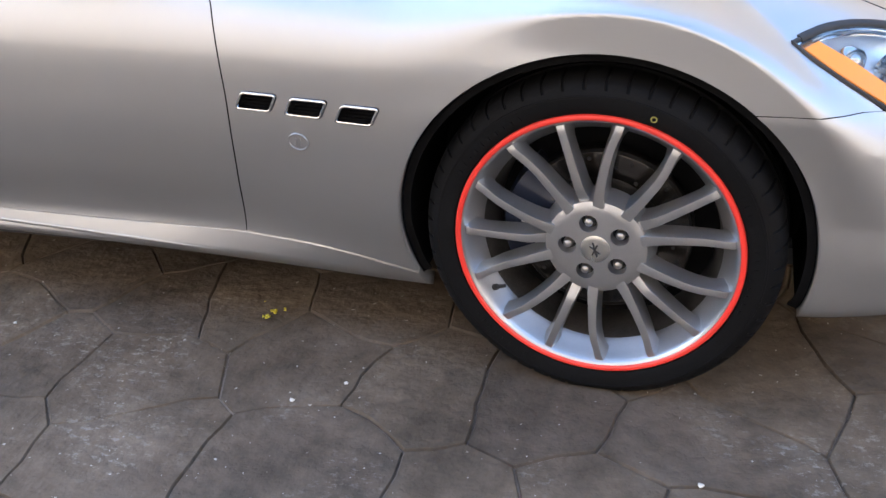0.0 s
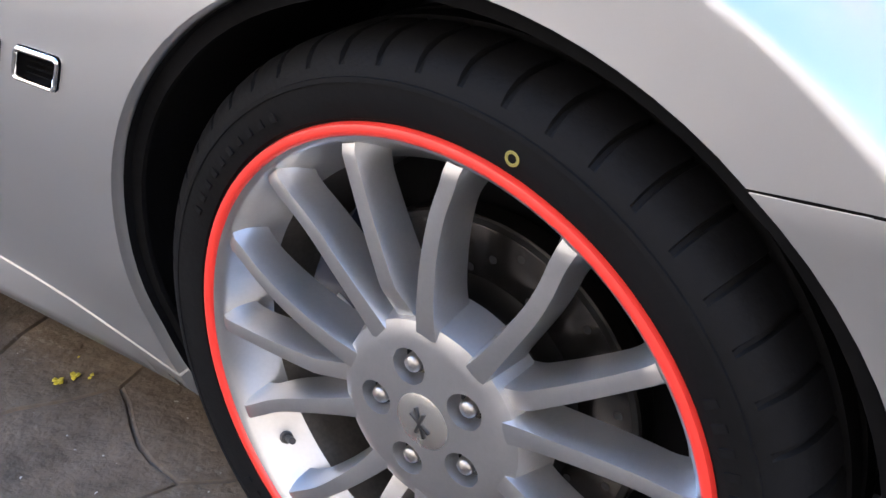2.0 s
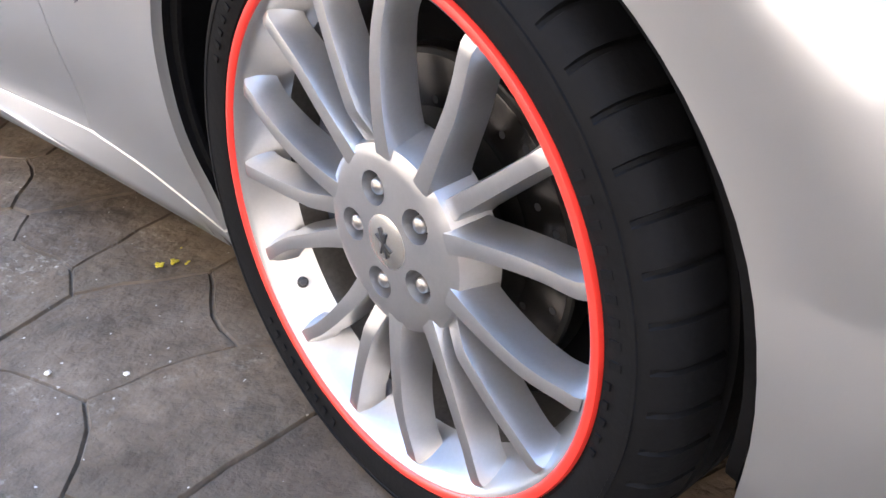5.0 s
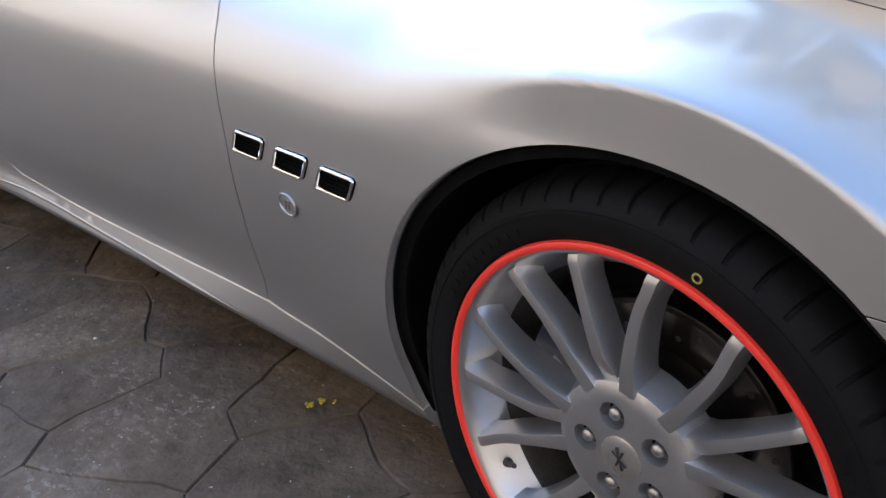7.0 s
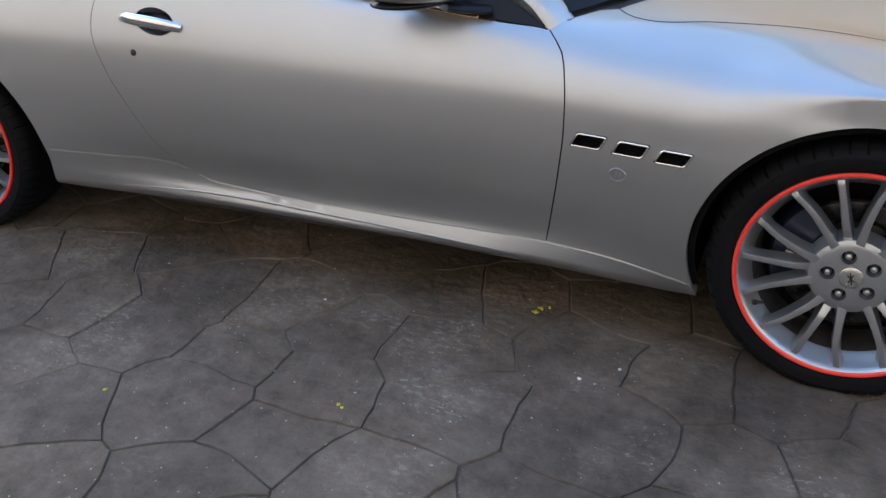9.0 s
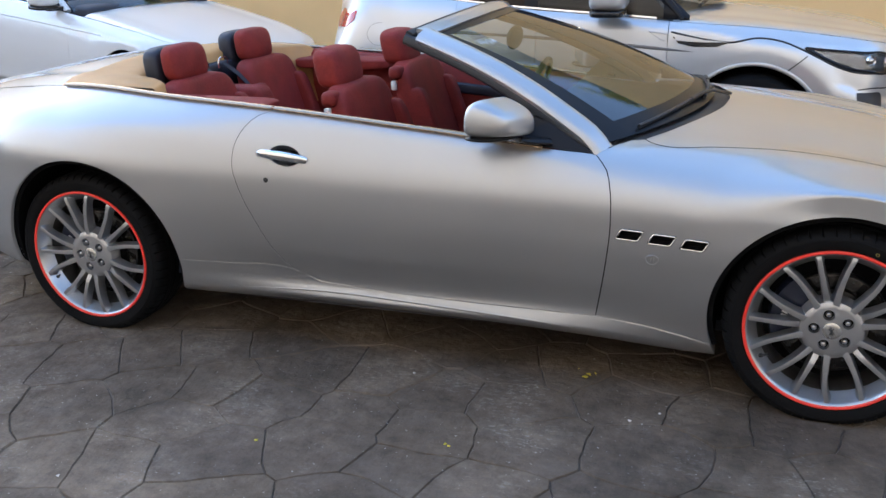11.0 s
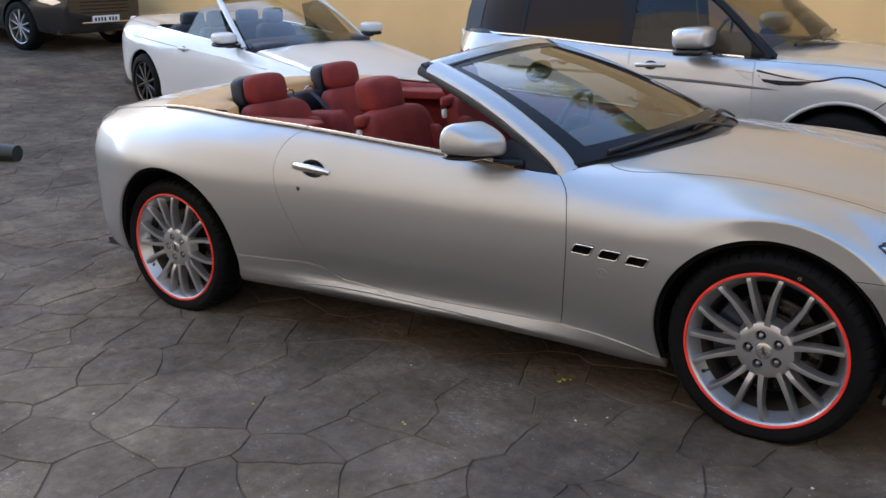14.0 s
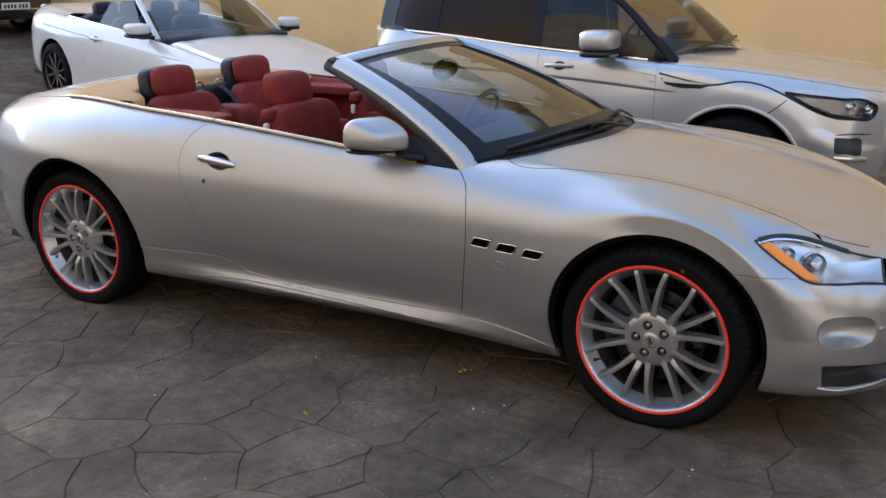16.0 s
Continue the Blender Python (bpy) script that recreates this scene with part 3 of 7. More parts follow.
def vent_line(x, z, grow=0.0):
    """Rounded parallelogram of one wing vent, in (x, s)."""
    hw, hz, lean, n = 0.037 + grow, 0.0165 + grow, 0.009, []
    for cx, cz, a0 in ((hw, hz, 0), (-hw, hz, 90), (-hw, -hz, 180), (hw, -hz, 270)):
        for k in range(5):
            a = radians(a0 + 90 * k / 4)
            px, pz = cx + 0.006 * (math.cos(a) - math.copysign(1, cx)), cz + 0.006 * (math.sin(a) - math.copysign(1, cz))
            n.append((x + px + lean * pz / 0.0165, z + pz - 0.05 * px))
    return body.side(n)


def oval(x, z, rx, rz, n=32, tilt=0.0, power=2.0):
    pts = []
    for k in range(n):
        a = 2 * math.pi * k / n
        c, d = math.cos(a), math.sin(a)
        px, pz = rx * math.copysign(abs(c) ** (2 / power), c), rz * math.copysign(abs(d) ** (2 / power), d)
        pts.append((x + px, z + pz + tilt * px))
    return body.side(pts)


cup_line = oval(-1.962, 0.822, 0.064, 0.036, tilt=-0.08)
scoop_line = oval(0.634, 0.448, 0.083, 0.053, power=2.8, tilt=-0.05)
intake_line = body.side([(0.580, 0.256), (0.575, 0.333), (0.66, 0.327), (0.74, 0.318), (0.80, 0.31), (0.81, 0.26), (0.74, 0.25), (0.66, 0.247)])
hood_edge = body.top(smooth_line(HOOD_EDGE, 0.03))
for sign in (-1, 1):
    a_f, a_r = E_F, foot(ARCH_F, 0.2, 1)
    # front fender
    up = body.top(headlamp_upper()[:4])
    out = [side_line(DOOR_FRONT), side_line(SILL_TOP_F)[1:], arch_line(ARCH_F, E_F, SEAM_F)[1:],
           side_line([SEAM_F, (0.36, 0.633), (0.43, 0.628), (0.475, 0.622)])[1:], body.side([(0.445, 0.647), (0.388, 0.684), (0.345, 0.712), LAMP_TIP]),
           smooth_line(np.vstack([[[LAMP_TIP[0], float(body.at_z(*LAMP_TIP))]], up]), 0.02)[1:],
           hood_edge[hood_edge[:, 0] < 0.50][::-1], body.top([(-0.70, 0.69), (-0.755, 0.745), (-0.79, 0.785)])]
    body.panel("front_fender", np.concatenate(out), SILVER, car, sign, step=0.0105, holes=[vent_line(*v, 0.002) for v in VENTS])
    # door
    belt = np.stack([np.linspace(-2.03, -0.8, 30), np.full(30, body.s[7])], 1)
    out = [side_line(DOOR_REAR), side_line(SILL_TOP_M)[1:], side_line(DOOR_FRONT[::-1])[1:], belt[::-1][1:-1]]
    body.panel("door", np.concatenate(out), SILVER, car, sign, holes=[cup_line], gap=0.002)
    # sill
    zf, zr = foot(ARCH_F, 0.185, -1), foot(ARCH_R, 0.21, 1)
    out = [bottom_line(zr[0], zf[0]), arch_line(ARCH_F, zf, E_F, 6), side_line(SILL_TOP_F[::-1])[1:], side_line(SILL_TOP_M[::-1])[1:],
           side_line(SILL_TOP_R[::-1])[1:], arch_line(ARCH_R, E_R, zr, 8)[1:]]
    body.panel("sill", np.concatenate(out), SILVER, car, sign)
    # rear quarter
    seam_r = foot(ARCH_R, 0.60, -1)
    belt = np.stack([np.linspace(-3.86, -2.03, 40), np.full(40, body.s[7])], 1)
    low = side_line(SILL_TOP_R[::-1])[1:]
    out = [side_line(DOOR_REAR), low, arch_line(ARCH_R, E_R, seam_r)[1:], side_line([seam_r, (-3.5, 0.64), (-3.86, 0.70)])[1:], belt[:-1]]
    body.panel("rear_quarter", np.concatenate(out), SILVER, car, sign, step=0.03, gap=0.0006)
    # rear bumper
    zb = foot(ARCH_R, 0.26, -1)
    out = [side_line([seam_r, (-3.5, 0.64), (-3.86, 0.70), (-3.995, 0.70)]), body.side([(-3.985, 0.46)]), bottom_line(-3.90, zb[0], 14, 0.03), arch_line(ARCH_R, zb, seam_r, 16)[1:-1]]
    body.panel("rear_bumper", np.concatenate(out), SILVER, car, sign, gap=0.0006)
    # front bumper
    zb = foot(ARCH_F, 0.215, 1)
    out = [arch_line(ARCH_F, SEAM_F, zb, 16), bottom_line(zb[0], 0.865, 16, 0.02), body.side([(0.865, 0.45)]),
           side_line([(0.82, 0.545), (0.77, 0.57), (0.72, 0.590)]), body.side([(0.66, 0.598), (0.583, 0.604), (0.50, 0.613)]), side_line([(0.475, 0.6235), (0.43, 0.6295), (0.36, 0.634), SEAM_F])[:-1]]
    body.panel("front_bumper", np.concatenate(out), SILVER, car, sign, step=0.013, holes=[scoop_line, intake_line])
for sign in (-1, 1):
    out = [(0.525, 0.668), (0.60, 0.632), (0.70, 0.55), (0.76, 0.47), (0.78, 0.36), (0.74, 0.40), (0.66, 0.52), (0.57, 0.60), (0.50, 0.636)]
    body.panel("nose_panel", body.top(out), SILVER, car, sign, gap=0.0015, step=0.03, depth=0.0)
# bonnet, both halves in one sheet each
for sign in (-1, 1):
    cowl = body.top(smooth_line(COWL, 0.03))
    out = [cowl, np.stack([np.linspace(-0.40, 0.80, 30), np.full(30, body.s[-1])], 1)[1:], body.top([(0.80, 0.18)]), hood_edge[::-1][:-1]]
    body.panel("bonnet", np.concatenate(out), SILVER, car, sign, gap=0.0, depth=0.0)
    out = [np.stack([np.linspace(-3.97, -3.07, 24), np.full(24, body.s[7] + 0.004)], 1), np.stack([np.full(10, -3.07), np.linspace(body.s[7] + 0.02, body.s[-1], 10)], 1),
           np.stack([np.linspace(-3.11, -3.97, 24), np.full(24, body.s[-1])], 1)]
    body.panel("boot_lid", np.concatenate(out), SILVER, car, sign, gap=0.0, depth=0.0)


# details on the skin
def strip(name, line3d, sec, material, parent, label="", up=(0, 0, 1)):
    return part(name, sweep(line3d, sec, up=up), material, parent, label)


def skin_line(pts, sign, off=0.0):
    return [Vector(c) for c in body.place(np.asarray(pts), sign, off)[0]]


for sign in (-1, 1):
    for v in VENTS:
        ln = vent_line(*v)
        vent = body.bowl("side_vent", vent_line(v[0], v[1], 0.003), LINER, car, sign, depth=0.02, rings=3, power=6, label="black mesh wing vent in a chrome frame")
        loop = skin_line(np.vstack([ln, ln[:2]]), sign, 0.002)
        part("vent_frame", sweep(loop, ring_section(0.0028, 0.0028, 8), up=(0, sign, 0)), CHROME, vent)
        for k in range(4):
            z = v[1] - 0.0105 + 0.007 * k
            seg = body.side([(v[0] - 0.03 + 0.009 * (z - v[1]) / 0.0165, z), (v[0] + 0.03 + 0.009 * (z - v[1]) / 0.0165, z - 0.003)])
            part("vent_slat", sweep(skin_line(seg, sign, -0.008), ring_section(0.0012, 0.0012, 5), up=(0, sign, 0)), LINER, vent)
    # wing badge: an embossed oval, left plain
    bd = oval(-0.589, 0.538, 0.021, 0.018, 28)
    badge = body.panel("wing_badge", bd, SILVER, car, sign, gap=0, step=0.01, depth=0.004, off=0.0025)
    part("badge_rim", sweep(skin_line(np.vstack([bd, bd[:2]]), sign, 0.003), ring_section(0.002, 0.002, 6), up=(0, sign, 0)), SILVER, badge)
    for dx in (-0.005, 0.004):
        part("badge_mark", sweep(skin_line(body.side([(-0.590 + dx, 0.530), (-0.587 + dx, 0.546)]), sign, 0.004), ring_section(0.0022, 0.0012, 6), up=(0, sign, 0)), SILVER, badge)
    # door handle over its cup
    cup = body.bowl("handle_cup", cup_line, SILVER, car, sign, depth=0.042, power=3.0, label="silver hollow in the door behind the handle")
    # black sheet added over the upper half, painting in the hollow's shade
    upper = cup_line[cup_line[:, 1].argsort()][len(cup_line) // 2 - 2:]
    mid = upper.mean(0)
    upper = upper[np.arctan2((upper[:, 1] - mid[1]) * 3, upper[:, 0] - mid[0]).argsort()]
    body.bowl("cup_lining", upper, SATIN_BLACK, cup, sign, depth=0.028, power=3.0, label="black sheet standing in for the shade in the upper half of the hollow")
    hp = [(-2.074, 0.826, 0.001), (-2.05, 0.826, 0.016), (-1.99, 0.822, 0.024), (-1.93, 0.817, 0.024), (-1.89, 0.812, 0.014), (-1.872, 0.808, 0.001)]
    line = smooth_line([tuple(body.point(x, z, sign, o)) for x, z, o in hp], 0.012)
    n = len(line)
    sc = [0.55 + 0.45 * math.sin(math.pi * min(1, max(0, (i + 0.6) / (n + 0.2)))) ** 0.5 for i in range(n)]
    part("door_handle", sweep([Vector(p) for p in line], ring_section(0.0095, 0.0175, 12), up=(0, 0, 1), scales=sc), CHROME, car, "polished chrome pull handle")
    key = oval(-2.039, 0.729, 0.010, 0.010, 16)
    body.bowl("key_lock", key, BLACK, car, sign, depth=-0.003, rings=3)
    # arch edges and wheel wells
    for arch, z0, z1 in ((ARCH_F, 0.215, 0.215), (ARCH_R, 0.22, 0.25)):
        a = (ang(arch, *foot(arch, z0, -1)), ang(arch, *foot(arch, z1, 1)))
        pts = circle_arc(arch[0], arch[1], arch[2] - 0.002, *a, 56, arch[3])
        edge = skin_line(body.side(pts), sign, -0.012)
        outer = [(p.x, p.y, p.z) for p in edge]
        inner = [(p.x, sign * 0.56, p.z) for p in edge]
        k = len(outer)
        v = outer + inner
        f = [(i, i + 1, k + i + 1, k + i) for i in range(k - 1)] + [tuple(range(k, 2 * k))]
        part("wheel_well", (v, [], f), LINER, car, "black plastic wheel well liner")
        lip = [Vector((arch[0] + (p.x - arch[0]) * 0.992, p.y * 0.985, arch[1] + (p.z - arch[1]) * 0.992)) for p in edge]
        part("arch_lip", sweep(lip, [(-0.012, -0.003), (0.012, -0.003), (0.012, 0.003), (-0.012, 0.003)], up=(0, sign, 0)), LINER, car)
    for edge_pts, wd in ((DOOR_FRONT, 0.004), (DOOR_REAR, 0.0025), ([SEAM_F, (0.36, 0.6335), (0.43, 0.6285), (0.475, 0.6225)], 0.003)):
        part("panel_seam", sweep(skin_line(side_line(edge_pts), sign, -0.004), ring_section(wd, 0.003, 6), up=(0, sign, 0)), LINER, car, "dark shut line")
    # sill ridge
    ridge = skin_line(side_line([(-2.25, 0.262), (-1.9, 0.272), (-1.3, 0.260), (-0.85, 0.242)]), sign, 0.001)
    m = len(ridge)
    part("sill_ridge", sweep(ridge, ring_section(0.002, 0.005, 8), scales=[max(0.05, min(1, i / 14, (m - 1 - i) / 6 + 0.05)) for i in range(m)]), SILVER, car)
    # front bumper hollow, intake and its bright lip
    body.bowl("bumper_scoop", scoop_line, SILVER, car, sign, depth=0.055, power=2.6, label="smooth hollow in the bumper corner")
    body.bowl("air_intake", intake_line, BLACK, car, sign, depth=0.06, power=8, rings=4, label="black lower air intake")
    part("intake_lip", sweep(skin_line(side_line([(0.565, 0.252), (0.62, 0.240), (0.70, 0.240), (0.80, 0.25)]), sign, 0.002), ring_section(0.004, 0.004, 6)), SILVER, car)
    sens = oval(0.735, 0.449, 0.009, 0.009, 16)
    body.bowl("parking_sensor", sens, SILVER, car, sign, depth=-0.003, rings=2)
    # headlamp
    lamp = body.panel("headlamp", lamp_out[:-1], CLEAR, car, sign, gap=0.006, step=0.03, depth=0.0, off=0.001, label="clear headlamp with an amber side strip")
    c = lamp_out[:-1].mean(0)
    body.bowl("lamp_housing", c + (lamp_out[:-1] - c) * 0.985, LAMP_BOWL, lamp, sign, depth=0.035, power=3, rings=8, label="bright silver reflector bowl")
    rim3 = skin_line(lamp_out, sign, 0.0005)
    part("lamp_seal", sweep(rim3, ring_section(0.0042, 0.0035, 6), up=(0, sign, 0.3)), BLACK, lamp)
    top_seal = smooth_line(body.top(headlamp_upper()[:5]), 0.02)
    part("lamp_top_seal", sweep(skin_line(top_seal, sign, 0.001), ring_section(0.009, 0.004, 8), up=(0, sign, 0.5)), BLACK, lamp, "black rubber seal over the lamp")
    lamp.visible_shadow = False
    brow = [(x - 0.004, w - 0.0) for x, w in headlamp_upper()[:4]]
    brow = smooth_line(body.top(brow) - np.array([0, 0.016]), 0.02)
    part("lamp_brow", sweep(skin_line(brow, sign, -0.006), ring_section(0.008, 0.006, 8), up=(0, sign, 0.3)), CHROME, lamp, "chrome brow inside the lamp")
    amb = body.side([(0.338, 0.722), (0.392, 0.686), (0.447, 0.651), (0.490, 0.624), (0.535, 0.617), (0.515, 0.632), (0.47, 0.662), (0.415, 0.698), (0.36, 0.728)])
    body.panel("amber_reflector", amb, AMBER, lamp, sign, gap=0, step=0.02, depth=0.010, off=0.0025, label="amber side reflector")
    for x, z, r, off in ((0.430, 0.703, 0.022, -0.024), (0.517, 0.674, 0.040, -0.036)):
        p = body.point(x, z, sign, off)
        bm = bmesh.new()
        bmesh.ops.create_uvsphere(bm, u_segments=20, v_segments=12, radius=r)
        pr = part("projector", bm, LAMP_LENS, lamp, angle=180)
        pr.location = p
        ringm = part("projector_ring", revolve([(r * 0.98, -0.004), (r * 1.12, 0.006), (r * 1.2, -0.012)], 28), CHROME, lamp)
        ringm.matrix_local = Matrix.Translation(p) @ pose(0, 0, 0, 0, 0, 35 if sign < 0 else 145)
    # tail lamp
    tl = body.side([(-3.70, 0.845), (-3.80, 0.86), (-3.90, 0.835), (-3.95, 0.76), (-3.92, 0.72), (-3.84, 0.755), (-3.76, 0.81)])
    body.panel("tail_lamp", tl, RED_LENS, car, sign, gap=0, step=0.03, depth=0.02, off=0.004, label="red tail lamp")
    # belt trim
    belt = [(x, body.s[7] + 0.006) for x in np.linspace(-2.027, -0.99, 40)]
    part("belt_trim", sweep(skin_line(belt, sign, 0.004), ring_section(0.016, 0.008, 10)), BRONZE, car, "polished bronze-toned strip along the door top")
    belt = [(x, body.s[7] + 0.006) for x in np.linspace(-3.05, -2.035, 40)]
    part("deck_trim", sweep(skin_line(belt, sign, 0.004), ring_section(0.016, 0.008, 10)), BRONZE, car, "polished bronze-toned strip beside the rear seats")

# dark gap round the bonnet
for sign in (-1, 1):
    part("bonnet_gap", sweep(skin_line(hood_edge[hood_edge[:, 0] < 0.66], sign, -0.0015), ring_section(0.0032, 0.0026, 6)), BLACK, car)

# grille, under tray and inner panels
bm = bmesh.new()
box(bm, -3.85, -0.58, 0.17, 0.72, 0.58, 0.21)
box(bm, -2.46, -0.80, 0.20, -0.44, 0.80, 0.235)
part("under_tray", bm, BLACK, car, smooth=False)
bm = bmesh.new()
for k in range(11):
    box(bm, 0.835, -0.25 + 0.05 * k - 0.006, 0.25, 0.86, -0.25 + 0.05 * k + 0.006, 0.49, 0.003, 1)
box(bm, 0.82, -0.32, 0.22, 0.835, 0.32, 0.52)
part("grille", bm, GLOSS_BLACK, car, "black radiator grille with upright bars")
bm = bmesh.new()
box(bm, -3.998, -0.205, 0.50, -3.96, 0.205, 0.80, 0.01, 2)
part("rear_apron", bm, SILVER, car)


# windscreen and its frame
def screen_base(t):
    return Vector((-0.790 + 0.33 * (1 - abs(t) ** 2.2), 0.765 * t, 0.898 + 0.062 * (1 - t * t)))


def screen_top(t):
    return Vector((-1.512 + 0.125 * (1 - t * t), 0.575 * t, 1.240 + 0.053 * (1 - t * t)))


def screen(t, u, off=0.0):
    p = screen_base(t).lerp(screen_top(t), u)
    bulge = 0.035 * math.sin(math.pi * u)
    n = Vector((0.45, 0.25 * t, 0.86))
    return p + n * (bulge + off)


def screen_sheet(name, t0, t1, u0, u1, material, parent, off=0.0, nt=28, nu=14, label=""):
    v = [tuple(screen(t0 + (t1 - t0) * i / nt, u0 + (u1 - u0) * j / nu, off)) for i in range(nt + 1) for j in range(nu + 1)]
    f = [(i * (nu + 1) + j, (i + 1) * (nu + 1) + j, (i + 1) * (nu + 1) + j + 1, i * (nu + 1) + j + 1) for i in range(nt) for j in range(nu)]
    return part(name, (v, [], f), material, parent, label, angle=180)


ws = screen_sheet("windscreen", -0.97, 0.97, 0.0, 0.97, SCREEN, car, label="clear raked windscreen with a dark border")
for a in ((-0.985, -0.865, 0.0, 0.975), (0.865, 0.985, 0.0, 0.975), (-0.865, 0.865, 0.0, 0.10), (-0.865, 0.865, 0.925, 0.975)):
    screen_sheet("screen_border", *a, SATIN_BLACK, ws, off=0.002)
for sign in (-1, 1):
    line = [screen(sign * 1.0, u, 0.006 - 0.045 * max(0, (0.09 - u) / 0.19) ** 1.4) for u in np.linspace(-0.10, 1.0, 32)]
    part("screen_pillar", sweep(line, [(-0.043, -0.014), (-0.040, 0.002), (-0.030, 0.009), (-0.012, 0.0125), (0.012, 0.0125), (0.030, 0.009), (0.040, 0.001), (0.042, -0.014), (0.0, -0.03)], up=(0.3, sign * 0.62, 0.72)), SILVER, car, "silver windscreen pillar")
    line = [screen(sign * 1.0, u, -0.012) + Vector((-0.035, sign * 0.012, -0.012)) for u in np.linspace(0.02, 1.03, 26)]
    part("pillar_seal", sweep(line, ring_section(0.016, 0.022, 8), up=(0.4, 0, 0.9)), BLACK, car, "black rubber pillar seal")
line = [screen(t, 1.0, 0.006) for t in np.linspace(-1.0, 1.0, 30)]
part("screen_header", sweep(line, [(-0.03, -0.016), (-0.028, 0.008), (0.0, 0.016), (0.03, 0.008), (0.032, -0.016)], up=(0.4, 0, 0.9)), SILVER, car, "silver header rail over the windscreen")
line = [screen(t, 1.045, -0.008) for t in np.linspace(-1.03, 1.03, 30)]
part("header_seal", sweep(line, ring_section(0.020, 0.014, 8), up=(0.4, 0, 0.9)), BLACK, car)
# cowl and wipers
v, f = [], []
for i in range(31):
    t = -1 + 2 * i / 30
    b = screen_base(t)
    w = abs(0.745 * t)
    hx = float(herm([-0.001, 0.2, 0.38, 0.55, 0.672, 0.745], [-0.395, -0.415, -0.475, -0.565, -0.65, -0.71], w))
    s_ = body.place(body.top([(hx, max(w, 0.002))]), -1 if t < 0 else 1, -0.012)[0][0]
    v += [tuple(s_), (b.x + 0.02, b.y, b.z - 0.01), (b.x - 0.05, b.y * 0.97, b.z - 0.03)]
f = [(3 * i + k, 3 * i + 3 + k, 3 * i + 4 + k, 3 * i + 1 + k) for i in range(30) for k in range(2)]
part("cowl", (v, [], f), BLACK, car, "black plastic cowl under the windscreen", angle=180)
for t0, t1 in ((-0.25, 0.62), (-0.82, 0.05)):
    pts = [screen(t0 + (t1 - t0) * k / 12, 0.022 + 0.022 * math.sin(math.pi * k / 12), 0.012) for k in range(13)]
    wiper = part("wiper", sweep(pts, ring_section(0.007, 0.010, 8), up=(0.4, 0, 0.9)), BLACK, car, "black wiper blade at rest")
    arm = [screen(t1, 0.0, 0.02) + Vector((0.05, 0, -0.02)), screen((t0 + t1) / 2 + 0.2, 0.03, 0.024), screen((t0 + t1) / 2, 0.045, 0.02)]
    part("wiper_arm", sweep([Vector(q) for q in smooth_line([tuple(a) for a in arm], 0.03)], ring_section(0.009, 0.006, 6), up=(0.4, 0, 0.9)), BLACK, wiper)

# door mirrors with their black sail panels
for sign in (-1, 1):
    bm = bmesh.new()
    bmesh.ops.create_uvsphere(bm, u_segments=28, v_segments=18, radius=1)
    for q in bm.verts:
        x, y, z = q.co
        e = 0.72
        f3 = lambda a: math.copysign(abs(a) ** e, a)
        x, y, z = f3(x), math.copysign(abs(y) ** 0.42, y), math.copysign(abs(z) ** (0.72 if z > 0 else 0.45), z)
        x = x * (0.095 if x > 0 else 0.050)
        z = z * (0.088 * (1 - 4.6 * max(x, 0)) if z > 0 else 0.044) * (1 - 0.10 * y)
        q.co = (-1.140 + x * 1.08 - 0.045 * y, sign * (0.905 + 0.095 * y), 0.982 + z + 0.010 * y)
    mirror = part("door_mirror", bm, SILVER, car, "silver door mirror on a black foot", angle=180)
    bm = bmesh.new()
    bmesh.ops.create_uvsphere(bm, u_segments=24, v_segments=12, radius=1)
    for q in bm.verts:
        x, y, z = q.co
        q.co = (-1.140 + x * 0.080 - 0.045 * y, sign * (0.900 + 0.088 * y), 0.940 + z * 0.016)
    part("mirror_base", bm, SATIN_BLACK, mirror, angle=180)
    ft = [(-1.07, sign * 0.86, 0.925), (-1.03, sign * 0.82, 0.912), (-0.97, sign * 0.785, 0.905)]
    part("mirror_foot", sweep([Vector(q) for q in smooth_line(ft, 0.015)], ring_section(0.032, 0.012, 12)), SATIN_BLACK, mirror, "black mirror foot")
    bm = bmesh.new()
    tri = [(-0.815, 0.802, 0.874), (-1.13, 0.806, 0.900), (-1.10, 0.782, 0.935), (-1.045, 0.748, 0.985), (-0.98, 0.752, 0.965)]
    a = [bm.verts.new((x, sign * y, z)) for x, y, z in tri]
    b = [bm.verts.new((x, sign * (y - 0.018), z)) for x, y, z in tri]
    bm.faces.new(a)
    bm.faces.new(b[::-1])
    for i in range(5):
        j = (i + 1) % 5
        bm.faces.new((a[i], b[i], b[j], a[j]))
    part("sail_panel", bm, SATIN_BLACK, car, "black triangular panel in front of the door glass", smooth=False)


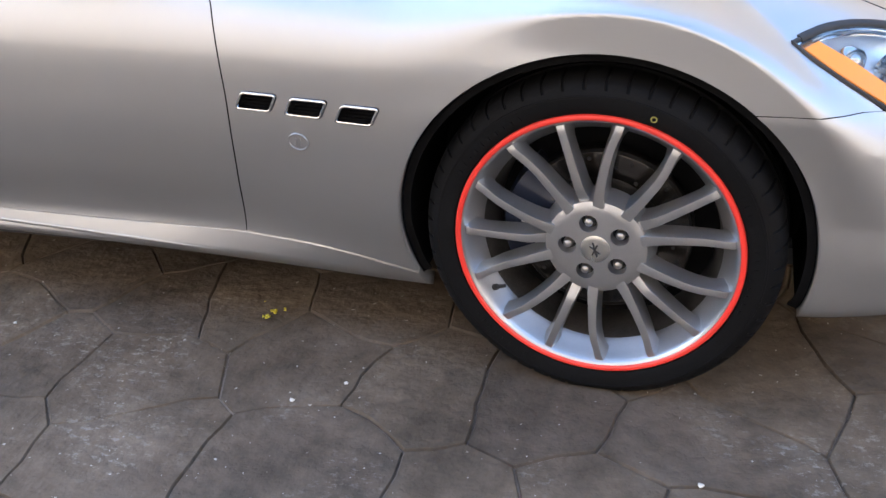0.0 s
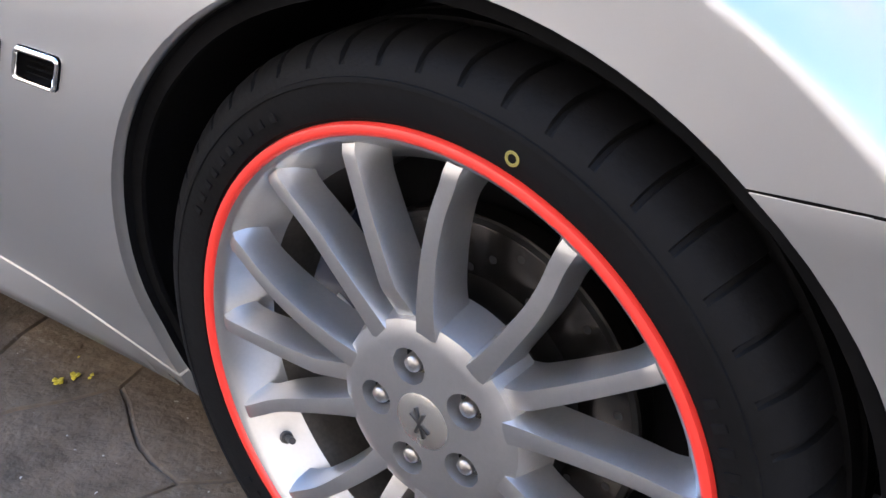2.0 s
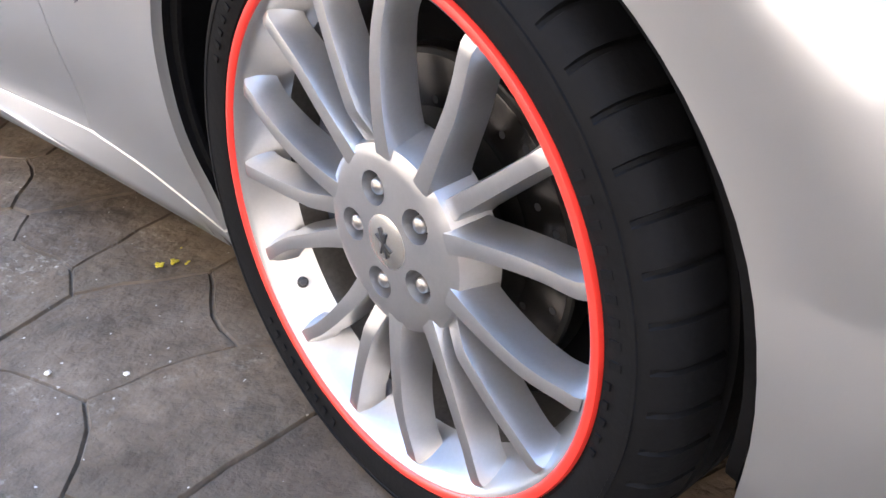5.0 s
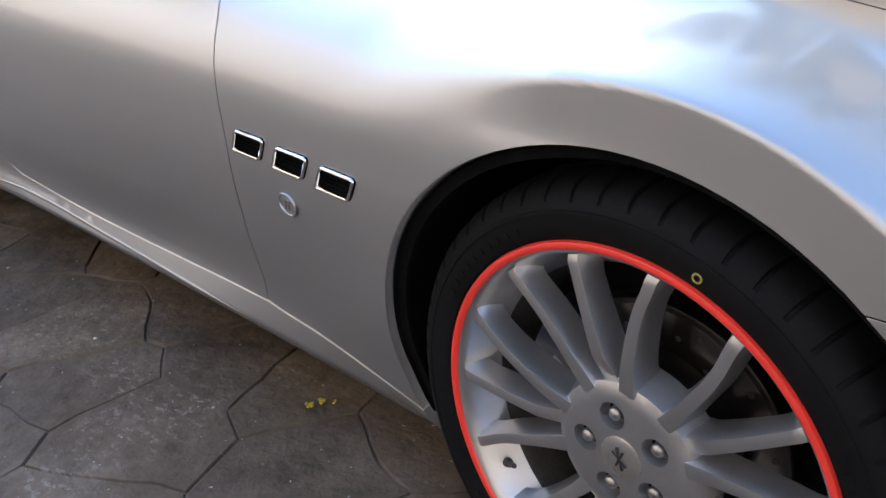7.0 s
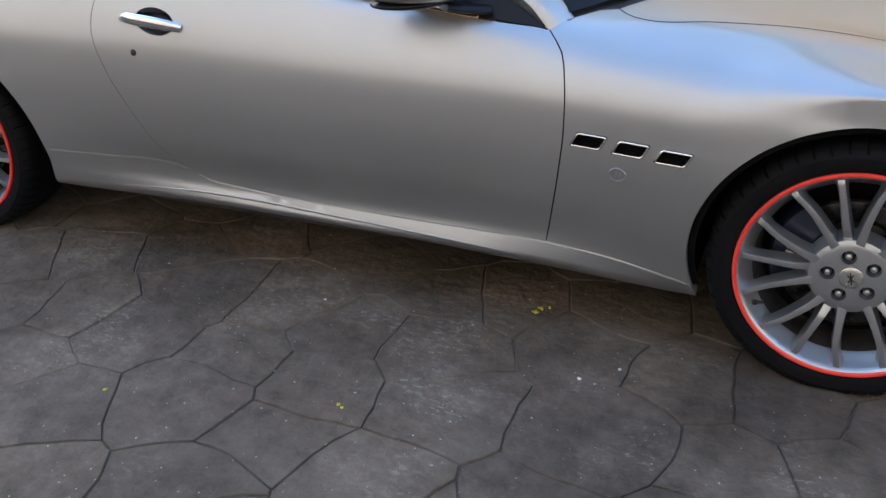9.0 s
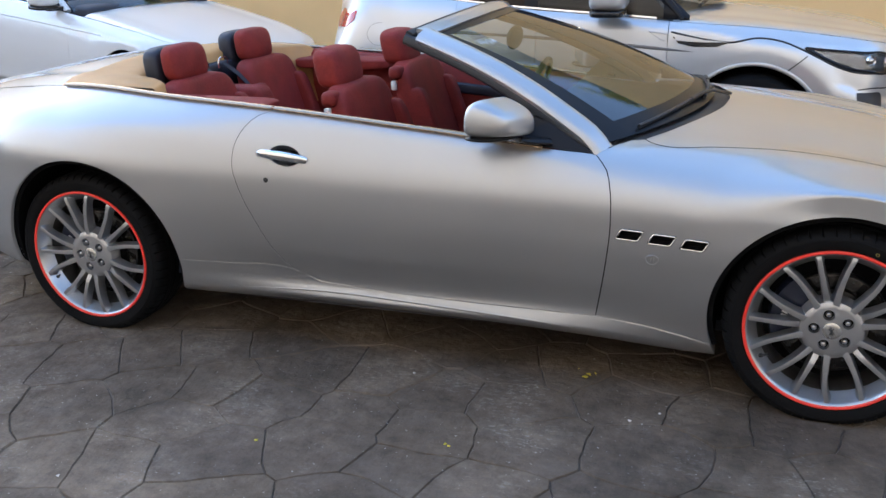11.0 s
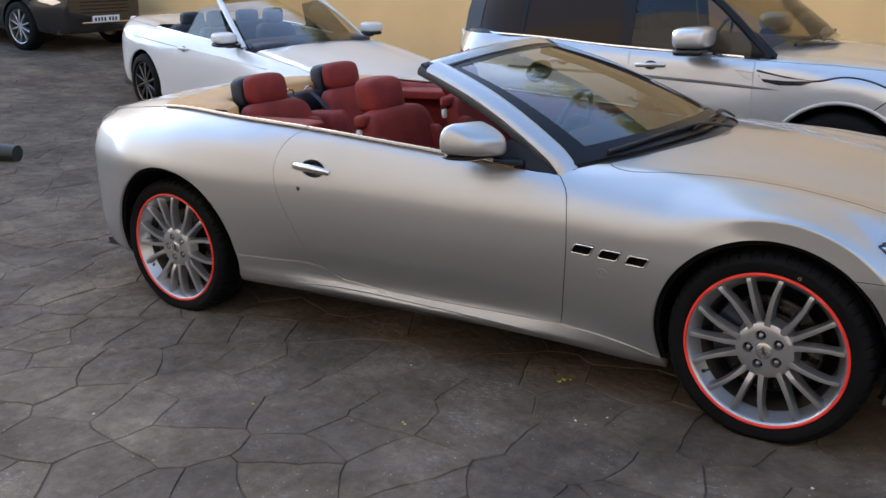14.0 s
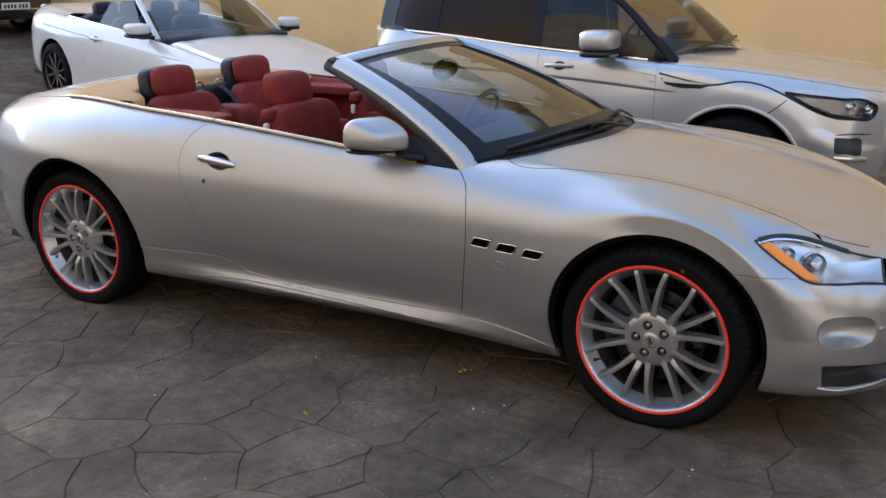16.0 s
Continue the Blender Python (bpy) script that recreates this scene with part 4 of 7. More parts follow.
# ---------------------------------------------------------------- cabin
def pad(name, x0, y0, z0, x1, y1, z1, material, parent, bevel=0.05, lean=0.0, crown=0.0, label="", e=0.32):
    """A stuffed, rounded block; lean moves its top backwards, crown swells its middle."""
    bm = bmesh.new()
    bmesh.ops.create_uvsphere(bm, u_segments=36, v_segments=24, radius=1)
    for q in bm.verts:
        c = [math.copysign(abs(a) ** e, a) for a in q.co.normalized()]
        k = (c[2] + 1) / 2
        swell = crown * (1 - c[1] ** 2) * (1 - c[2] ** 2) * (1 if c[0] > 0 else 0)
        q.co = ((x0 + x1) / 2 + c[0] * (x1 - x0) / 2 + swell - lean * k, (y0 + y1) / 2 + c[1] * (y1 - y0) / 2, (z0 + z1) / 2 + c[2] * (z1 - z0) / 2)
    return part(name, bm, material, parent, label, angle=180)


def seat(y, x, rear=False):
    s = empty("rear_seat" if rear else "front_seat", "red leather rear seat with a navy-backed headrest" if rear else "red leather front seat with a tall padded headrest", "car seat", group="seats of the convertible")
    w = 0.24 if rear else 0.25
    pad("seat_cushion", x + 0.02, y - w, 0.42, x + 0.50, y + w, 0.58, LEATHER, s, 0.05)
    pad("backrest", x - 0.07, y - w, 0.52, x + 0.05, y + w, 1.03 if not rear else 1.025, LEATHER, s, 0.05, lean=0.16, crown=-0.02, e=0.38)
    for e in (-1, 1):
        pad("side_bolster", x - 0.03, y + e * (w - 0.035) - 0.035, 0.52, x + 0.10, y + e * (w - 0.035) + 0.035, 0.92, LEATHER, s, 0.03, lean=0.14)
    hx = x - 0.235
    if rear:
        pad("headrest", hx - 0.010, y - 0.138, 1.005, hx + 0.075, y + 0.138, 1.165, LEATHER, s, lean=0.02, crown=0.02, e=0.54)
        pad("headrest_back", hx - 0.105, y - 0.135, 0.985, hx - 0.012, y + 0.135, 1.152, LEATHER_DARK, s, lean=0.02, e=0.54, label="navy leather back of the headrest")
    else:
        pad("headrest", hx - 0.050, y - 0.135, 1.0, hx + 0.075, y + 0.135, 1.168, LEATHER, s, lean=0.03, crown=0.01, e=0.5)
        bm = bmesh.new()
        box(bm, x - 0.20, y - w - 0.02, 0.96, x - 0.14, y - w + 0.06, 1.02, 0.02, 3)
        part("belt_guide", bm, LEATHER, s, "red leather belt guide on the shoulder")
        bm = bmesh.new()
        box(bm, x - 0.19, y - w - 0.012, 0.91, x - 0.165, y - w + 0.018, 0.955, 0.006, 2)
        part("belt_buckle", bm, MARK_WHITE, s, "white belt clip")
    return s


for y in (-0.36, 0.36):
    seat(y, -1.725)
for y in (-0.335, 0.335):
    seat(y, -2.51 if y < 0 else -2.545, True)

# tub, door cards, dashboard, steering wheel, deck
cab = empty("cabin_lining", "red and navy leather lining of the open cabin", "car interior")
bm = bmesh.new()
box(bm, -2.75, -0.74, 0.24, -0.75, 0.74, 0.30)
part("cabin_floor", bm, LEATHER_DARK, cab, smooth=False)
for sign in (-1, 1):
    for nm, x0, x1, z0, drop, mt in (("door_card", -2.03, -0.95, 0.30, 0.012, LEATHER), ("rear_side_card", -2.88, -2.035, 0.30, 0.012, LEATHER)):
        xs = np.linspace(x0, x1, 24)
        w, z = body.wz(xs, np.full(24, body.s[7]))
        v = []
        for x, ww, zz in zip(xs, w, z):
            v += [(x, sign * (ww - 0.004), zz - 0.004), (x, sign * (ww - 0.05), zz + 0.002), (x, sign * (ww - 0.085), zz - 0.02), (x, sign * (ww - 0.10), zz - 0.18), (x, sign * (ww - 0.07), zz - 0.30), (x, sign * (ww - 0.10), z0)]
        f = [(6 * i + k, 6 * i + 6 + k, 6 * i + 7 + k, 6 * i + 1 + k) for i in range(23) for k in range(5)]
        part(nm, (v, [], f), mt, cab, "red leather door card with a dark insert" if nm == "door_card" else "red leather side panel", angle=180)
    line = [(x, sign * (float(body.wz(x, body.s[7])[0]) - 0.102), float(body.wz(x, body.s[7])[1]) - 0.13) for x in np.linspace(-1.85, -1.15, 12)]
    part("door_pull", sweep([Vector(p) for p in line], ring_section(0.018, 0.028, 8)), LEATHER_DARK, cab, "navy leather door pull")
# rear deck round the seats
v = []
for i in range(21):
    y = -0.72 + 1.44 * i / 20
    w = abs(y)
    front = -2.83 - 0.03 * (1 - (y / 0.72) ** 2) + 0.22 * max(0, min(1, (w - 0.5) / 0.12))
    z = float(body.wz(-2.88, body.at_w(-2.88, max(w, 0.01)))[1]) - 0.012
    v += [(front + 0.02, y, z - 0.30), (front, y, z - 0.012), (front - 0.015, y, z + 0.0), (min(front - 0.05, -2.92), y, z + 0.008), (-3.075, y, float(body.wz(-3.075, body.at_w(-3.075, max(w, 0.01)))[1]) + 0.003)]
part("tonneau", (v, [], [(5 * i + k, 5 * i + 5 + k, 5 * i + 6 + k, 5 * i + 1 + k) for i in range(20) for k in range(4)]), TAN, cab, "tan tonneau cover behind the rear seats", angle=180)
pad("rear_divider", -2.70, -0.075, 0.5, -2.46, 0.075, 0.93, LEATHER, cab, 0.03, lean=0.05, label="red leather armrest between the rear seats")
pad("rear_bulkhead", -2.88, -0.68, 0.5, -2.80, 0.68, 1.02, LEATHER_DARK, cab, 0.02, label="navy leather bulkhead behind the rear seats")
for y in (-0.085, 0.085):
    hoop = [(-2.79, y - 0.04, 1.0), (-2.79, y - 0.035, 1.04), (-2.79, y + 0.035, 1.04), (-2.79, y + 0.04, 1.0)]
    part("belt_loop", sweep([Vector(p) for p in smooth_line(hoop, 0.01)], ring_section(0.004, 0.004, 6), up=(1, 0, 0)), CHROME, cab, "chrome belt loop")
    strap = [(-2.785, y, 1.02), (-2.73, y, 0.985), (-2.60, y * 1.05, 0.86), (-2.46, y * 1.1, 0.70)]
    part("seat_belt", sweep([Vector(p) for p in smooth_line(strap, 0.03)], [(-0.018, -0.002), (0.018, -0.002), (0.018, 0.002), (-0.018, 0.002)], up=(1, 0, 0.3)), LEATHER_DARK, cab, "dark seat belt strap")
for sign in (-1, 1):
    pad("side_lid", -2.66, min(sign * 0.56, sign * 0.74), 0.93, -2.12, max(sign * 0.56, sign * 0.74), 0.985, LEATHER, cab, 0.02, label="red leather side lid")
pad("centre_console", -1.75, -0.11, 0.30, -0.95, 0.11, 0.60, LEATHER_DARK, cab, 0.03)
v = []
for i in range(17):
    y = -0.73 + 1.46 * i / 16
    b = screen_base(y / 0.765)
    v += [(b.x - 0.03, y, b.z - 0.03), (b.x - 0.22, y, b.z - 0.015), (-1.12, y, 0.905), (-1.17, y, 0.86), (-1.13, y, 0.70), (-1.05, y, 0.50)]
part("dashboard", (v, [], [(6 * i + k, 6 * i + 6 + k, 6 * i + 7 + k, 6 * i + 1 + k) for i in range(16) for k in range(5)]), LEATHER_DARK, cab, "navy leather dashboard", angle=180)
whl = part("steering_wheel", revolve([(0.185 + 0.014 * math.cos(2 * math.pi * k / 10), 0.014 * math.sin(2 * math.pi * k / 10)) for k in range(10)], 40, close=True), LEATHER_DARK, cab, "dark leather steering wheel")
whl.matrix_local = pose(-1.30, 0.36, 0.86, 0, 0, 90) @ pose(0, 0, 0, 22, 0, 0)
bm = bmesh.new()
box(bm, -0.17, -0.012, -0.02, 0.17, 0.012, 0.02, 0.008, 2)
box(bm, -0.06, -0.03, -0.06, 0.06, 0.02, 0.06, 0.015, 2)
sp = part("steering_hub", bm, LEATHER_DARK, whl)
p_im = [screen(0, 0.90, -0.05), screen(0, 0.86, -0.10)]
bm = bmesh.new()
bmesh.ops.create_uvsphere(bm, u_segments=20, v_segments=12, radius=1)
for q in bm.verts:
    q.co = (q.co.x * 0.018, q.co.y * 0.130, q.co.z * 0.050)
im = part("inside_mirror", bm, BLACK, cab, "black inside mirror", angle=180)
im.location = p_im[1]


# ---------------------------------------------------------------- wheels
TYRE_R = 0.349


def tyre_mesh(parent, m):
    prof = [(0.264, -0.004), (0.2695, 0.003), (0.279, 0.0075), (0.284, 0.0085), (0.2855, 0.0115), (0.291, 0.0135), (0.303, 0.0165), (0.315, 0.0168), (0.3155, 0.0180), (0.3195, 0.0176),
            (0.320, 0.0155), (0.3285, 0.0125), (0.337, 0.0065), (0.3445, -0.003), (0.349, -0.016), (0.351, -0.033), (0.3518, -0.052), (0.344, -0.054), (0.344, -0.063), (0.352, -0.065), (0.352, -0.092),
            (0.344, -0.094), (0.344, -0.104), (0.352, -0.106), (0.352, -0.135), (0.344, -0.137), (0.344, -0.146), (0.3518, -0.148), (0.3505, -0.17), (0.347, -0.188), (0.335, -0.206), (0.300, -0.22), (0.264, -0.205)]
    pitch = 54
    cuts = [(0.0, 0), (0.36, 0), (0.40, 1), (0.49, 1), (0.53, 0), (0.76, 0)]
    verts, faces, k = [], [], len(prof)
    n = pitch * len(cuts)
    for i in range(n):
        f, deep = cuts[i % len(cuts)]
        a = 2 * math.pi * (i // len(cuts) + f) / pitch
        for j, (r, o) in enumerate(prof):
            if deep and (12 <= j <= 16 or 27 <= j <= 29):
                r -= 0.005
            aa = a + (0.016 * ((j - 13) / 4) ** 2 if 11 <= j <= 16 else 0)
            p = m @ Vector((r * math.sin(aa), -o, r * math.cos(aa)))
            p.z = max(p.z, 0.002 - HUB_Z)
            verts.append(tuple(p))
    for i in range(n):
        j = (i + 1) % n
        for p in range(k - 1):
            faces.append((i * k + p, i * k + p + 1, j * k + p + 1, j * k + p))
    return part("tyre", (verts, [], faces), RUBBER, parent, "black low-profile tyre", angle=28)


def spoke_mesh(parent, base_ang, tip, mid, root, low):
    """One tapering spoke: a flat face with bright edges and flanks that flare into the rim and the hub. Angles in degrees from upright, clockwise."""
    stations = [(0.080, root, 0.0125), (0.105, root, 0.0110), (0.13, root + (mid - root) * 0.25, 0.0098), (0.16, root + (mid - root) * 0.62, 0.0090), (0.19, mid, 0.0085), (0.22, mid + (tip - mid) * 0.4, 0.0082), (0.243, mid + (tip - mid) * 0.8, 0.0082), (0.2625, tip, 0.0084)]
    verts = []
    n = 28
    rs = np.linspace(0.080, 0.2625, n)
    R = [q[0] for q in stations]
    an = herm(R, [q[1] for q in stations], rs)
    hw = herm(R, [q[2] for q in stations], rs)
    for i, (r, a, h) in enumerate(zip(rs, an, hw)):
        t = (r - 0.08) / 0.1825
        o = -0.004 + 0.0105 * t + 0.004 * math.sin(math.pi * t) - (0.017 * max(0, 1 - (r - 0.08) / 0.052) if low else 0)
        dep = 0.046 - 0.012 * t
        a = radians(base_ang + a)
        ca, sa = math.cos(a), math.sin(a)
        wide = 0.0040 + 0.014 * max(0, (r - 0.222) / 0.0405) ** 2.2 + (0.0 if low else 0.010 * max(0, 1 - (r - 0.08) / 0.05) ** 2)
        last = i == n - 1
        for du, dd, fl in ((-1, dep, 1.0), (-1, dep * 0.72, 0.62), (-1, dep * 0.36, 0.26), (-1, 0.0055, 0.05), (-0.90, 0.0010, 0.0), (-0.5, 0.0004, 0.0), (0.5, 0.0004, 0.0), (0.90, 0.0010, 0.0), (1, 0.0055, 0.05), (1, dep * 0.36, 0.26), (1, dep * 0.72, 0.62), (1, dep, 1.0)):
            u = du * h + math.copysign(wide * fl, du)
            verts.append((r * sa + u * ca, -(o - dd - (0.003 if last else 0)), r * ca - u * sa))
    k = 12
    faces = [(i * k + j, i * k + j + 1, (i + 1) * k + j + 1, (i + 1) * k + j) for i in range(n - 1) for j in range(k - 1)]
    faces += [(i * k + k - 1, i * k, (i + 1) * k, (i + 1) * k + k - 1) for i in range(n - 1)]
    faces += [tuple(range(k))[::-1], tuple(range((n - 1) * k, n * k))]
    return part("spoke", (verts, [], faces), RIM, parent, angle=50)


def wheel(name_label, loc, turn_z, spin, steer=0.0):
    """A wheel built about its axle; outward is -y before it is turned."""
    w = empty("road_wheel", name_label, "wheel", group="wheels of the convertible")
    w.matrix_world = Matrix.Translation(loc) @ pose(0, 0, 0, 0, 0, turn_z + steer)
    rot = Matrix.Rotation(radians(spin), 4, "Y")
    tyre = tyre_mesh(w, Matrix.Identity(4))
    red = part("red_strip", revolve([(0.2700, 0.0070), (0.2706, 0.0108), (0.2732, 0.0135), (0.277, 0.0142), (0.2805, 0.0130), (0.2822, 0.0080)], 160), RED_RING, w, "bright red protector strip round the rim edge")
    rim = part("rim", revolve([(0.273, 0.004), (0.2725, 0.008), (0.2700, 0.0092), (0.2672, 0.0074), (0.2645, 0.0040), (0.2605, -0.004), (0.2555, -0.014), (0.2490, -0.026), (0.2420, -0.036), (0.2370, -0.044)], 120), RIM, w, "silver alloy rim with fifteen slim spokes")
    part("rim_barrel", revolve([(0.2370, -0.044), (0.2335, -0.056), (0.229, -0.075), (0.226, -0.10), (0.224, -0.19), (0.236, -0.205)], 96), SHADED_BARREL, rim, "inner barrel in a darkened grey that holds the shade behind the spokes")
    rim.matrix_local = rot
    # hub plate with five sunk nut seats
    outer = [(0.099 * math.sin(2 * math.pi * i / 100), 0.099 * math.cos(2 * math.pi * i / 100)) for i in range(100)]
    cent = [(0.0555 * math.sin(radians(72 * k)), 0.0555 * math.cos(radians(72 * k))) for k in range(5)]
    holes = [[(cx + 0.0183 * math.sin(2 * math.pi * i / 28), cz + 0.0183 * math.cos(2 * math.pi * i / 28)) for i in range(28)] for cx, cz in cent]
    loops = [outer, *holes]
    grid = [(0.011 * i, 0.011 * j) for i in range(-9, 10) for j in range(-9, 10)]
    grid = [g for g in grid if math.hypot(*g) < 0.092 and all(math.hypot(g[0] - c[0], g[1] - c[1]) > 0.022 for c in cent)]
    co = [Vector(p) for lp in loops for p in lp] + [Vector(g) for g in grid]
    ed, b0 = [], 0
    for lp in loops:
        ed += [(b0 + i, b0 + (i + 1) % len(lp)) for i in range(len(lp))]
        b0 += len(lp)
    vs, _, fs, *_ = delaunay_2d_cdt(co, ed, [], 0, 1e-7)
    keep = [t for t in fs if all(math.hypot(sum(vs[q].x for q in t) / 3 - c[0], sum(vs[q].y for q in t) / 3 - c[1]) > 0.0179 for c in cent)]

    def plate_o(x, z):
        r = math.hypot(x, z)
        return 0.0005 - 0.004 * (r / 0.099) ** 2 - 0.004 * max(0, (r - 0.088) / 0.011) ** 2

    verts = [(p.x, -plate_o(p.x, p.y), p.y) for p in vs]
    faces = [tuple(t) for t in keep]
    for lp, depth, sgn in [(outer, 0.040, 1)] + [(h, 0.020, -1) for h in holes]:
        s0 = len(verts)
        m = len(lp)
        for x, z in lp:
            verts.append((x, -plate_o(x, z), z))
        k_ = 1.15 if sgn > 0 else 0.86
        mx, mz = sum(p[0] for p in lp) / m, sum(p[1] for p in lp) / m
        for x, z in lp:
            verts.append((mx + (x - mx) * k_, -(plate_o(x, z) - depth), mz + (z - mz) * k_))
        faces += [(s0 + i, s0 + (i + 1) % m, s0 + m + (i + 1) % m, s0 + m + i) for i in range(m)]
    hub = part("hub_plate", (verts, [], faces), RIM, rim, angle=35)
    for g in range(5):
        base_a = 72 * g
        for off, tip, mid, root, low in ((-1, -24, -20.6, -19.0, False), (0, 0, 0.3, 0.6, True), (1, 24, 20.6, 17.5, False)):
            spoke_mesh(rim, base_a, tip, mid, root, low)
        cx, cz = cent[g]
        nut = part("lug_nut", revolve([(0.0001, -0.0015), (0.005, -0.0024), (0.0078, -0.0045), (0.0090, -0.008), (0.0094, -0.02), (0.0160, -0.0195)], 22), NUT, rim, "steel lug nut in its sunk seat")
        nut.location = (cx, 0, cz)
        seat_ = part("nut_seat", revolve([(0.009, -0.0185), (0.0165, -0.0185)], 24), GLOSS_BLACK, rim)
        seat_.location = (cx, 0, cz)
    cap = part("centre_cap", revolve([(0.0001, 0.0035), (0.015, 0.003), (0.026, 0.0015), (0.0295, 0.0), (0.0305, -0.003)], 40), CAP, rim, "brushed round centre cap with a dark emblem")
    # plain dark emblem bars
    bm = bmesh.new()
    for a, x0, z0, x1, z1 in ((0, -0.0016, -0.016, 0.0016, 0.017), (38, -0.0016, -0.013, 0.0016, 0.013), (-38, -0.0016, -0.013, 0.0016, 0.013)):
        b = bmesh.new()
        box(b, x0, -0.0052, z0, x1, -0.0026, z1, 0.0006, 1)
        bmesh.ops.rotate(b, verts=b.verts, cent=(0, 0, 0), matrix=Matrix.Rotation(radians(a), 3, "Y"))
        me = bpy.data.meshes.new("t")
        b.to_mesh(me)
        b.free()
        bm.from_mesh(me)
        bpy.data.meshes.remove(me)
    part("emblem", bm, BLACK, rim)
    vp = Vector((-0.2505 * math.cos(radians(31)), 0.022, -0.2505 * math.sin(radians(31))))
    ax = Vector((0.78, -0.42, 0.46)).normalized()
    valve = part("valve", sweep([vp - ax * 0.004, vp + ax * 0.008, vp + ax * 0.0085, vp + ax * 0.020, vp + ax * 0.034], ring_section(0.0048, 0.0048, 10), up=(0, 0, 1), scales=[1.6, 1.4, 0.8, 0.9, 0.8]), BLACK, w, "black rubber tyre valve")
    # brake, its disc steels darkened to put in the shade behind the spokes
    disc = part("brake_disc", revolve([(0.06, -0.055), (0.088, -0.056), (0.090, -0.075), (0.094, -0.078), (0.176, -0.078), (0.178, -0.080), (0.178, -0.104), (0.09, -0.106)], 72), DISC, w, "drilled steel brake disc, darkened for the shade behind the spokes")
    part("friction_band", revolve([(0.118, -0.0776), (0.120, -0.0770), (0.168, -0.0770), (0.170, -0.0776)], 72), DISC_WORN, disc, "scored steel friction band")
    part("hat_ring", revolve([(0.0885, -0.060), (0.0905, -0.0575), (0.0925, -0.060)], 72), NUT, disc, "bright machined edge")
    for q in range(36):
        a = 2 * math.pi * q / 36
        rr_ = (0.126, 0.142, 0.158)[q % 3]
        h = part("drill_hole", revolve([(0.0001, 0.0), (0.0042, 0.0)], 10), BLACK, disc)
        h.location = (rr_ * math.sin(a), 0.0766, rr_ * math.cos(a))
    part("dust_shield", revolve([(0.02, -0.125), (0.222, -0.13)], 48), LINER, w)
    v, f = [], []
    for i in range(15):
        a = radians(252 + 68 * i / 14)
        for r, o in ((0.108, -0.058), (0.195, -0.056), (0.202, -0.072), (0.202, -0.11), (0.108, -0.11)):
            v.append((r * math.sin(a), -o, r * math.cos(a)))
    f = [(5 * i + k, 5 * i + (k + 1) % 5, 5 * i + 5 + (k + 1) % 5, 5 * i + 5 + k) for i in range(14) for k in range(5)] + [(0, 1, 2, 3, 4), (70, 71, 72, 73, 74)]
    cal = part("brake_caliper", (v, [], f), CALIPER, w, "dark blue brake caliper with white marks")
    for q in range(4):
        bm = bmesh.new()
        box(bm, -0.0035, -0.0008, -0.010, 0.0035, 0.0008, 0.010, 0.0, 1)
        b_ = part("caliper_mark", bm, MARK_WHITE, cal, smooth=False)
        a = 276 + 4.6 * q
        b_.matrix_local = pose(0.152 * math.sin(radians(a)), 0.0560, 0.152 * math.cos(radians(a)), 0, a + 12, 0)
    # raised sidewall marks
    for a0, cnt, r0, h in ((62, 9, 0.300, 0.011), (205, 9, 0.300, 0.011), (95, 5, 0.293, 0.006), (300, 10, 0.3, 0.008)):
        for q in range(cnt):
            a = radians(a0 + 3.6 * q)
            bm = bmesh.new()
            box(bm, -0.0035, -0.0009, -h / 2, 0.0035, 0.0009, h / 2, 0.0, 1)
            b_ = part("sidewall_mark", bm, RUBBER, tyre, smooth=False)
            b_.matrix_local = Matrix.Translation((r0 * math.sin(a), -0.0165, r0 * math.cos(a))) @ Matrix.Rotation(a, 4, "Y")
    return w, tyre, rot


wf, tyre_f, _ = wheel("silver fifteen-spoke wheel with a red rim strip at the front", (AX_F, -HUB_Y, HUB_Z), 0, -14.5, -1.8)
dot = part("balance_mark", revolve([(0.0036, 0.0), (0.0039, 0.0006), (0.0056, 0.0006), (0.0062, 0.0)], 24), YELLOW_DOT, tyre_f, "faded yellow paint ring on the sidewall")
dot.location = (0.1035, -0.0165, 0.281)
wheel("silver fifteen-spoke wheel with a red rim strip at the rear", (AX_R, -HUB_Y + 0.005, HUB_Z), 0, -19)
wheel("silver fifteen-spoke wheel on the far side at the front", (AX_F, HUB_Y, HUB_Z), 180, 5)
wheel("silver fifteen-spoke wheel on the far side at the rear", (AX_R, HUB_Y - 0.005, HUB_Z), 180, 40)


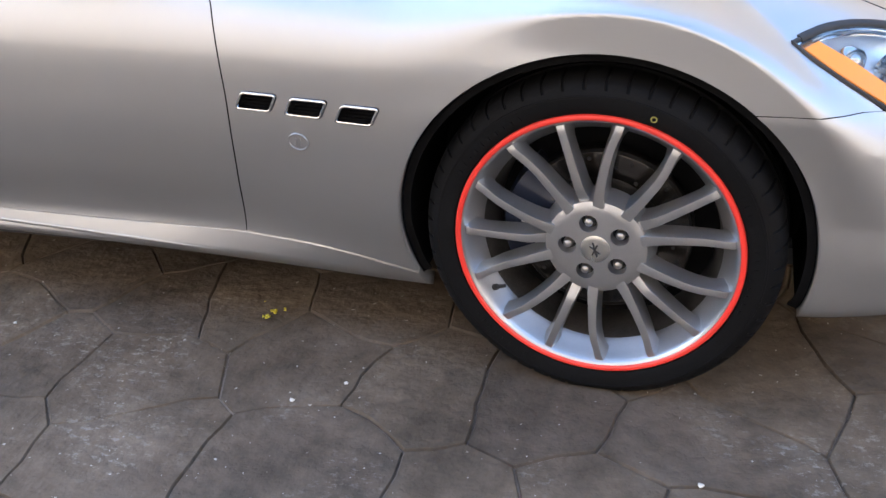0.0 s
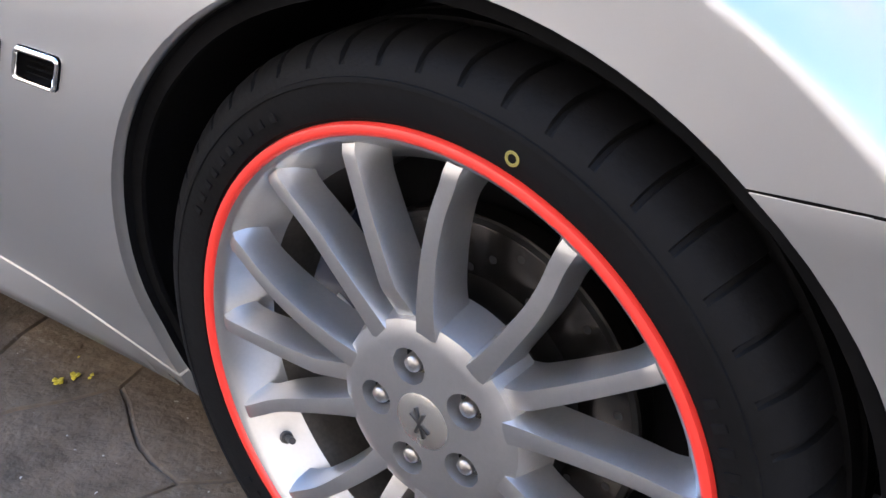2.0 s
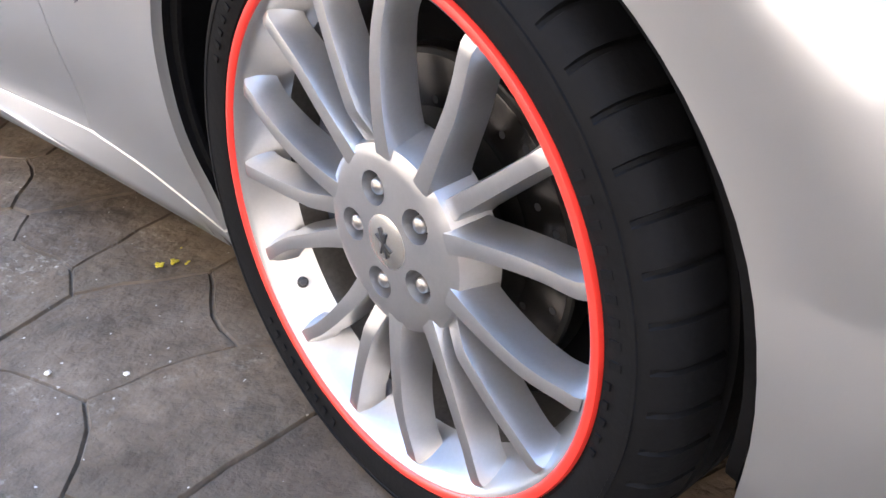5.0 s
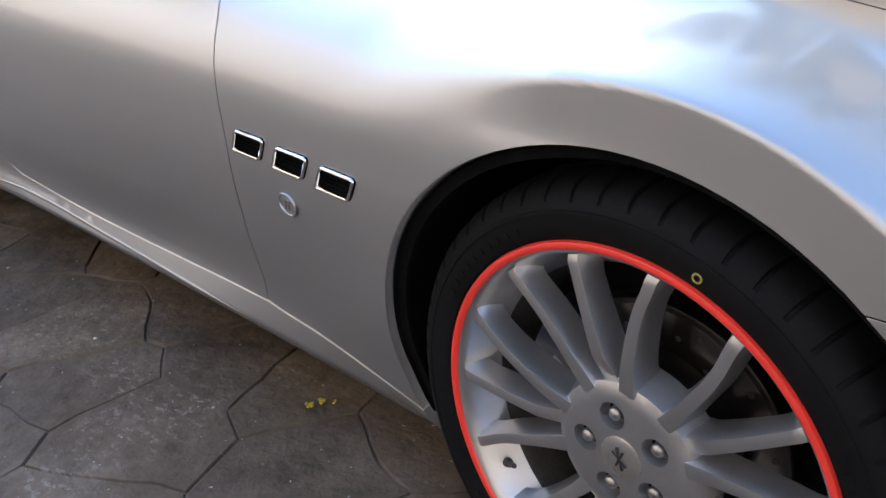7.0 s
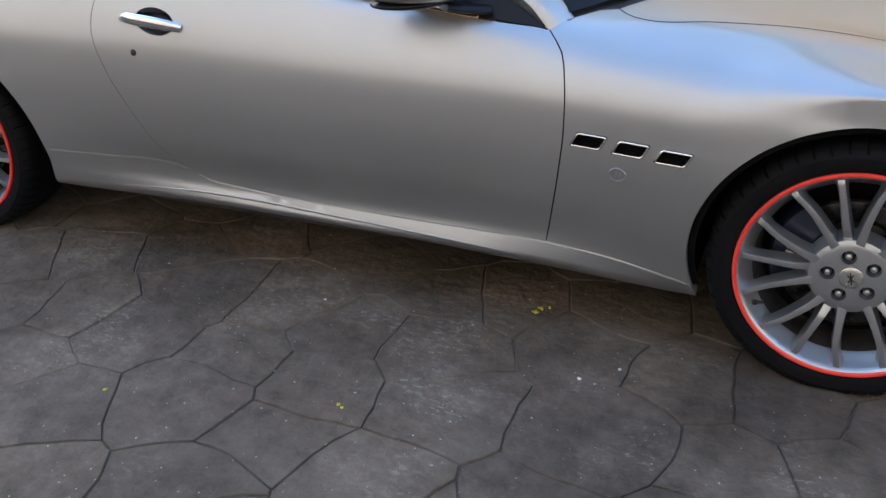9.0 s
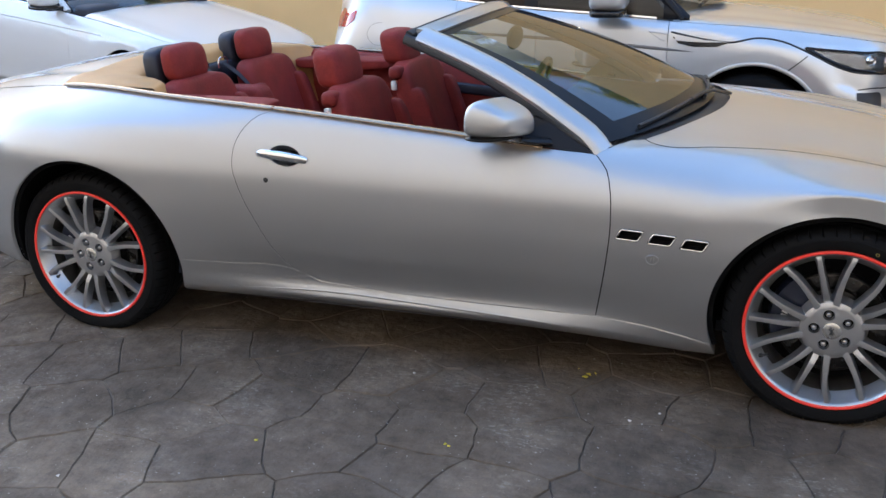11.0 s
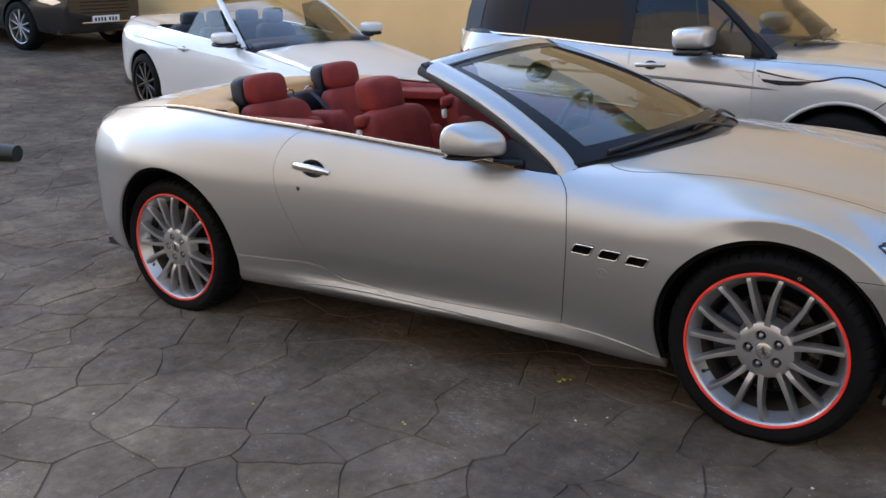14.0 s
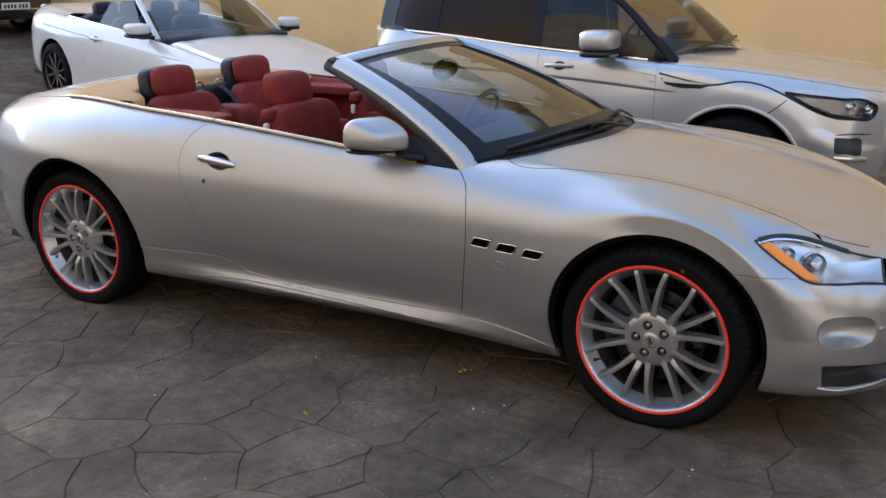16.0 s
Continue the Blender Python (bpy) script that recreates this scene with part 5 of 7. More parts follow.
# ---------------------------------------------------------------- parked cars behind
def simple_wheel(parent, loc, r, rim_r, width, spokes, sign, rim_mat):
    w = empty("road_wheel", "", "")
    w.parent = parent
    w.matrix_local = Matrix.Translation(loc) @ pose(0, 0, 0, 0, 0, 0 if sign < 0 else 180)
    h = width / 2
    part("tyre", revolve([(rim_r, h * 0.8), (rim_r + 0.01, h), (r - 0.04, h * 1.02), (r - 0.012, h * 0.85), (r, h * 0.6), (r, -h * 0.6), (r - 0.03, -h), (rim_r, -h)], 64), RUBBER, w)
    part("rim", revolve([(rim_r, h * 0.85), (rim_r - 0.012, h * 0.8), (rim_r - 0.02, 0.0), (rim_r - 0.03, -h)], 64), rim_mat, w)
    part("brake_disc", revolve([(0.02, -0.02), (rim_r * 0.72, -0.02)], 40), DISC, w)
    for k in range(spokes):
        bm = bmesh.new()
        box(bm, -0.014, -h * 0.8, 0.03, 0.014, -h * 0.35, rim_r - 0.008, 0.006, 1)
        bmesh.ops.rotate(bm, verts=bm.verts, cent=(0, 0, 0), matrix=Matrix.Rotation(2 * math.pi * k / spokes, 3, "Y"))
        part("spoke", bm, rim_mat, w)
    part("hub_cap", revolve([(0.0001, h * 0.84), (0.04, h * 0.82), (0.055, h * 0.6)], 24), rim_mat, w)
    return w


def greenhouse(parent, rows, glass_spans, frame_mat, glass_mat, sign, front_glass=None):
    """Side windows: rows of (x, belt width, belt height, roof width, roof height); spans between pillars in x."""
    R = np.array(sorted(rows))

    def at(x, u):
        wb, zb, wt, zt = (float(herm(R[:, 0], R[:, k], x)) for k in (1, 2, 3, 4))
        w = wb + (wt - wb) * u
        return (x, sign * (w + 0.02 * math.sin(math.pi * u)), zb + (zt - zb) * u)

    for x0, x1 in glass_spans:
        n = 10
        v = [at(x0 + (x1 - x0) * i / n, u) for i in range(n + 1) for u in np.linspace(0.01, 0.97, 7)]
        f = [(7 * i + k, 7 * i + 7 + k, 7 * i + 8 + k, 7 * i + 1 + k) for i in range(n) for k in range(6)]
        front = front_glass is not None and x1 == max(q for sp in glass_spans for q in sp)
        part("side_window", (v, [], f), front_glass if front else glass_mat, parent, "lightly tinted front window" if front else "tinted side window", angle=180)
    spans = [R[0, 0], *[q for s in sorted(glass_spans) for q in s], R[-1, 0]]
    for x0, x1 in zip(spans[::2], spans[1::2]):
        if x1 - x0 < 0.005:
            continue
        v = [tuple(Vector(at(x0 + (x1 - x0) * i / 3, u)) + Vector((0, sign * 0.004, 0))) for i in range(4) for u in np.linspace(0, 1, 7)]
        f = [(7 * i + k, 7 * i + 7 + k, 7 * i + 8 + k, 7 * i + 1 + k) for i in range(3) for k in range(6)]
        part("window_pillar", (v, [], f), frame_mat, parent, angle=180)
    return at


def mirror_thing(parent, loc, sign, paint, yaw=0.0, k=1.0):
    m = empty("door_mirror", "", "")
    m.parent = parent
    m.matrix_local = Matrix.Translation(loc) @ pose(0, 0, 0, 0, 0, yaw)
    pad("mirror_shell", -0.09 * k, -0.13 * k, -0.03 * k, 0.105 * k, 0.13 * k, 0.085 * k, paint, m, e=0.55)
    pad("mirror_base", -0.085 * k, -0.125 * k, -0.065 * k, 0.095 * k, 0.125 * k, -0.022 * k, GLOSS_BLACK, m, e=0.5)
    pad("mirror_foot", -0.02, min(0, -sign * 0.20), -0.075, 0.06, max(0, -sign * 0.20), -0.04, GLOSS_BLACK, m, e=0.4)
    return m


def handle_bar(parent, sk, x, z, sign, length=0.2, mt=None):
    cup_o = [(x + 0.045 * math.cos(a), z + 0.03 * math.sin(a)) for a in np.linspace(0, 2 * math.pi, 20, endpoint=False)]
    # flat black disc: the shade of a handle hollow put in as colour
    sk.bowl("handle_cup", sk.side(cup_o), BLACK, parent, sign, depth=-0.002, rings=2)
    pts = [tuple(sk.point(x + length * (k / 8 - 0.5), z, sign, 0.004 + 0.022 * math.sin(math.pi * k / 8) ** 0.5)) for k in range(9)]
    part("door_handle", sweep([Vector(p) for p in pts], ring_section(0.009, 0.014, 10)), mt or EV_SILVER, parent)


# silver sport utility car beside the convertible; x from its front axle
EV = [
    [(0.86, 0.55, 0.34), (0.7, 0.80, 0.30), (0.45, 0.90, 0.29), (0, 0.90, 0.28), (-1.3, 0.90, 0.27), (-2.315, 0.90, 0.30), (-2.674, 0.82, 0.36), (-2.849, 0.60, 0.42)],
    [(0.86, 0.60, 0.40), (0.7, 0.84, 0.36), (0.45, 0.935, 0.35), (0, 0.945, 0.34), (-1.3, 0.935, 0.33), (-2.315, 0.945, 0.36), (-2.674, 0.86, 0.42), (-2.849, 0.64, 0.48)],
    [(0.86, 0.62, 0.46), (0.7, 0.85, 0.44), (0.45, 0.94, 0.44), (0, 0.95, 0.44), (-1.3, 0.93, 0.43), (-2.315, 0.95, 0.46), (-2.674, 0.87, 0.50), (-2.849, 0.65, 0.55)],
    [(0.86, 0.63, 0.55), (0.7, 0.855, 0.55), (0.45, 0.94, 0.57), (0, 0.955, 0.60), (-1.3, 0.935, 0.58), (-2.315, 0.955, 0.62), (-2.674, 0.88, 0.64), (-2.849, 0.66, 0.66)],
    [(0.86, 0.63, 0.66), (0.7, 0.85, 0.68), (0.45, 0.93, 0.72), (0, 0.95, 0.76), (-1.3, 0.94, 0.76), (-2.315, 0.95, 0.80), (-2.674, 0.88, 0.82), (-2.849, 0.66, 0.84)],
    [(0.86, 0.62, 0.76), (0.7, 0.83, 0.79), (0.45, 0.91, 0.83), (0, 0.93, 0.87), (-1.3, 0.93, 0.90), (-2.315, 0.935, 0.94), (-2.674, 0.87, 0.96), (-2.849, 0.65, 0.98)],
    [(0.86, 0.60, 0.84), (0.7, 0.80, 0.87), (0.45, 0.88, 0.91), (0, 0.905, 0.96), (-1.3, 0.905, 1.05), (-2.315, 0.90, 1.10), (-2.674, 0.84, 1.12), (-2.849, 0.63, 1.14)],
    [(0.86, 0.55, 0.885), (0.7, 0.74, 0.92), (0.45, 0.82, 0.96), (0, 0.855, 1.01), (-0.5, 0.862, 1.045), (-1.3, 0.865, 1.11), (-2.315, 0.845, 1.20), (-2.674, 0.79, 1.22), (-2.849, 0.59, 1.22)],
    [(0.86, 0.36, 0.905), (0.7, 0.5, 0.945), (0.45, 0.55, 0.99), (0, 0.57, 1.045), (-0.5, 0.575, 1.09), (-1.3, 0.57, 1.13), (-2.315, 0.56, 1.22), (-2.674, 0.5, 1.24), (-2.849, 0.4, 1.24)],
    [(0.86, 0.18, 0.91), (0.7, 0.25, 0.955), (0.45, 0.27, 1.0), (0, 0.28, 1.06), (-0.5, 0.285, 1.105), (-1.3, 0.28, 1.14), (-2.315, 0.28, 1.23), (-2.674, 0.25, 1.25), (-2.849, 0.2, 1.25)],
    [(0.86, 0, 0.91), (0.7, 0, 0.96), (0.45, 0, 1.005), (0, 0, 1.065), (-0.5, 0, 1.11), (-1.3, 0, 1.14), (-2.315, 0, 1.23), (-2.674, 0, 1.25), (-2.849, 0, 1.25)],
]
LEN = [0.06, 0.08, 0.13, 0.17, 0.14, 0.11, 0.09, 0.24, 0.28, 0.27]
ev_skin = Body(EV, LEN, [(0.0, 0.37, 0.43, 0.07, 0.96, 0.13, 0.0), (-2.315, 0.37, 0.43, 0.07, 0.96, 0.13, 0.0)])
suv = empty("parked_suv", "pale silver sport utility car parked beside the convertible", "car")


def rounded(pts, step=0.02):
    return smooth_line([*pts, pts[0]], step)[:-1]


def full_side(sk, car_, sign, paint, arches, x_end, bottom=0.01, cuts=()):
    """Whole side of a car from sill to belt with its wheel openings, split at the given x."""
    xs = [x_end[0], *cuts, x_end[1]]
    names = ["rear_quarter"] + ["door"] * (len(cuts) - 1) + ["front_wing"]
    for nm, x0, x1 in zip(names, xs, xs[1:]):
        low = [np.array([[x0, bottom]])]
        for cx, cz, r in sorted(arches):
            dz = 0.0
            zb = float(sk.wz(cx, bottom)[1])
            half = math.sqrt(max(r * r - (zb + 0.02 - cz) ** 2, 0.01))
            if x0 < cx < x1:
                a0 = math.degrees(math.atan2(-half, zb + 0.02 - cz))
                low.append(sk.side(circle_arc(cx, cz, r, a0, -a0, 30)))
        low.append(np.array([[x1, bottom]]))
        n = max(6, int((x1 - x0) / 0.06))
        up = np.stack([np.linspace(x1, x0, n), np.full(n, sk.s[7])], 1)
        sides = [np.stack([np.full(10, x1), np.linspace(bottom, sk.s[7], 12)[1:-1]], 1), up, np.stack([np.full(10, x0), np.linspace(sk.s[7], bottom, 12)[1:-1]], 1)]
        lowp = np.concatenate(low)
        dense = [lowp[0]]
        for p, q in zip(lowp, lowp[1:]):
            k = max(1, int(np.linalg.norm(q - p) / 0.06))
            dense += [p + (q - p) * i / k for i in range(1, k + 1)]
        sk.panel(nm, np.concatenate([np.array(dense), *sides]), paint, car_, sign, gap=0.0025, step=0.04, depth=0.025)
    for cx, cz, r in arches:
        edge = [Vector(c) for c in sk.place(sk.side(circle_arc(cx, cz, r + 0.004, -108, 108, 40)), sign, -0.01)[0]]
        k = len(edge)
        v = [tuple(p) for p in edge] + [(p.x, sign * 0.5, p.z) for p in edge]
        part("wheel_well", (v, [], [(i, i + 1, k + i + 1, k + i) for i in range(k - 1)] + [tuple(range(k, 2 * k))]), LINER, car_)


def top_sheet(sk, car_, name, x0, x1, paint, w_in=1.0):
    n, m = 24, 16
    for sign in (-1, 1):
        out = [np.stack([np.linspace(x0, x1, n), np.full(n, sk.s[7] + 0.003)], 1), np.stack([np.full(m, x1), np.linspace(sk.s[7] + 0.003, sk.s[-1], m)], 1)[1:],
               np.stack([np.linspace(x1, x0, n), np.full(n, sk.s[-1])], 1)[1:], np.stack([np.full(m, x0), np.linspace(sk.s[-1], sk.s[7] + 0.003, m)], 1)[1:-1]]
        sk.panel(name, np.concatenate(out), paint, car_, sign, gap=0.0, step=0.07, depth=0.0)


def raked_screen(car_, base, top, hb, ht, zb, zt, curve_b, curve_t, mt, label):
    """A windscreen between a curved foot and a curved header."""
    n, m = 20, 10
    v = []
    for i in range(n + 1):
        t = -1 + 2 * i / n
        b = Vector((base + curve_b * (1 - t * t), hb * t, zb + 0.05 * (1 - t * t)))
        c = Vector((top + curve_t * (1 - t * t), ht * t, zt + 0.03 * (1 - t * t)))
        for j in range(m + 1):
            u = j / m
            p = b.lerp(c, u) + Vector((0.4, 0, 0.8)) * 0.035 * math.sin(math.pi * u)
            v.append(tuple(p))
    f = [(i * (m + 1) + j, (i + 1) * (m + 1) + j, (i + 1) * (m + 1) + j + 1, i * (m + 1) + j + 1) for i in range(n) for j in range(m)]
    return part("windscreen", (v, [], f), mt, car_, label, angle=180), v, n, m


EV_X0, EV_X1 = -2.840, 0.85
for sign in (-1, 1):
    full_side(ev_skin, suv, sign, EV_SILVER, [(0.0, 0.37, 0.43), (-2.315, 0.37, 0.43)], (EV_X0, EV_X1), cuts=(-1.903, -1.36, -0.52))
    for z0, z1 in ((0.31, 0.41),):
        ln = [tuple(ev_skin.point(x, 0.40, sign, 0.006)) for x in np.linspace(-1.903, -0.50, 20)]
        part("sill_cover", sweep([Vector(p) for p in ln], ring_section(0.012, 0.055, 8)), BLACK, suv, "black plastic sill cover")
    for arch in ((0.0, 0.37, 0.432), (-2.315, 0.37, 0.432)):
        ln = [Vector(c) for c in ev_skin.place(ev_skin.side(circle_arc(*arch, -98, 98, 40)), sign, 0.0)[0]]
        part("arch_trim", sweep(ln, ring_section(0.012, 0.010, 8), up=(0, sign, 0)), EV_SILVER, suv, "silver wheel arch lip")
    # crease along the doors; its shadow line is put in as a grey strip
    ln = [tuple(ev_skin.point(x, float(herm([-2.271, -1.526, -0.83, -0.27], [0.985, 0.95, 0.904, 0.861], x)), sign, -0.004)) for x in np.linspace(-2.271, -0.27, 26)]
    part("door_crease_shade", sweep([Vector(p) for p in ln], ring_section(0.010, 0.012, 8), scales=[1.0] * 22 + [0.8, 0.6, 0.4, 0.2]), EV_SHADE_GAP, suv, "crease along the doors with its shadow line painted grey")
    # shut line of the clamshell bonnet
    ln = [Vector(c) for c in ev_skin.place(ev_skin.side(smooth_line([(-0.50, 0.985), (-0.30, 0.945), (-0.147, 0.928), (0.012, 0.953), (0.15, 0.935), (0.272, 0.888), (0.36, 0.845), (0.46, 0.795), (0.56, 0.762), (0.72, 0.745)], 0.03)), sign, -0.001)[0]]
    part("bonnet_gap", sweep(ln, ring_section(0.006, 0.007, 6)), BLACK, suv)
    ln = [Vector(c) for c in ev_skin.place(ev_skin.side(smooth_line([(0.30, 0.852), (0.25, 0.81), (0.19, 0.76)], 0.02)), sign, -0.001)[0]]
    part("bumper_seam", sweep(ln, ring_section(0.003, 0.004, 6)), BLACK, suv)
    # side vent with a silver blade
    vent = ev_skin.panel("wing_vent", ev_skin.side([(-0.49, 0.957), (-0.394, 0.935), (-0.15, 0.925), (-0.225, 0.90), (-0.36, 0.898), (-0.45, 0.916)]), GLOSS_BLACK, suv, sign, gap=0, step=0.03, depth=0.0, off=0.003, label="black wing vent under a silver blade")
    ev_skin.panel("vent_blade", ev_skin.side([(-0.475, 0.972), (-0.30, 0.940), (-0.16, 0.928), (-0.30, 0.926), (-0.40, 0.930), (-0.475, 0.936)]), EV_SILVER, vent, sign, gap=0, step=0.03, depth=0.012, off=0.010)
    blade = ev_skin.side([(-0.637, 0.985), (-0.525, 0.972), (-0.525, 0.934), (-0.56, 0.935)])
    part("door_blade", sweep([Vector(c) for c in ev_skin.place(np.vstack([blade, blade[:2]]), sign, 0.002)[0]], ring_section(0.005, 0.005, 6), up=(0, sign, 0)), EV_SILVER, suv, "silver blade outline on the door")
    hl = ev_skin.side(rounded([(0.285, 0.895), (0.42, 0.882), (0.60, 0.866), (0.74, 0.85), (0.79, 0.81), (0.775, 0.755), (0.64, 0.762), (0.52, 0.785), (0.40, 0.835)]))
    lamp = ev_skin.panel("headlamp", hl, CLEAR, suv, sign, gap=0, step=0.03, depth=0.0, off=0.008, label="slim clear headlamp with bright reflectors")
    lamp.visible_shadow = False
    ev_skin.panel("lamp_back", hl, LAMP_DIM, lamp, sign, gap=0.004, step=0.04, depth=0.0, off=0.001)
    part("lamp_seal", sweep([Vector(c) for c in ev_skin.place(np.vstack([hl, hl[:2]]), sign, 0.004)[0]], ring_section(0.010, 0.006, 6), up=(0, sign, 0)), GLOSS_BLACK, lamp)
    low = ev_skin.side([(0.40, 0.838), (0.52, 0.80), (0.64, 0.782), (0.76, 0.775), (0.76, 0.758), (0.64, 0.763), (0.52, 0.787)])
    ev_skin.panel("lamp_bezel", low, GLOSS_BLACK, lamp, sign, gap=0, step=0.03, depth=0.0, off=0.004)
    for x, z, r in ((0.655, 0.822, 0.030), (0.745, 0.805, 0.030)):
        p = ev_skin.point(x, z, sign, 0.0)
        bm = bmesh.new()
        bmesh.ops.create_uvsphere(bm, u_segments=16, v_segments=10, radius=r * 0.7)
        b_ = part("projector", bm, LAMP_LENS, lamp, angle=180)
        b_.location = p
        r_ = part("projector_ring", revolve([(r * 0.75, 0.006), (r, 0.012), (r * 1.15, -0.004)], 24), CHROME, lamp)
        r_.matrix_local = Matrix.Translation(p) @ pose(0, 0, 0, 0, 0, 35 if sign < 0 else 145)
    fog = ev_skin.side(rounded([(0.594, 0.64), (0.66, 0.638), (0.732, 0.628), (0.742, 0.58), (0.741, 0.535), (0.67, 0.545), (0.603, 0.552), (0.597, 0.60)], 0.015))
    ev_skin.panel("fog_recess", fog, BLACK, suv, sign, gap=0, step=0.03, depth=0.0, off=0.003, label="black fog lamp recess")
    ln = [Vector(c) for c in ev_skin.place(ev_skin.side(smooth_line([(0.60, 0.520), (0.66, 0.515), (0.763, 0.50)], 0.02)), sign, 0.008)[0]]
    part("fog_bar", sweep(ln, ring_section(0.014, 0.020, 8)), CHROME, suv, "chrome bar under the fog lamp")
    # bumper crease: its shade is drawn as a thin black line
    ln = [Vector(c) for c in ev_skin.place(ev_skin.side(smooth_line([(0.60, 0.655), (0.68, 0.662), (0.78, 0.65)], 0.02)), sign, -0.002)[0]]
    part("bumper_crease_shade", sweep(ln, ring_section(0.003, 0.005, 6)), BLACK, suv)
    tl = ev_skin.side([(-2.621, 1.10), (-2.762, 1.11), (-2.832, 1.05), (-2.814, 0.98), (-2.709, 0.99), (-2.639, 1.04)])
    ev_skin.panel("tail_lamp", tl, RED_LENS, suv, sign, gap=0, step=0.04, depth=0.01, off=0.005, label="dark red tail lamp")
    cap = ev_skin.side([(-2.446 + 0.085 * math.cos(a), 0.95 + 0.075 * math.sin(a)) for a in np.linspace(0, 2 * math.pi, 24)])
    if sign < 0:
        part("fuel_flap", sweep([Vector(c) for c in ev_skin.place(cap, sign, -0.0005)[0]], ring_section(0.0016, 0.001, 5), up=(0, sign, 0)), EV_SHADE_GAP, suv, "round fuel flap outline")
    handle_bar(suv, ev_skin, -1.20, 1.005, sign)
    handle_bar(suv, ev_skin, -1.833, 1.03, sign)
    mirror_thing(suv, (-0.88, sign * 1.04, 1.16), sign, EV_SILVER, k=1.2)
    rows = [(-0.40, 0.855, 1.045, 0.83, 1.075), (-0.58, 0.858, 1.058, 0.79, 1.235), (-0.80, 0.86, 1.075, 0.745, 1.425), (-1.05, 0.862, 1.095, 0.69, 1.555), (-1.570, 0.862, 1.13, 0.645, 1.60), (-2.008, 0.855, 1.165, 0.64, 1.585), (-2.490, 0.82, 1.205, 0.62, 1.55), (-2.753, 0.72, 1.22, 0.58, 1.49)]
    greenhouse(suv, rows, [(-1.36, -0.56), (-2.19, -1.45), (-2.59, -2.22)], SATIN_BLACK, DARK_GLASS, sign, front_glass=SIDE_GLASS)
    ln = [Vector((x, sign * float(herm([-2.753, -2.490, -2.008, -1.570, -0.75, -0.42], [0.725, 0.825, 0.86, 0.867, 0.865, 0.86], x)), float(herm([-2.753, -2.490, -2.008, -1.570, -0.75, -0.42], [1.222, 1.212, 1.178, 1.132, 1.07, 1.046], x)))) for x in np.linspace(-2.665, -0.6, 30)]
    part("belt_trim", sweep(ln, ring_section(0.008, 0.012, 6)), CHROME, suv)
    simple_wheel(suv, (0.0, sign * 0.845, 0.37), 0.37, 0.255, 0.23, 10, sign, RIM)
    simple_wheel(suv, (-2.315, sign * 0.845, 0.37), 0.37, 0.255, 0.23, 10, sign, RIM)
top_sheet(ev_skin, suv, "bonnet", -0.50, 0.84, EV_SILVER)
top_sheet(ev_skin, suv, "shelf", -2.832, -0.50, BLACK)
raked_screen(suv, -0.54, -1.06, 0.80, 0.66, 1.075, 1.555, 0.34, 0.20, PALE_SCREEN, "clear raked windscreen")
for sign in (-1, 1):
    ln = [Vector((-0.44, sign * 0.845, 1.052)), Vector((-0.62, sign * 0.805, 1.235)), Vector((-0.83, sign * 0.735, 1.415)), Vector((-1.08, sign * 0.672, 1.560))]
    part("screen_pillar", sweep([Vector(p) for p in smooth_line([tuple(q) for q in ln], 0.05)], ring_section(0.030, 0.026, 10)), SATIN_BLACK, suv, "black windscreen pillar")
v, f = [], []
for i in range(13):
    x = -1.12 - (2.93 - 1.12) * i / 12
    wt = float(herm([-2.753, -2.490, -2.008, -1.570, -1.15], [0.58, 0.62, 0.64, 0.645, 0.67], x))
    zt = float(herm([-2.753, -2.490, -2.008, -1.570, -1.15], [1.49, 1.54, 1.585, 1.60, 1.565], x))
    for k in range(9):
        t = -1 + k / 4
        v.append((x, wt * t * 1.01, zt + 0.035 * (1 - t * t)))
part("roof", (v, [], [(9 * i + k, 9 * i + 9 + k, 9 * i + 10 + k, 9 * i + 1 + k) for i in range(12) for k in range(8)]), EV_SILVER, suv, "pale silver roof", angle=180)
v = [(-2.744, -0.58, 1.49), (-2.744, 0.58, 1.49), (-2.840, 0.57, 1.22), (-2.840, -0.57, 1.22)]
part("rear_window", (v, [], [(0, 1, 2, 3)]), DARK_GLASS, suv)
bm = bmesh.new()
box(bm, -2.867, -0.60, 0.42, -2.832, 0.60, 1.235, 0.015, 2)
part("tailgate", bm, EV_SILVER, suv)
bm = bmesh.new()
box(bm, 0.80, -0.62, 0.40, 0.87, 0.62, 0.90, 0.03, 2)
part("nose", bm, EV_SILVER, suv)
for k in range(4):
    bm = bmesh.new()
    box(bm, 0.865, -0.48, 0.745 + 0.035 * k, 0.885, 0.48, 0.765 + 0.035 * k, 0.006, 1)
    part("grille_bar", bm, GLOSS_BLACK if k % 2 else EV_SILVER, suv)
bm = bmesh.new()
box(bm, -2.753, -0.78, 0.27, 0.78, 0.78, 0.33)
part("under_tray", bm, BLACK, suv, smooth=False)
pad("dashboard", -0.95, -0.72, 0.85, -0.55, 0.72, 1.06, LEATHER_DARK, suv, e=0.3)
for y in (-0.38, 0.38):
    pad("front_seat_back", -1.702, y - 0.25, 0.65, -1.553, y + 0.25, 1.30, LEATHER_DARK, suv, lean=0.1, e=0.4)
    pad("front_headrest", -1.780, y - 0.12, 1.30, -1.675, y + 0.12, 1.46, LEATHER_DARK, suv, e=0.5)
sw = part("steering_wheel", revolve([(0.18 + 0.013 * math.cos(2 * math.pi * k / 8), 0.013 * math.sin(2 * math.pi * k / 8)) for k in range(8)], 32, close=True), BLACK, suv)
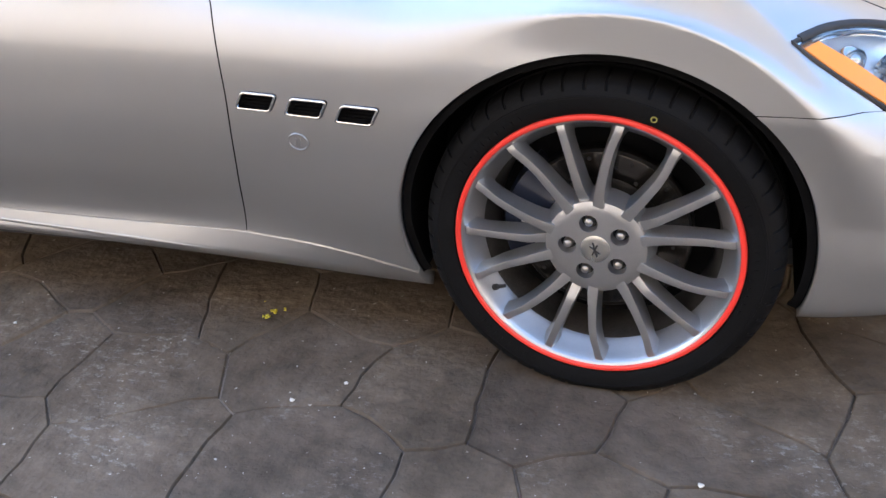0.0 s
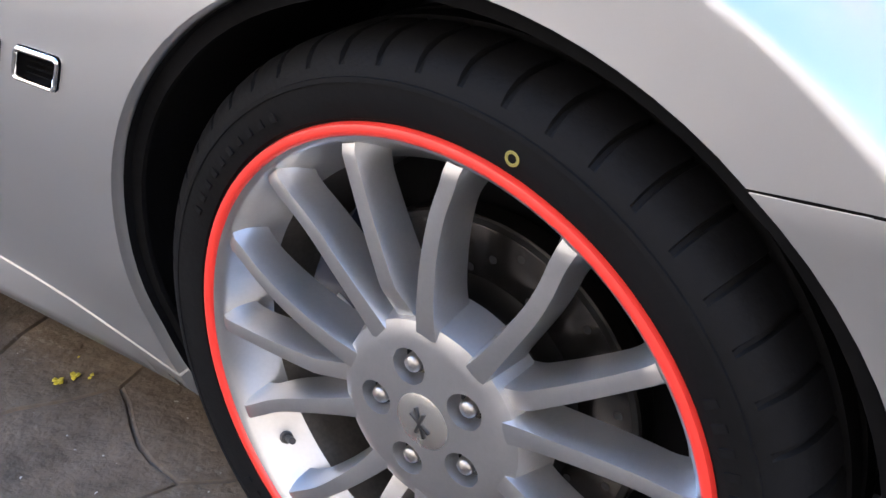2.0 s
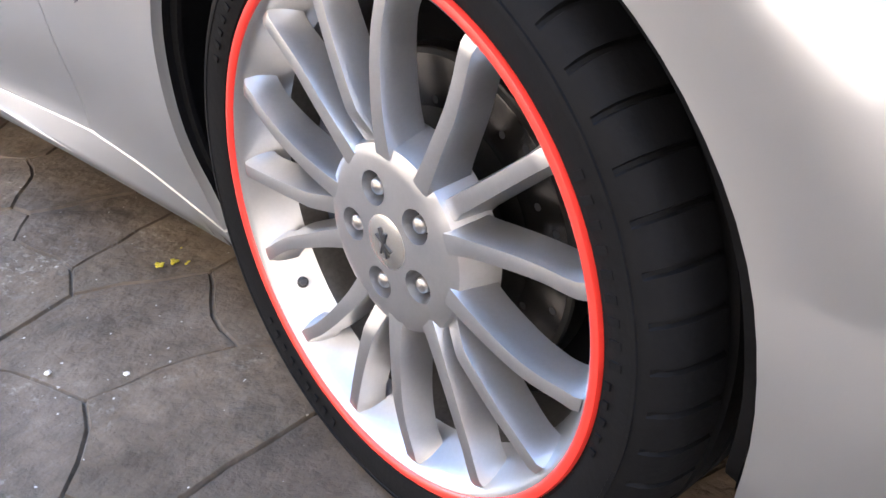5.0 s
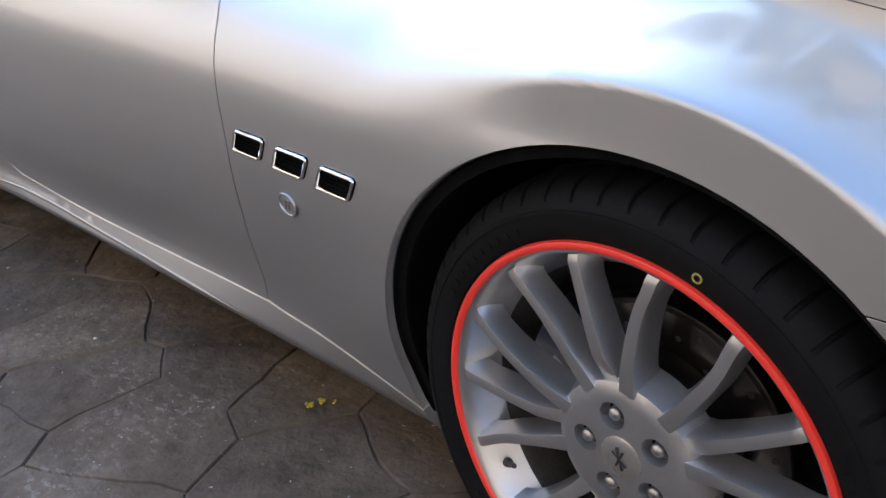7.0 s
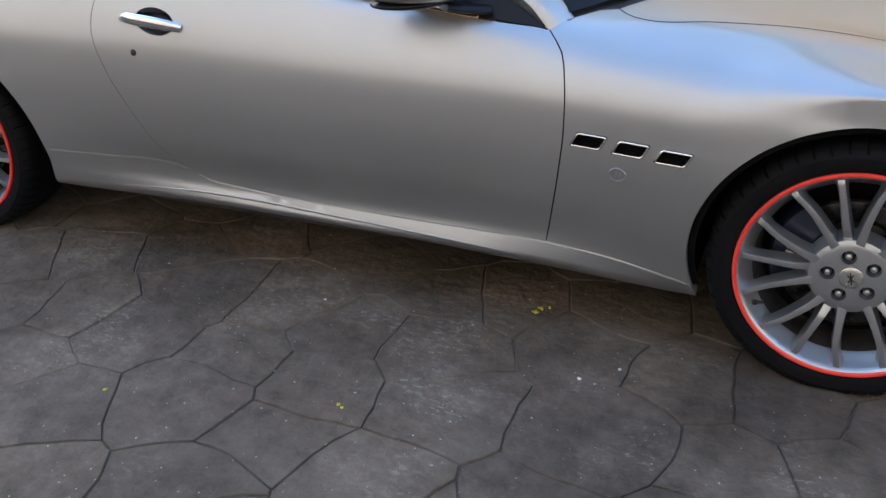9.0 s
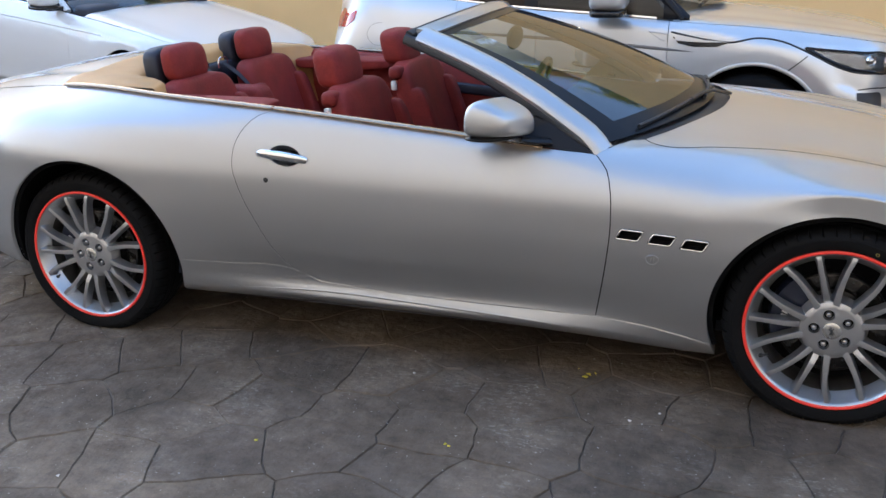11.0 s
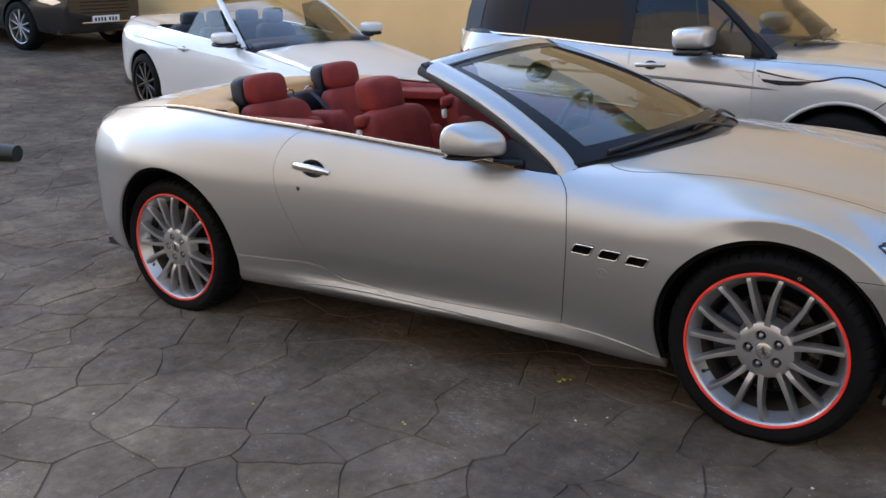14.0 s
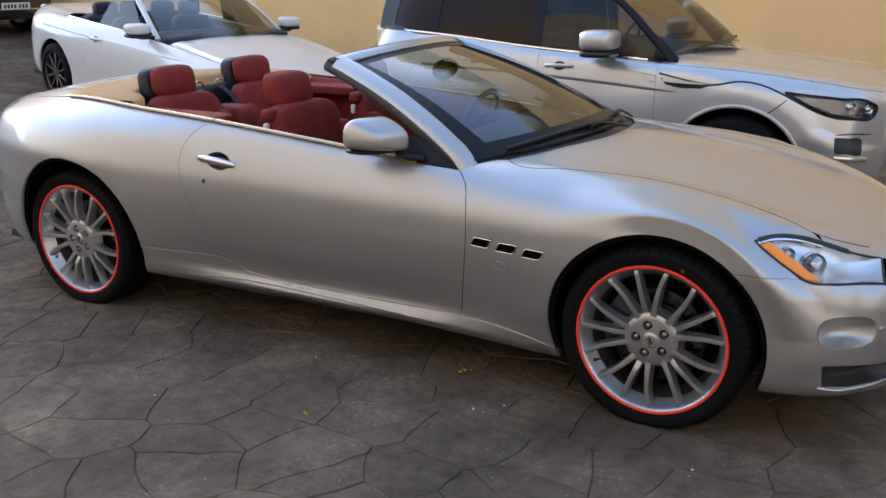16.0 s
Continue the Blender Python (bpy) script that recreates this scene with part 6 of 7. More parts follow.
sw.matrix_local = pose(-1.12, 0.38, 1.08, 0, 0, 90) @ pose(0, 0, 0, 22, 0, 0)
for k in range(2):
    ln = [Vector((-0.36 + 0.03 * k, -0.55 + 0.62 * k, 1.115)), Vector((-0.33 + 0.02 * k, -0.25 + 0.62 * k, 1.135)), Vector((-0.33, 0.02 + 0.55 * k, 1.14))]
    part("wiper", sweep(ln, ring_section(0.012, 0.012, 6)), BLACK, suv)
suv.matrix_world = pose(-0.33, 3.0, 0.0)

# white open car farther back; x from its front axle
ME = [
    [(0.84, 0.42, 0.22), (0.65, 0.72, 0.20), (0.4, 0.82, 0.19), (0, 0.84, 0.19), (-1.4, 0.83, 0.19), (-2.76, 0.84, 0.21), (-3.35, 0.78, 0.26), (-3.78, 0.50, 0.33)],
    [(0.84, 0.46, 0.26), (0.65, 0.76, 0.24), (0.4, 0.86, 0.23), (0, 0.88, 0.23), (-1.4, 0.86, 0.23), (-2.76, 0.88, 0.26), (-3.35, 0.82, 0.31), (-3.78, 0.54, 0.38)],
    [(0.84, 0.48, 0.34), (0.65, 0.78, 0.33), (0.4, 0.875, 0.33), (0, 0.89, 0.33), (-1.4, 0.865, 0.32), (-2.76, 0.89, 0.35), (-3.35, 0.84, 0.39), (-3.78, 0.56, 0.44)],
    [(0.84, 0.49, 0.43), (0.65, 0.785, 0.44), (0.4, 0.88, 0.46), (0, 0.895, 0.48), (-1.4, 0.88, 0.46), (-2.76, 0.90, 0.50), (-3.35, 0.85, 0.52), (-3.78, 0.57, 0.55)],
    [(0.84, 0.48, 0.53), (0.65, 0.77, 0.55), (0.4, 0.87, 0.58), (0, 0.89, 0.61), (-1.4, 0.885, 0.61), (-2.76, 0.90, 0.65), (-3.35, 0.85, 0.68), (-3.78, 0.57, 0.70)],
    [(0.84, 0.47, 0.61), (0.65, 0.74, 0.64), (0.4, 0.84, 0.67), (0, 0.87, 0.71), (-1.4, 0.875, 0.74), (-2.76, 0.885, 0.78), (-3.35, 0.83, 0.81), (-3.78, 0.56, 0.82)],
    [(0.84, 0.44, 0.66), (0.65, 0.70, 0.70), (0.4, 0.79, 0.74), (0, 0.83, 0.79), (-1.4, 0.845, 0.85), (-2.76, 0.84, 0.89), (-3.35, 0.78, 0.91), (-3.78, 0.52, 0.91)],
    [(0.84, 0.38, 0.685), (0.65, 0.62, 0.73), (0.4, 0.72, 0.775), (0, 0.76, 0.83), (-0.6, 0.785, 0.885), (-1.4, 0.79, 0.92), (-2.76, 0.76, 0.955), (-3.35, 0.70, 0.965), (-3.78, 0.46, 0.95)],
    [(0.84, 0.25, 0.70), (0.65, 0.42, 0.75), (0.4, 0.5, 0.80), (0, 0.52, 0.86), (-0.6, 0.53, 0.92), (-1.4, 0.53, 0.94), (-2.76, 0.5, 0.97), (-3.35, 0.47, 0.985), (-3.78, 0.3, 0.965)],
    [(0.84, 0.13, 0.705), (0.65, 0.21, 0.76), (0.4, 0.25, 0.815), (0, 0.26, 0.88), (-0.6, 0.265, 0.94), (-1.4, 0.265, 0.945), (-2.76, 0.25, 0.98), (-3.35, 0.235, 0.99), (-3.78, 0.15, 0.97)],
    [(0.84, 0, 0.705), (0.65, 0, 0.765), (0.4, 0, 0.82), (0, 0, 0.885), (-0.6, 0, 0.945), (-1.4, 0, 0.945), (-2.76, 0, 0.98), (-3.35, 0, 0.99), (-3.78, 0, 0.97)],
]
me_skin = Body(ME, LEN, [(0.0, 0.33, 0.37, 0.05, 0.90, 0.06, 0.0), (-2.76, 0.33, 0.37, 0.05, 0.905, 0.06, 0.0)])
wcar = empty("parked_white_convertible", "white open two-door car with its roof down, parked by the wall", "car")
for sign in (-1, 1):
    full_side(me_skin, wcar, sign, WHITE, [(0.0, 0.33, 0.37), (-2.76, 0.33, 0.37)], (-3.77, 0.83), cuts=(-2.05, -0.72))
    handle_bar(wcar, me_skin, -1.86, 0.80, sign, mt=WHITE)
    mirror_thing(wcar, (-0.95, sign * 0.93, 0.985), sign, WHITE, k=0.92)
    simple_wheel(wcar, (0.0, sign * 0.80, 0.325), 0.325, 0.235, 0.22, 10, sign, DARK_RIM)
    simple_wheel(wcar, (-2.76, sign * 0.80, 0.325), 0.325, 0.235, 0.22, 10, sign, DARK_RIM)
    ln = [tuple(me_skin.point(x, 0.80 + 0.02 * (x + 1.4) * -1, sign, -0.003)) for x in np.linspace(-3.0, -0.3, 24)]
    part("shoulder_crease", sweep([Vector(p) for p in ln], ring_section(0.006, 0.010, 6)), WHITE, wcar)
    tl = me_skin.side([(-3.45, 0.86), (-3.68, 0.86), (-3.75, 0.78), (-3.72, 0.70), (-3.55, 0.74)])
    me_skin.panel("tail_lamp", tl, RED_LENS, wcar, sign, gap=0, step=0.05, depth=0.01, off=0.005, label="red tail lamp")
    hl = me_skin.side([(0.35, 0.70), (0.55, 0.68), (0.70, 0.65), (0.74, 0.58), (0.66, 0.55), (0.52, 0.57), (0.40, 0.63)])
    me_skin.panel("headlamp", hl, CHROME, wcar, sign, gap=0, step=0.05, depth=0.01, off=0.004, label="clear headlamp")
    ln = [Vector((x, sign * (float(me_skin.wz(x, me_skin.s[7])[0]) - 0.005), float(me_skin.wz(x, me_skin.s[7])[1]) + 0.004)) for x in np.linspace(-2.6, -0.85, 24)]
    part("belt_trim", sweep(ln, ring_section(0.009, 0.010, 6)), CHROME, wcar)
    # raised door glass
    v = [(-1.06, sign * 0.775, 0.905), (-1.95, sign * 0.775, 0.935), (-1.86, sign * 0.655, 1.20), (-1.50, sign * 0.645, 1.27)]
    part("door_glass", (v, [], [(0, 1, 2, 3) if sign > 0 else (3, 2, 1, 0)]), SIDE_GLASS, wcar, "raised door window")
    ln = [Vector((-0.86, sign * 0.755, 0.905)), Vector((-1.2, sign * 0.69, 1.125)), Vector((-1.55, sign * 0.60, 1.32))]
    part("screen_pillar", sweep([Vector(p) for p in smooth_line([tuple(q) for q in ln], 0.08)], ring_section(0.03, 0.022, 8)), WHITE, wcar)
top_sheet(me_skin, wcar, "bonnet", -0.62, 0.82, WHITE)
top_sheet(me_skin, wcar, "boot_lid", -3.76, -2.65, WHITE)
raked_screen(wcar, -0.80, -1.55, 0.74, 0.58, 0.905, 1.31, 0.26, 0.12, GLOSSY_SCREEN, "raked windscreen")
ln = [Vector((-1.56 + 0.12 * (1 - t * t), 0.60 * t, 1.325 + 0.03 * (1 - t * t))) for t in np.linspace(-1, 1, 14)]
part("screen_header", sweep(ln, ring_section(0.045, 0.025, 8)), BLACK, wcar, "black header rail")
bm = bmesh.new()
box(bm, -2.65, -0.70, 0.25, -0.70, 0.70, 0.32)
part("cabin_floor", bm, LEATHER_DARK, wcar, smooth=False)
pad("dashboard", -1.10, -0.72, 0.75, -0.62, 0.72, 0.97, LEATHER_DARK, wcar, e=0.3)
for y in (-0.36, 0.36):
    pad("front_seat_back", -1.98, y - 0.24, 0.5, -1.80, y + 0.24, 1.0, LEATHER_DARK, wcar, lean=0.1, e=0.4)
    pad("front_headrest", -2.08, y - 0.12, 0.99, -1.95, y + 0.12, 1.16, LEATHER_DARK, wcar, e=0.5)
    pad("rear_headrest", -2.62, y - 0.14, 0.95, -2.50, y + 0.14, 1.10, LEATHER_DARK, wcar, e=0.5)
pad("rear_bench", -2.68, -0.64, 0.5, -2.48, 0.64, 0.98, LEATHER_DARK, wcar, e=0.3)
bm = bmesh.new()
box(bm, 0.78, -0.45, 0.25, 0.84, 0.45, 0.69, 0.03, 2)
part("nose", bm, WHITE, wcar)
bm = bmesh.new()
box(bm, -3.80, -0.52, 0.36, -3.74, 0.52, 0.96, 0.03, 2)
part("tail_panel", bm, WHITE, wcar)
bm = bmesh.new()
box(bm, -3.6, -0.74, 0.19, 0.7, 0.74, 0.24)
part("under_tray", bm, BLACK, wcar, smooth=False)
z_f, z_r = float(rise(-5.13)), float(rise(-7.9))
wcar.matrix_world = pose(-5.055, 3.40, z_f, 0, 0, -13.6) @ pose(0, 0, 0, 0, math.degrees(math.atan2(z_r - z_f, 2.76)), 0)

# black car at the top of the yard, of which only the front is seen
bcar = empty("parked_black_suv", "black sport utility car at the top of the yard", "car")
BK = [[(x, w * a, z + b) for x, w, z in ((0.85, 0.70, 0.0), (0.6, 0.88, 0.0), (0, 0.95, 0.0), (-1.4, 0.95, 0.0), (-2.9, 0.95, 0.0), (-3.7, 0.80, 0.0))] for a, b in ((0.93, 0.30), (0.97, 0.36), (0.99, 0.46), (1.0, 0.60), (1.0, 0.76), (0.985, 0.90), (0.95, 1.0), (0.88, 1.06), (0.6, 1.09), (0.3, 1.10), (0.0, 1.10))]
bk_skin = Body(BK, LEN)
for sign in (-1, 1):
    full_side(bk_skin, bcar, sign, BLACK_PAINT, [(0.0, 0.38, 0.42), (-2.85, 0.38, 0.42)], (-3.69, 0.84), cuts=(-2.2, -0.7))
    simple_wheel(bcar, (0.0, sign * 0.85, 0.38), 0.38, 0.27, 0.24, 10, sign, RIM)
    simple_wheel(bcar, (-2.85, sign * 0.85, 0.38), 0.38, 0.27, 0.24, 10, sign, RIM)
    rows = [(-0.45, 0.83, 1.06, 0.80, 1.08), (-1.15, 0.84, 1.07, 0.68, 1.62), (-2.3, 0.84, 1.08, 0.66, 1.68), (-3.5, 0.72, 1.08, 0.60, 1.55)]
    greenhouse(bcar, rows, [(-1.5, -0.7), (-2.4, -1.6), (-3.3, -2.5)], SATIN_BLACK, DARK_GLASS, sign)
    hl = bk_skin.side([(0.45, 0.88), (0.70, 0.86), (0.80, 0.80), (0.70, 0.75), (0.5, 0.80)])
    bk_skin.panel("headlamp", hl, CHROME, bcar, sign, gap=0, step=0.05, depth=0.01, off=0.004)
    pad("fog_lamp", 0.80, sign * 0.62 - 0.05, 0.45, 0.86, sign * 0.62 + 0.05, 0.51, CHROME, bcar, e=0.6)
top_sheet(bk_skin, bcar, "bonnet", -0.5, 0.83, BLACK_PAINT)
top_sheet(bk_skin, bcar, "roof_shelf", -3.6, -0.5, BLACK_PAINT)
raked_screen(bcar, -0.55, -1.25, 0.80, 0.66, 1.08, 1.63, 0.3, 0.15, DARK_GLASS, "dark windscreen")
bm = bmesh.new()
box(bm, -3.4, -0.66, 1.60, -1.2, 0.66, 1.70, 0.04, 3)
part("roof", bm, BLACK_PAINT, bcar)
bm = bmesh.new()
box(bm, 0.80, -0.70, 0.34, 0.88, 0.70, 1.02, 0.04, 3)
part("front_bumper", bm, BLACK_PAINT, bcar)
bm = bmesh.new()
box(bm, 0.875, -0.45, 0.46, 0.90, 0.62, 0.49, 0.008, 2)
part("bumper_strip", bm, CHROME, bcar, "chrome strip across the bumper")
for k in range(5):
    bm = bmesh.new()
    box(bm, 0.875, -0.46, 0.62 + 0.055 * k, 0.892, 0.46, 0.64 + 0.055 * k, 0.005, 1)
    part("grille_bar", bm, CHROME if k == 4 else GLOSS_BLACK, bcar)
bm = bmesh.new()
box(bm, 0.893, -0.26, 0.47, 0.90, 0.26, 0.58, 0.003, 1)
plate = part("number_plate", bm, MARK_WHITE, bcar, "white number plate with dark bars")
for k in range(7):
    bm = bmesh.new()
    y = -0.20 + 0.06 * k + (0.03 if k > 3 else 0)
    box(bm, 0.899, y - 0.018, 0.495, 0.9025, y + 0.018, 0.555, 0.0, 1)
    part("plate_bar", bm, BLACK, plate, smooth=False)
bm = bmesh.new()
box(bm, -3.5, -0.78, 0.30, 0.75, 0.78, 0.36)
part("under_tray", bm, BLACK, bcar, smooth=False)
zb1, zb2 = float(rise(-13.0)), float(rise(-15.9))
bcar.matrix_world = pose(-13.1, 6.05, zb1, 0, math.degrees(math.atan2(zb2 - zb1, 2.85)), 0)

# dark tube lying on the paving
bm = bmesh.new()
bmesh.ops.create_cone(bm, cap_ends=True, segments=24, radius1=0.075, radius2=0.075, depth=1.6)
tube = part("lying_tube", bm, vary(mat("dark_green_pvc", (0.02, 0.028, 0.024), 0.45), 5, 0.3), None)
tagged(tube, "dark green tube lying on the paving", "tube")
tube.matrix_world = Matrix.Translation((-7.64, 0.56, float(rise(-7.64)) + 0.076)) @ pose(0, 0, 0, 0, 0, 20.6) @ pose(0, 0, 0, 0, 90 + 5.3, 0)


# ---------------------------------------------------------------- walls that close the yard
def wall(name, x0, y0, x1, y1, h, label, material=WALL):
    bm = bmesh.new()
    box(bm, x0, y0, -0.3, x1, y1, h)
    ob = part(name, bm, material, smooth=False)
    tagged(ob, label, "wall", kind="structure")
    return ob


bm = bmesh.new()
gable = [(-30.0, -0.3), (16.0, -0.3), (16.0, 9.2), (0.2, 9.2), (-4.6, 5.0), (-30.0, 5.0)]
near = [bm.verts.new((x, 7.4, z)) for x, z in gable]
far = [bm.verts.new((x, 7.7, z)) for x, z in gable]
bm.faces.new(near)
bm.faces.new(far[::-1])
for i in range(6):
    bm.faces.new((near[i], far[i], far[(i + 1) % 6], near[(i + 1) % 6]))
tagged(part("wall_north", bm, WALL, smooth=False), "plain ochre rendered house wall with a sloping gable edge", "wall", kind="structure")
# east and west walls stand out of view, added to shape the light
wall("wall_east", 16.0, -22.0, 16.3, 7.7, 8.5, "unseen pale wall added to bounce sunlight into the yard", PALE)
wall("wall_west", -30.3, -14.0, -30.0, 7.7, 5.0, "unseen pale wall added at the far end of the yard", PALE)
wall("wall_south", -30.0, -8.3, 16.0, -8.0, 10.0, "pale rendered building along the yard", SOUTH)



def tree(x, y, height, spread, seed):
    """A garden tree behind the wall: tapered trunk, forking limbs and a ragged crown of single leaves."""
    rnd = np.random.default_rng(seed)
    t = empty("tree", "leafy yellow-green tree standing behind the yard wall", "tree", Matrix.Translation((x, y, 0)), group="trees behind the wall")
    wood, tips = [[], [], []], []

    def limb(p, q, r0, r1):
        bend = [p, p.lerp(q, 0.5) + Vector(rnd.normal(0, 0.06, 3)), q]
        v, _, f = sweep([Vector(c) for c in smooth_line([tuple(b) for b in bend], 0.15)], ring_section(r0, r0, 7), up=(0.3, 1, 0.1), scales=None)
        n = len(v) // 7
        for i in range(n):
            c = sum((Vector(v[7 * i + k]) for k in range(7)), Vector()) / 7
            s = 1 + (r1 / r0 - 1) * i / max(1, n - 1)
            for k in range(7):
                v[7 * i + k] = tuple(c + (Vector(v[7 * i + k]) - c) * s)
        b = len(wood[0])
        wood[0].extend(v)
        wood[2].extend(tuple(q_ + b for q_ in t_) for t_ in f)

    fork = Vector((0, 0, height * 0.5))
    limb(Vector((0, 0, -0.1)), fork, 0.13, 0.09)
    for k in range(9):
        a = 2 * math.pi * (k + rnd.uniform(-0.3, 0.3)) / 9
        end = fork + Vector((math.cos(a) * spread * rnd.uniform(0.5, 1), math.sin(a) * spread * 0.6 * rnd.uniform(0.4, 1), height * rnd.uniform(0.12, 0.42)))
        limb(fork, end, 0.06, 0.02)
        for _ in range(4):
            e2 = end + Vector(rnd.normal(0, 0.38, 3))
            limb(fork.lerp(end, 0.75), e2, 0.02, 0.006)
            tips.append(e2)
        tips += [end, fork.lerp(end, 0.7)]
    part("trunk", (wood[0], [], wood[2]), BARK, t)
    v, f = [], []
    for p in tips:
        for _ in range(110):
            c = p + Vector(rnd.normal(0, 0.26, 3))
            d, u = Vector(rnd.normal(0, 1, 3)).normalized(), Vector(rnd.normal(0, 1, 3)).normalized()
            s = rnd.uniform(0.05, 0.10)
            side = d.cross(u).normalized() * s * 0.5
            b = len(v)
            v += [tuple(c - d * s), tuple(c + side), tuple(c + d * s), tuple(c - side)]
            f.append((b, b + 1, b + 2, b + 3))
    part("crown", (v, [], f), LEAF, t, smooth=False)


for k, (x, y, hgt, spread) in enumerate(((-8.4, 9.2, 8.2, 1.8), (-6.2, 9.1, 9.0, 1.8), (-4.2, 9.2, 10.6, 1.9), (-2.2, 9.1, 12.4, 1.9), (-0.2, 9.3, 13.8, 1.9), (1.9, 9.2, 14.2, 1.9))):
    tree(x, y, hgt, spread, 40 + k)

# unseen block added high in the north-west to keep the sun off the yard
for x0, x1, h in ((-30.0, -12.0, 11.6),):
    upper = part("wall_north_upper", box(bmesh.new(), x0, 7.4, 5.0, x1, 7.7, h), WALL, smooth=False)
    tagged(upper, "unseen upper wall added to shade the yard from the sun", "wall", kind="structure")

# ---------------------------------------------------------------- ground and paving
gx = np.r_[-1500, -300, np.linspace(-40, 30, 90), 300, 1500]
gy = np.r_[-1500, -300, np.linspace(-30, 30, 40), 300, 1500]
v = [(x, y, float(rise(max(x, -30.0))) - 0.0065) for x in gx for y in gy]
k = len(gy)
ground = part("ground", (v, [], [(i * k + j, i * k + k + j, i * k + k + j + 1, i * k + j + 1) for i in range(len(gx) - 1) for j in range(k - 1)]), JOINT, None, angle=180)
tagged(ground, "dark grout bed under stamped flagstones", "ground", kind="structure")

rng = np.random.default_rng(11)
PX0, PX1, PY0, PY1, STEP = -17.0, 7.0, -7.0, 7.3, 0.31
ni, nj = int((PX1 - PX0) / STEP), int((PY1 - PY0) / STEP)
seeds = np.array([[(PX0 + (i + 0.5 + 0.5 * (j % 2)) * STEP + rng.uniform(-0.14, 0.14), PY0 + (j + 0.5) * STEP * 0.95 + rng.uniform(-0.125, 0.125)) for j in range(nj)] for i in range(ni)])


def clip_cell(poly, a, b):
    """Keeps the side of poly that is nearer to a than to b."""
    m, d = (a + b) / 2, b - a
    s = [(p - m) @ d for p in poly]
    out = []
    for i in range(len(poly)):
        j = (i + 1) % len(poly)
        if s[i] <= 0:
            out.append(poly[i])
        if (s[i] < 0) != (s[j] < 0):
            out.append(poly[i] + (poly[j] - poly[i]) * s[i] / (s[i] - s[j]))
    return out


def stone_mesh(poly, c):
    """A flagstone with a wavy outline, sloping edges and a slightly uneven face."""
    pts = []
    n = len(poly)
    for i in range(n):
        p, q = poly[i], poly[(i + 1) % n]
        L = np.linalg.norm(q - p)
        m = max(1, int(L / 0.055))
        nrm = np.array([q[1] - p[1], p[0] - q[0]]) / (L + 1e-9)
        for k in range(m):
            w = p + (q - p) * k / m
            key = 3.1 * w[0] + 5.7 * w[1]
            bend = 0.015 * math.sin(9.0 * w[0] + 2.0) * math.cos(8.0 * w[1]) + 0.007 * math.sin(23 * w[0] + 17 * w[1]) + 0.003 * math.sin(57 * w[0] - 43 * w[1])
            pts.append(w + np.array([bend, 0.014 * math.sin(8.0 * w[0] - 11.0 * w[1]) + 0.005 * math.sin(31 * w[0] + 27 * w[1])]))
    pts = np.array(pts)
    lo, hi = shrink(pts, 0.0010), shrink(pts, 0.0048)
    if len(lo) != len(hi):
        return None
    m = len(lo)
    tilt = rng.uniform(-0.006, 0.006, 2)
    h = rng.uniform(-0.002, 0.002)

    def z(p, d):
        return h + tilt @ (p - c) - d

    v = [(p[0] - c[0], p[1] - c[1], z(p, 0.007)) for p in lo] + [(p[0] - c[0], p[1] - c[1], z(p, 0.0)) for p in hi]
    f = [(i, (i + 1) % m, m + (i + 1) % m, m + i) for i in range(m)] + [tuple(range(m, 2 * m))]
    return v, f


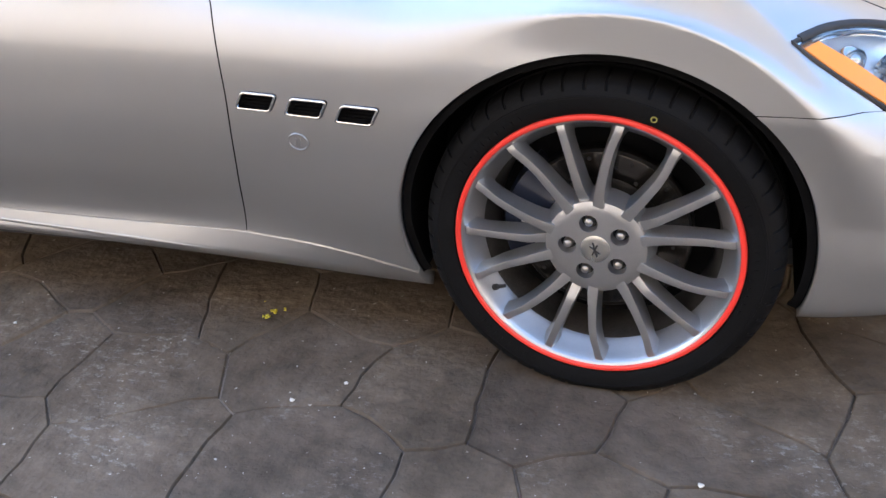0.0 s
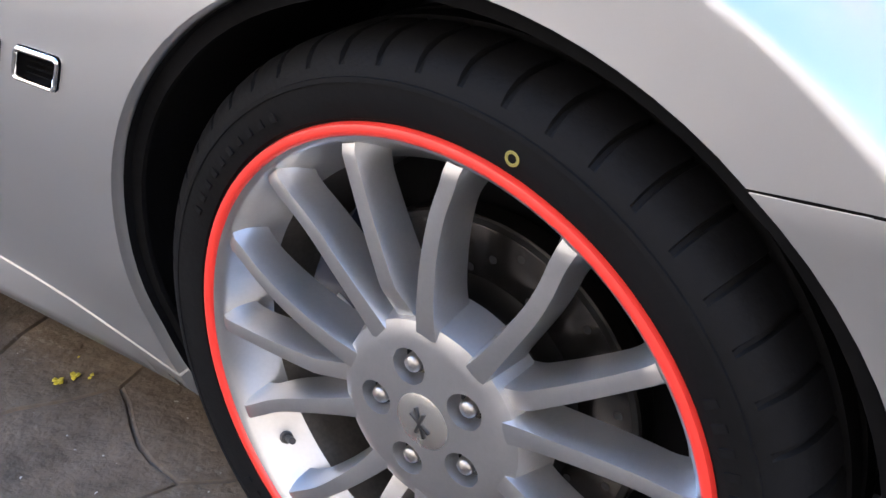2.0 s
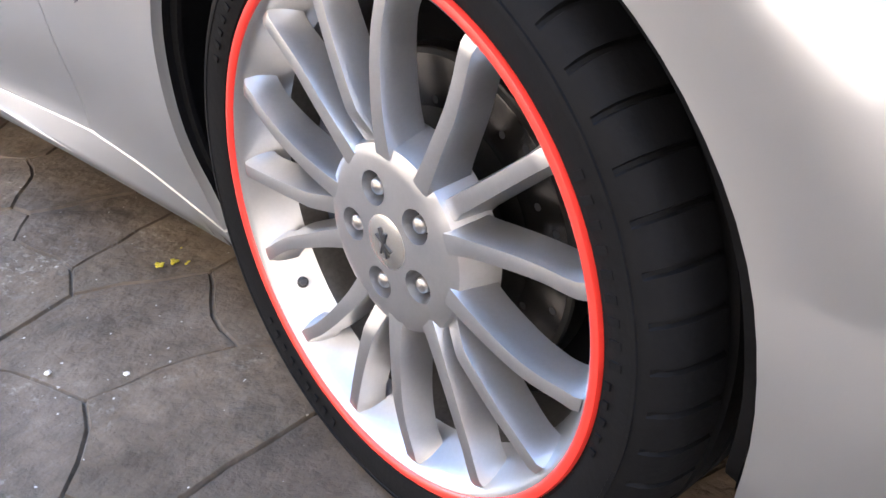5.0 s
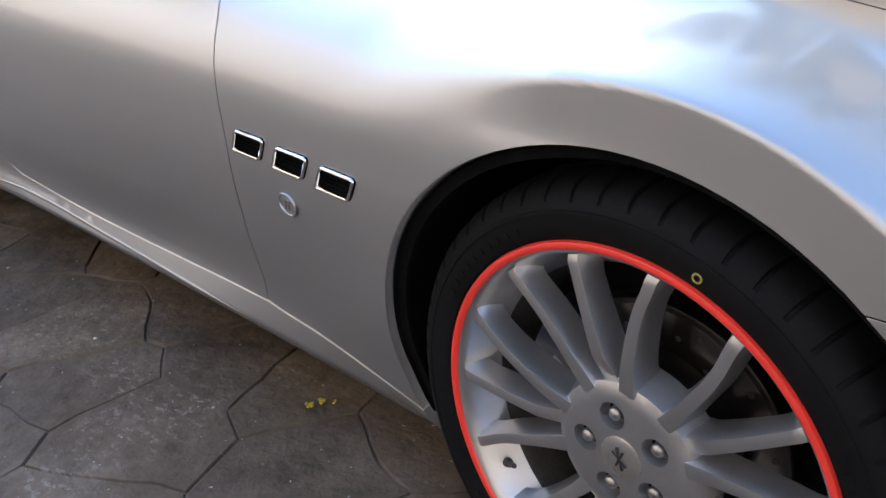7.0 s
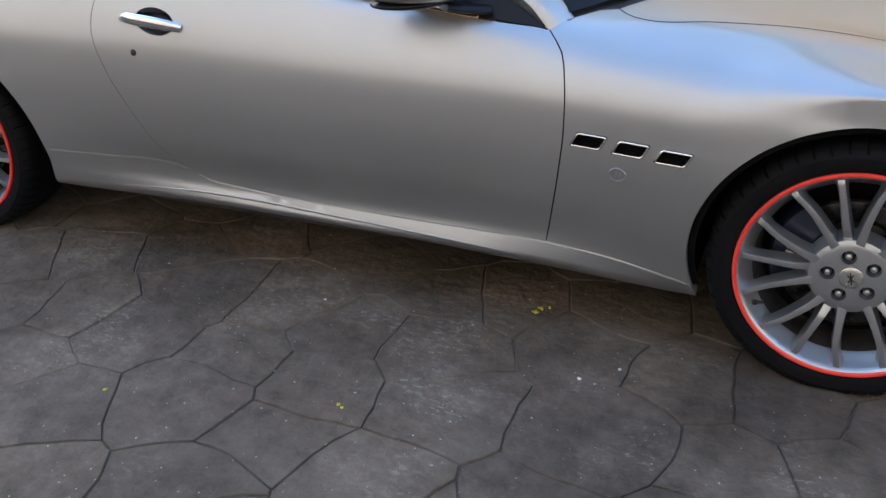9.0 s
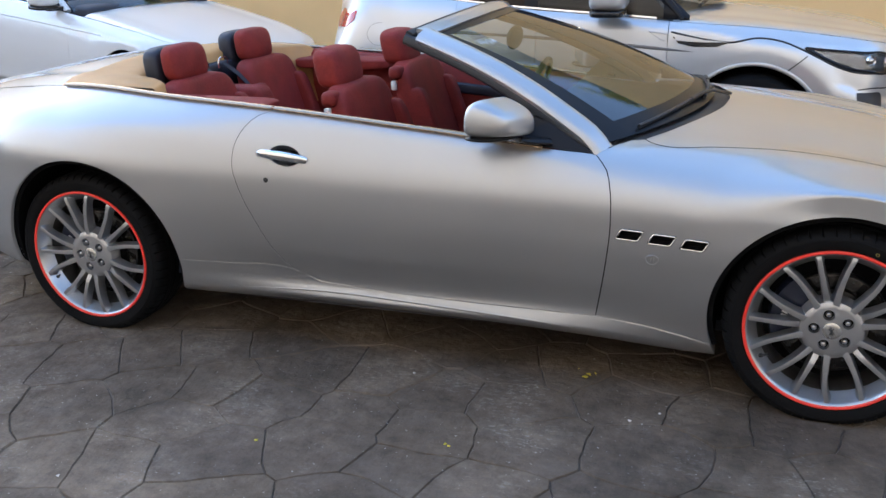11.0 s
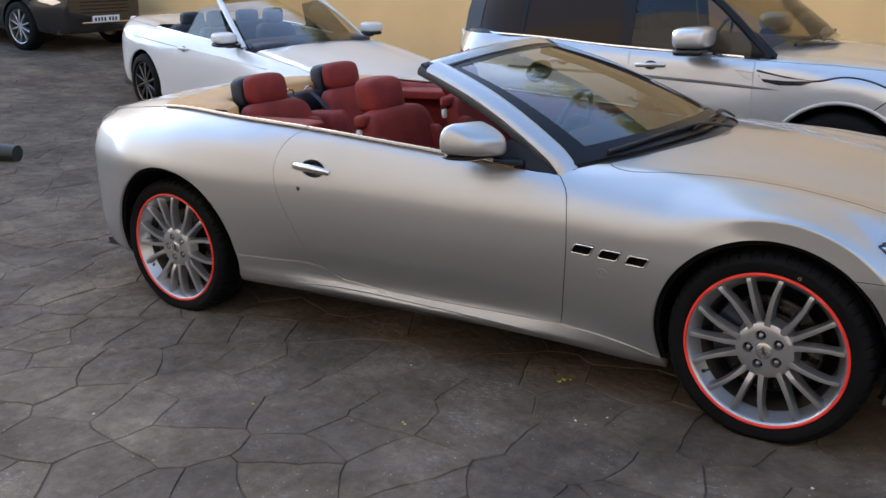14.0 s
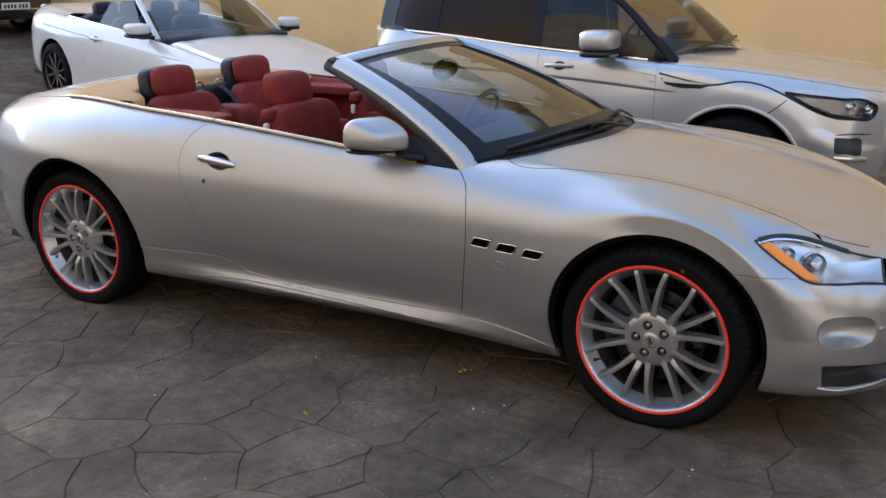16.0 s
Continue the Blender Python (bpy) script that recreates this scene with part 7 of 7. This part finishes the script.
paving = tagged(new("pavement"), "worn grey-brown stamped flagstones with dark joints", "pavement", kind="structure")
rest_v, rest_f = [], []
singles = 0
for i in range(ni):
    for j in range(nj):
        c = seeds[i, j]
        poly = [c + np.array(d) for d in ((-1, -1), (1, -1), (1, 1), (-1, 1))]
        for a in range(max(0, i - 2), min(ni, i + 3)):
            for b in range(max(0, j - 2), min(nj, j + 3)):
                if (a, b) != (i, j):
                    poly = clip_cell(poly, c, seeds[a, b])
        st = stone_mesh(poly, c)
        if st is None:
            continue
        v, f = st
        z0 = float(rise(c[0]))
        slope = (float(rise(c[0] + 0.1)) - float(rise(c[0] - 0.1))) / 0.2
        if -3.6 < c[0] < 1.3 and -3.5 < c[1] < -0.4 and singles < 300:
            singles += 1
            me = bpy.data.meshes.new("flagstone")
            me.from_pydata(v, [], f)
            me.materials.append(STONE)
            ob = new("flagstone", me)
            ob.location = (c[0], c[1], z0)
            ob.parent = paving
        else:
            b0 = len(rest_v)
            rest_v += [(x + c[0], y + c[1], zz + z0 + slope * x) for x, y, zz in v]
            rest_f += [tuple(q + b0 for q in t) for t in f]
rest = part("flagstones", (rest_v, [], rest_f), STONE, paving, smooth=False)
tagged(rest, kind="stuff")

# yellow blossom bits and pale crumbs on the paving
BLOSSOM = vary(mat("yellow_blossom", (0.52, 0.42, 0.03), 0.6), 40, 0.3)
CRUMB = vary(mat("pale_crumb", (0.62, 0.58, 0.52), 0.8), 60, 0.2)


def bit(name, label, category, x, y, size, material, group, lumps, seed):
    """A few crumpled lumps lying together."""
    rnd = np.random.default_rng(seed)
    bm = bmesh.new()
    for _ in range(lumps):
        c = rnd.normal(0, size * 0.9, 2) if lumps > 1 else (0, 0)
        r = bmesh.ops.create_icosphere(bm, subdivisions=1, radius=size)
        for q in r["verts"]:
            q.co *= rnd.uniform(0.6, 1.25)
            q.co.z = max(q.co.z * 0.5, -size * 0.25) + size * 0.25
            q.co.x += c[0]
            q.co.y += c[1]
    ob = part(name, bm, material, None)
    ob.location = (x, y, 0.001)
    tagged(ob, label, category, group)


for k, (x, y, s, n) in enumerate(((-0.823, -0.761, 0.006, 4), (-0.813, -0.737, 0.006, 3), (-0.79, -0.72, 0.004, 2), (-0.86, -0.70, 0.003, 1), (-1.80, -1.53, 0.006, 2), (-1.175, -1.374, 0.006, 2))):
    bit("blossom", "small yellow blossom fallen on the paving", "blossom", x, y, s, BLOSSOM, "blossoms on the paving", n, 70 + k)
for k, (x, y, s) in enumerate(((-1.458, -0.912, 0.006), (-0.527, -0.97, 0.005), (0.235, -1.12, 0.008), (-0.62, -1.05, 0.007), (-2.3, -1.9, 0.006), (-0.2, -1.75, 0.008), (-1.0, -2.1, 0.006))):
    bit("crumb", "pale crumb of mortar lying on the paving", "crumb", x, y, s, CRUMB, "crumbs on the paving", 1, 90 + k)
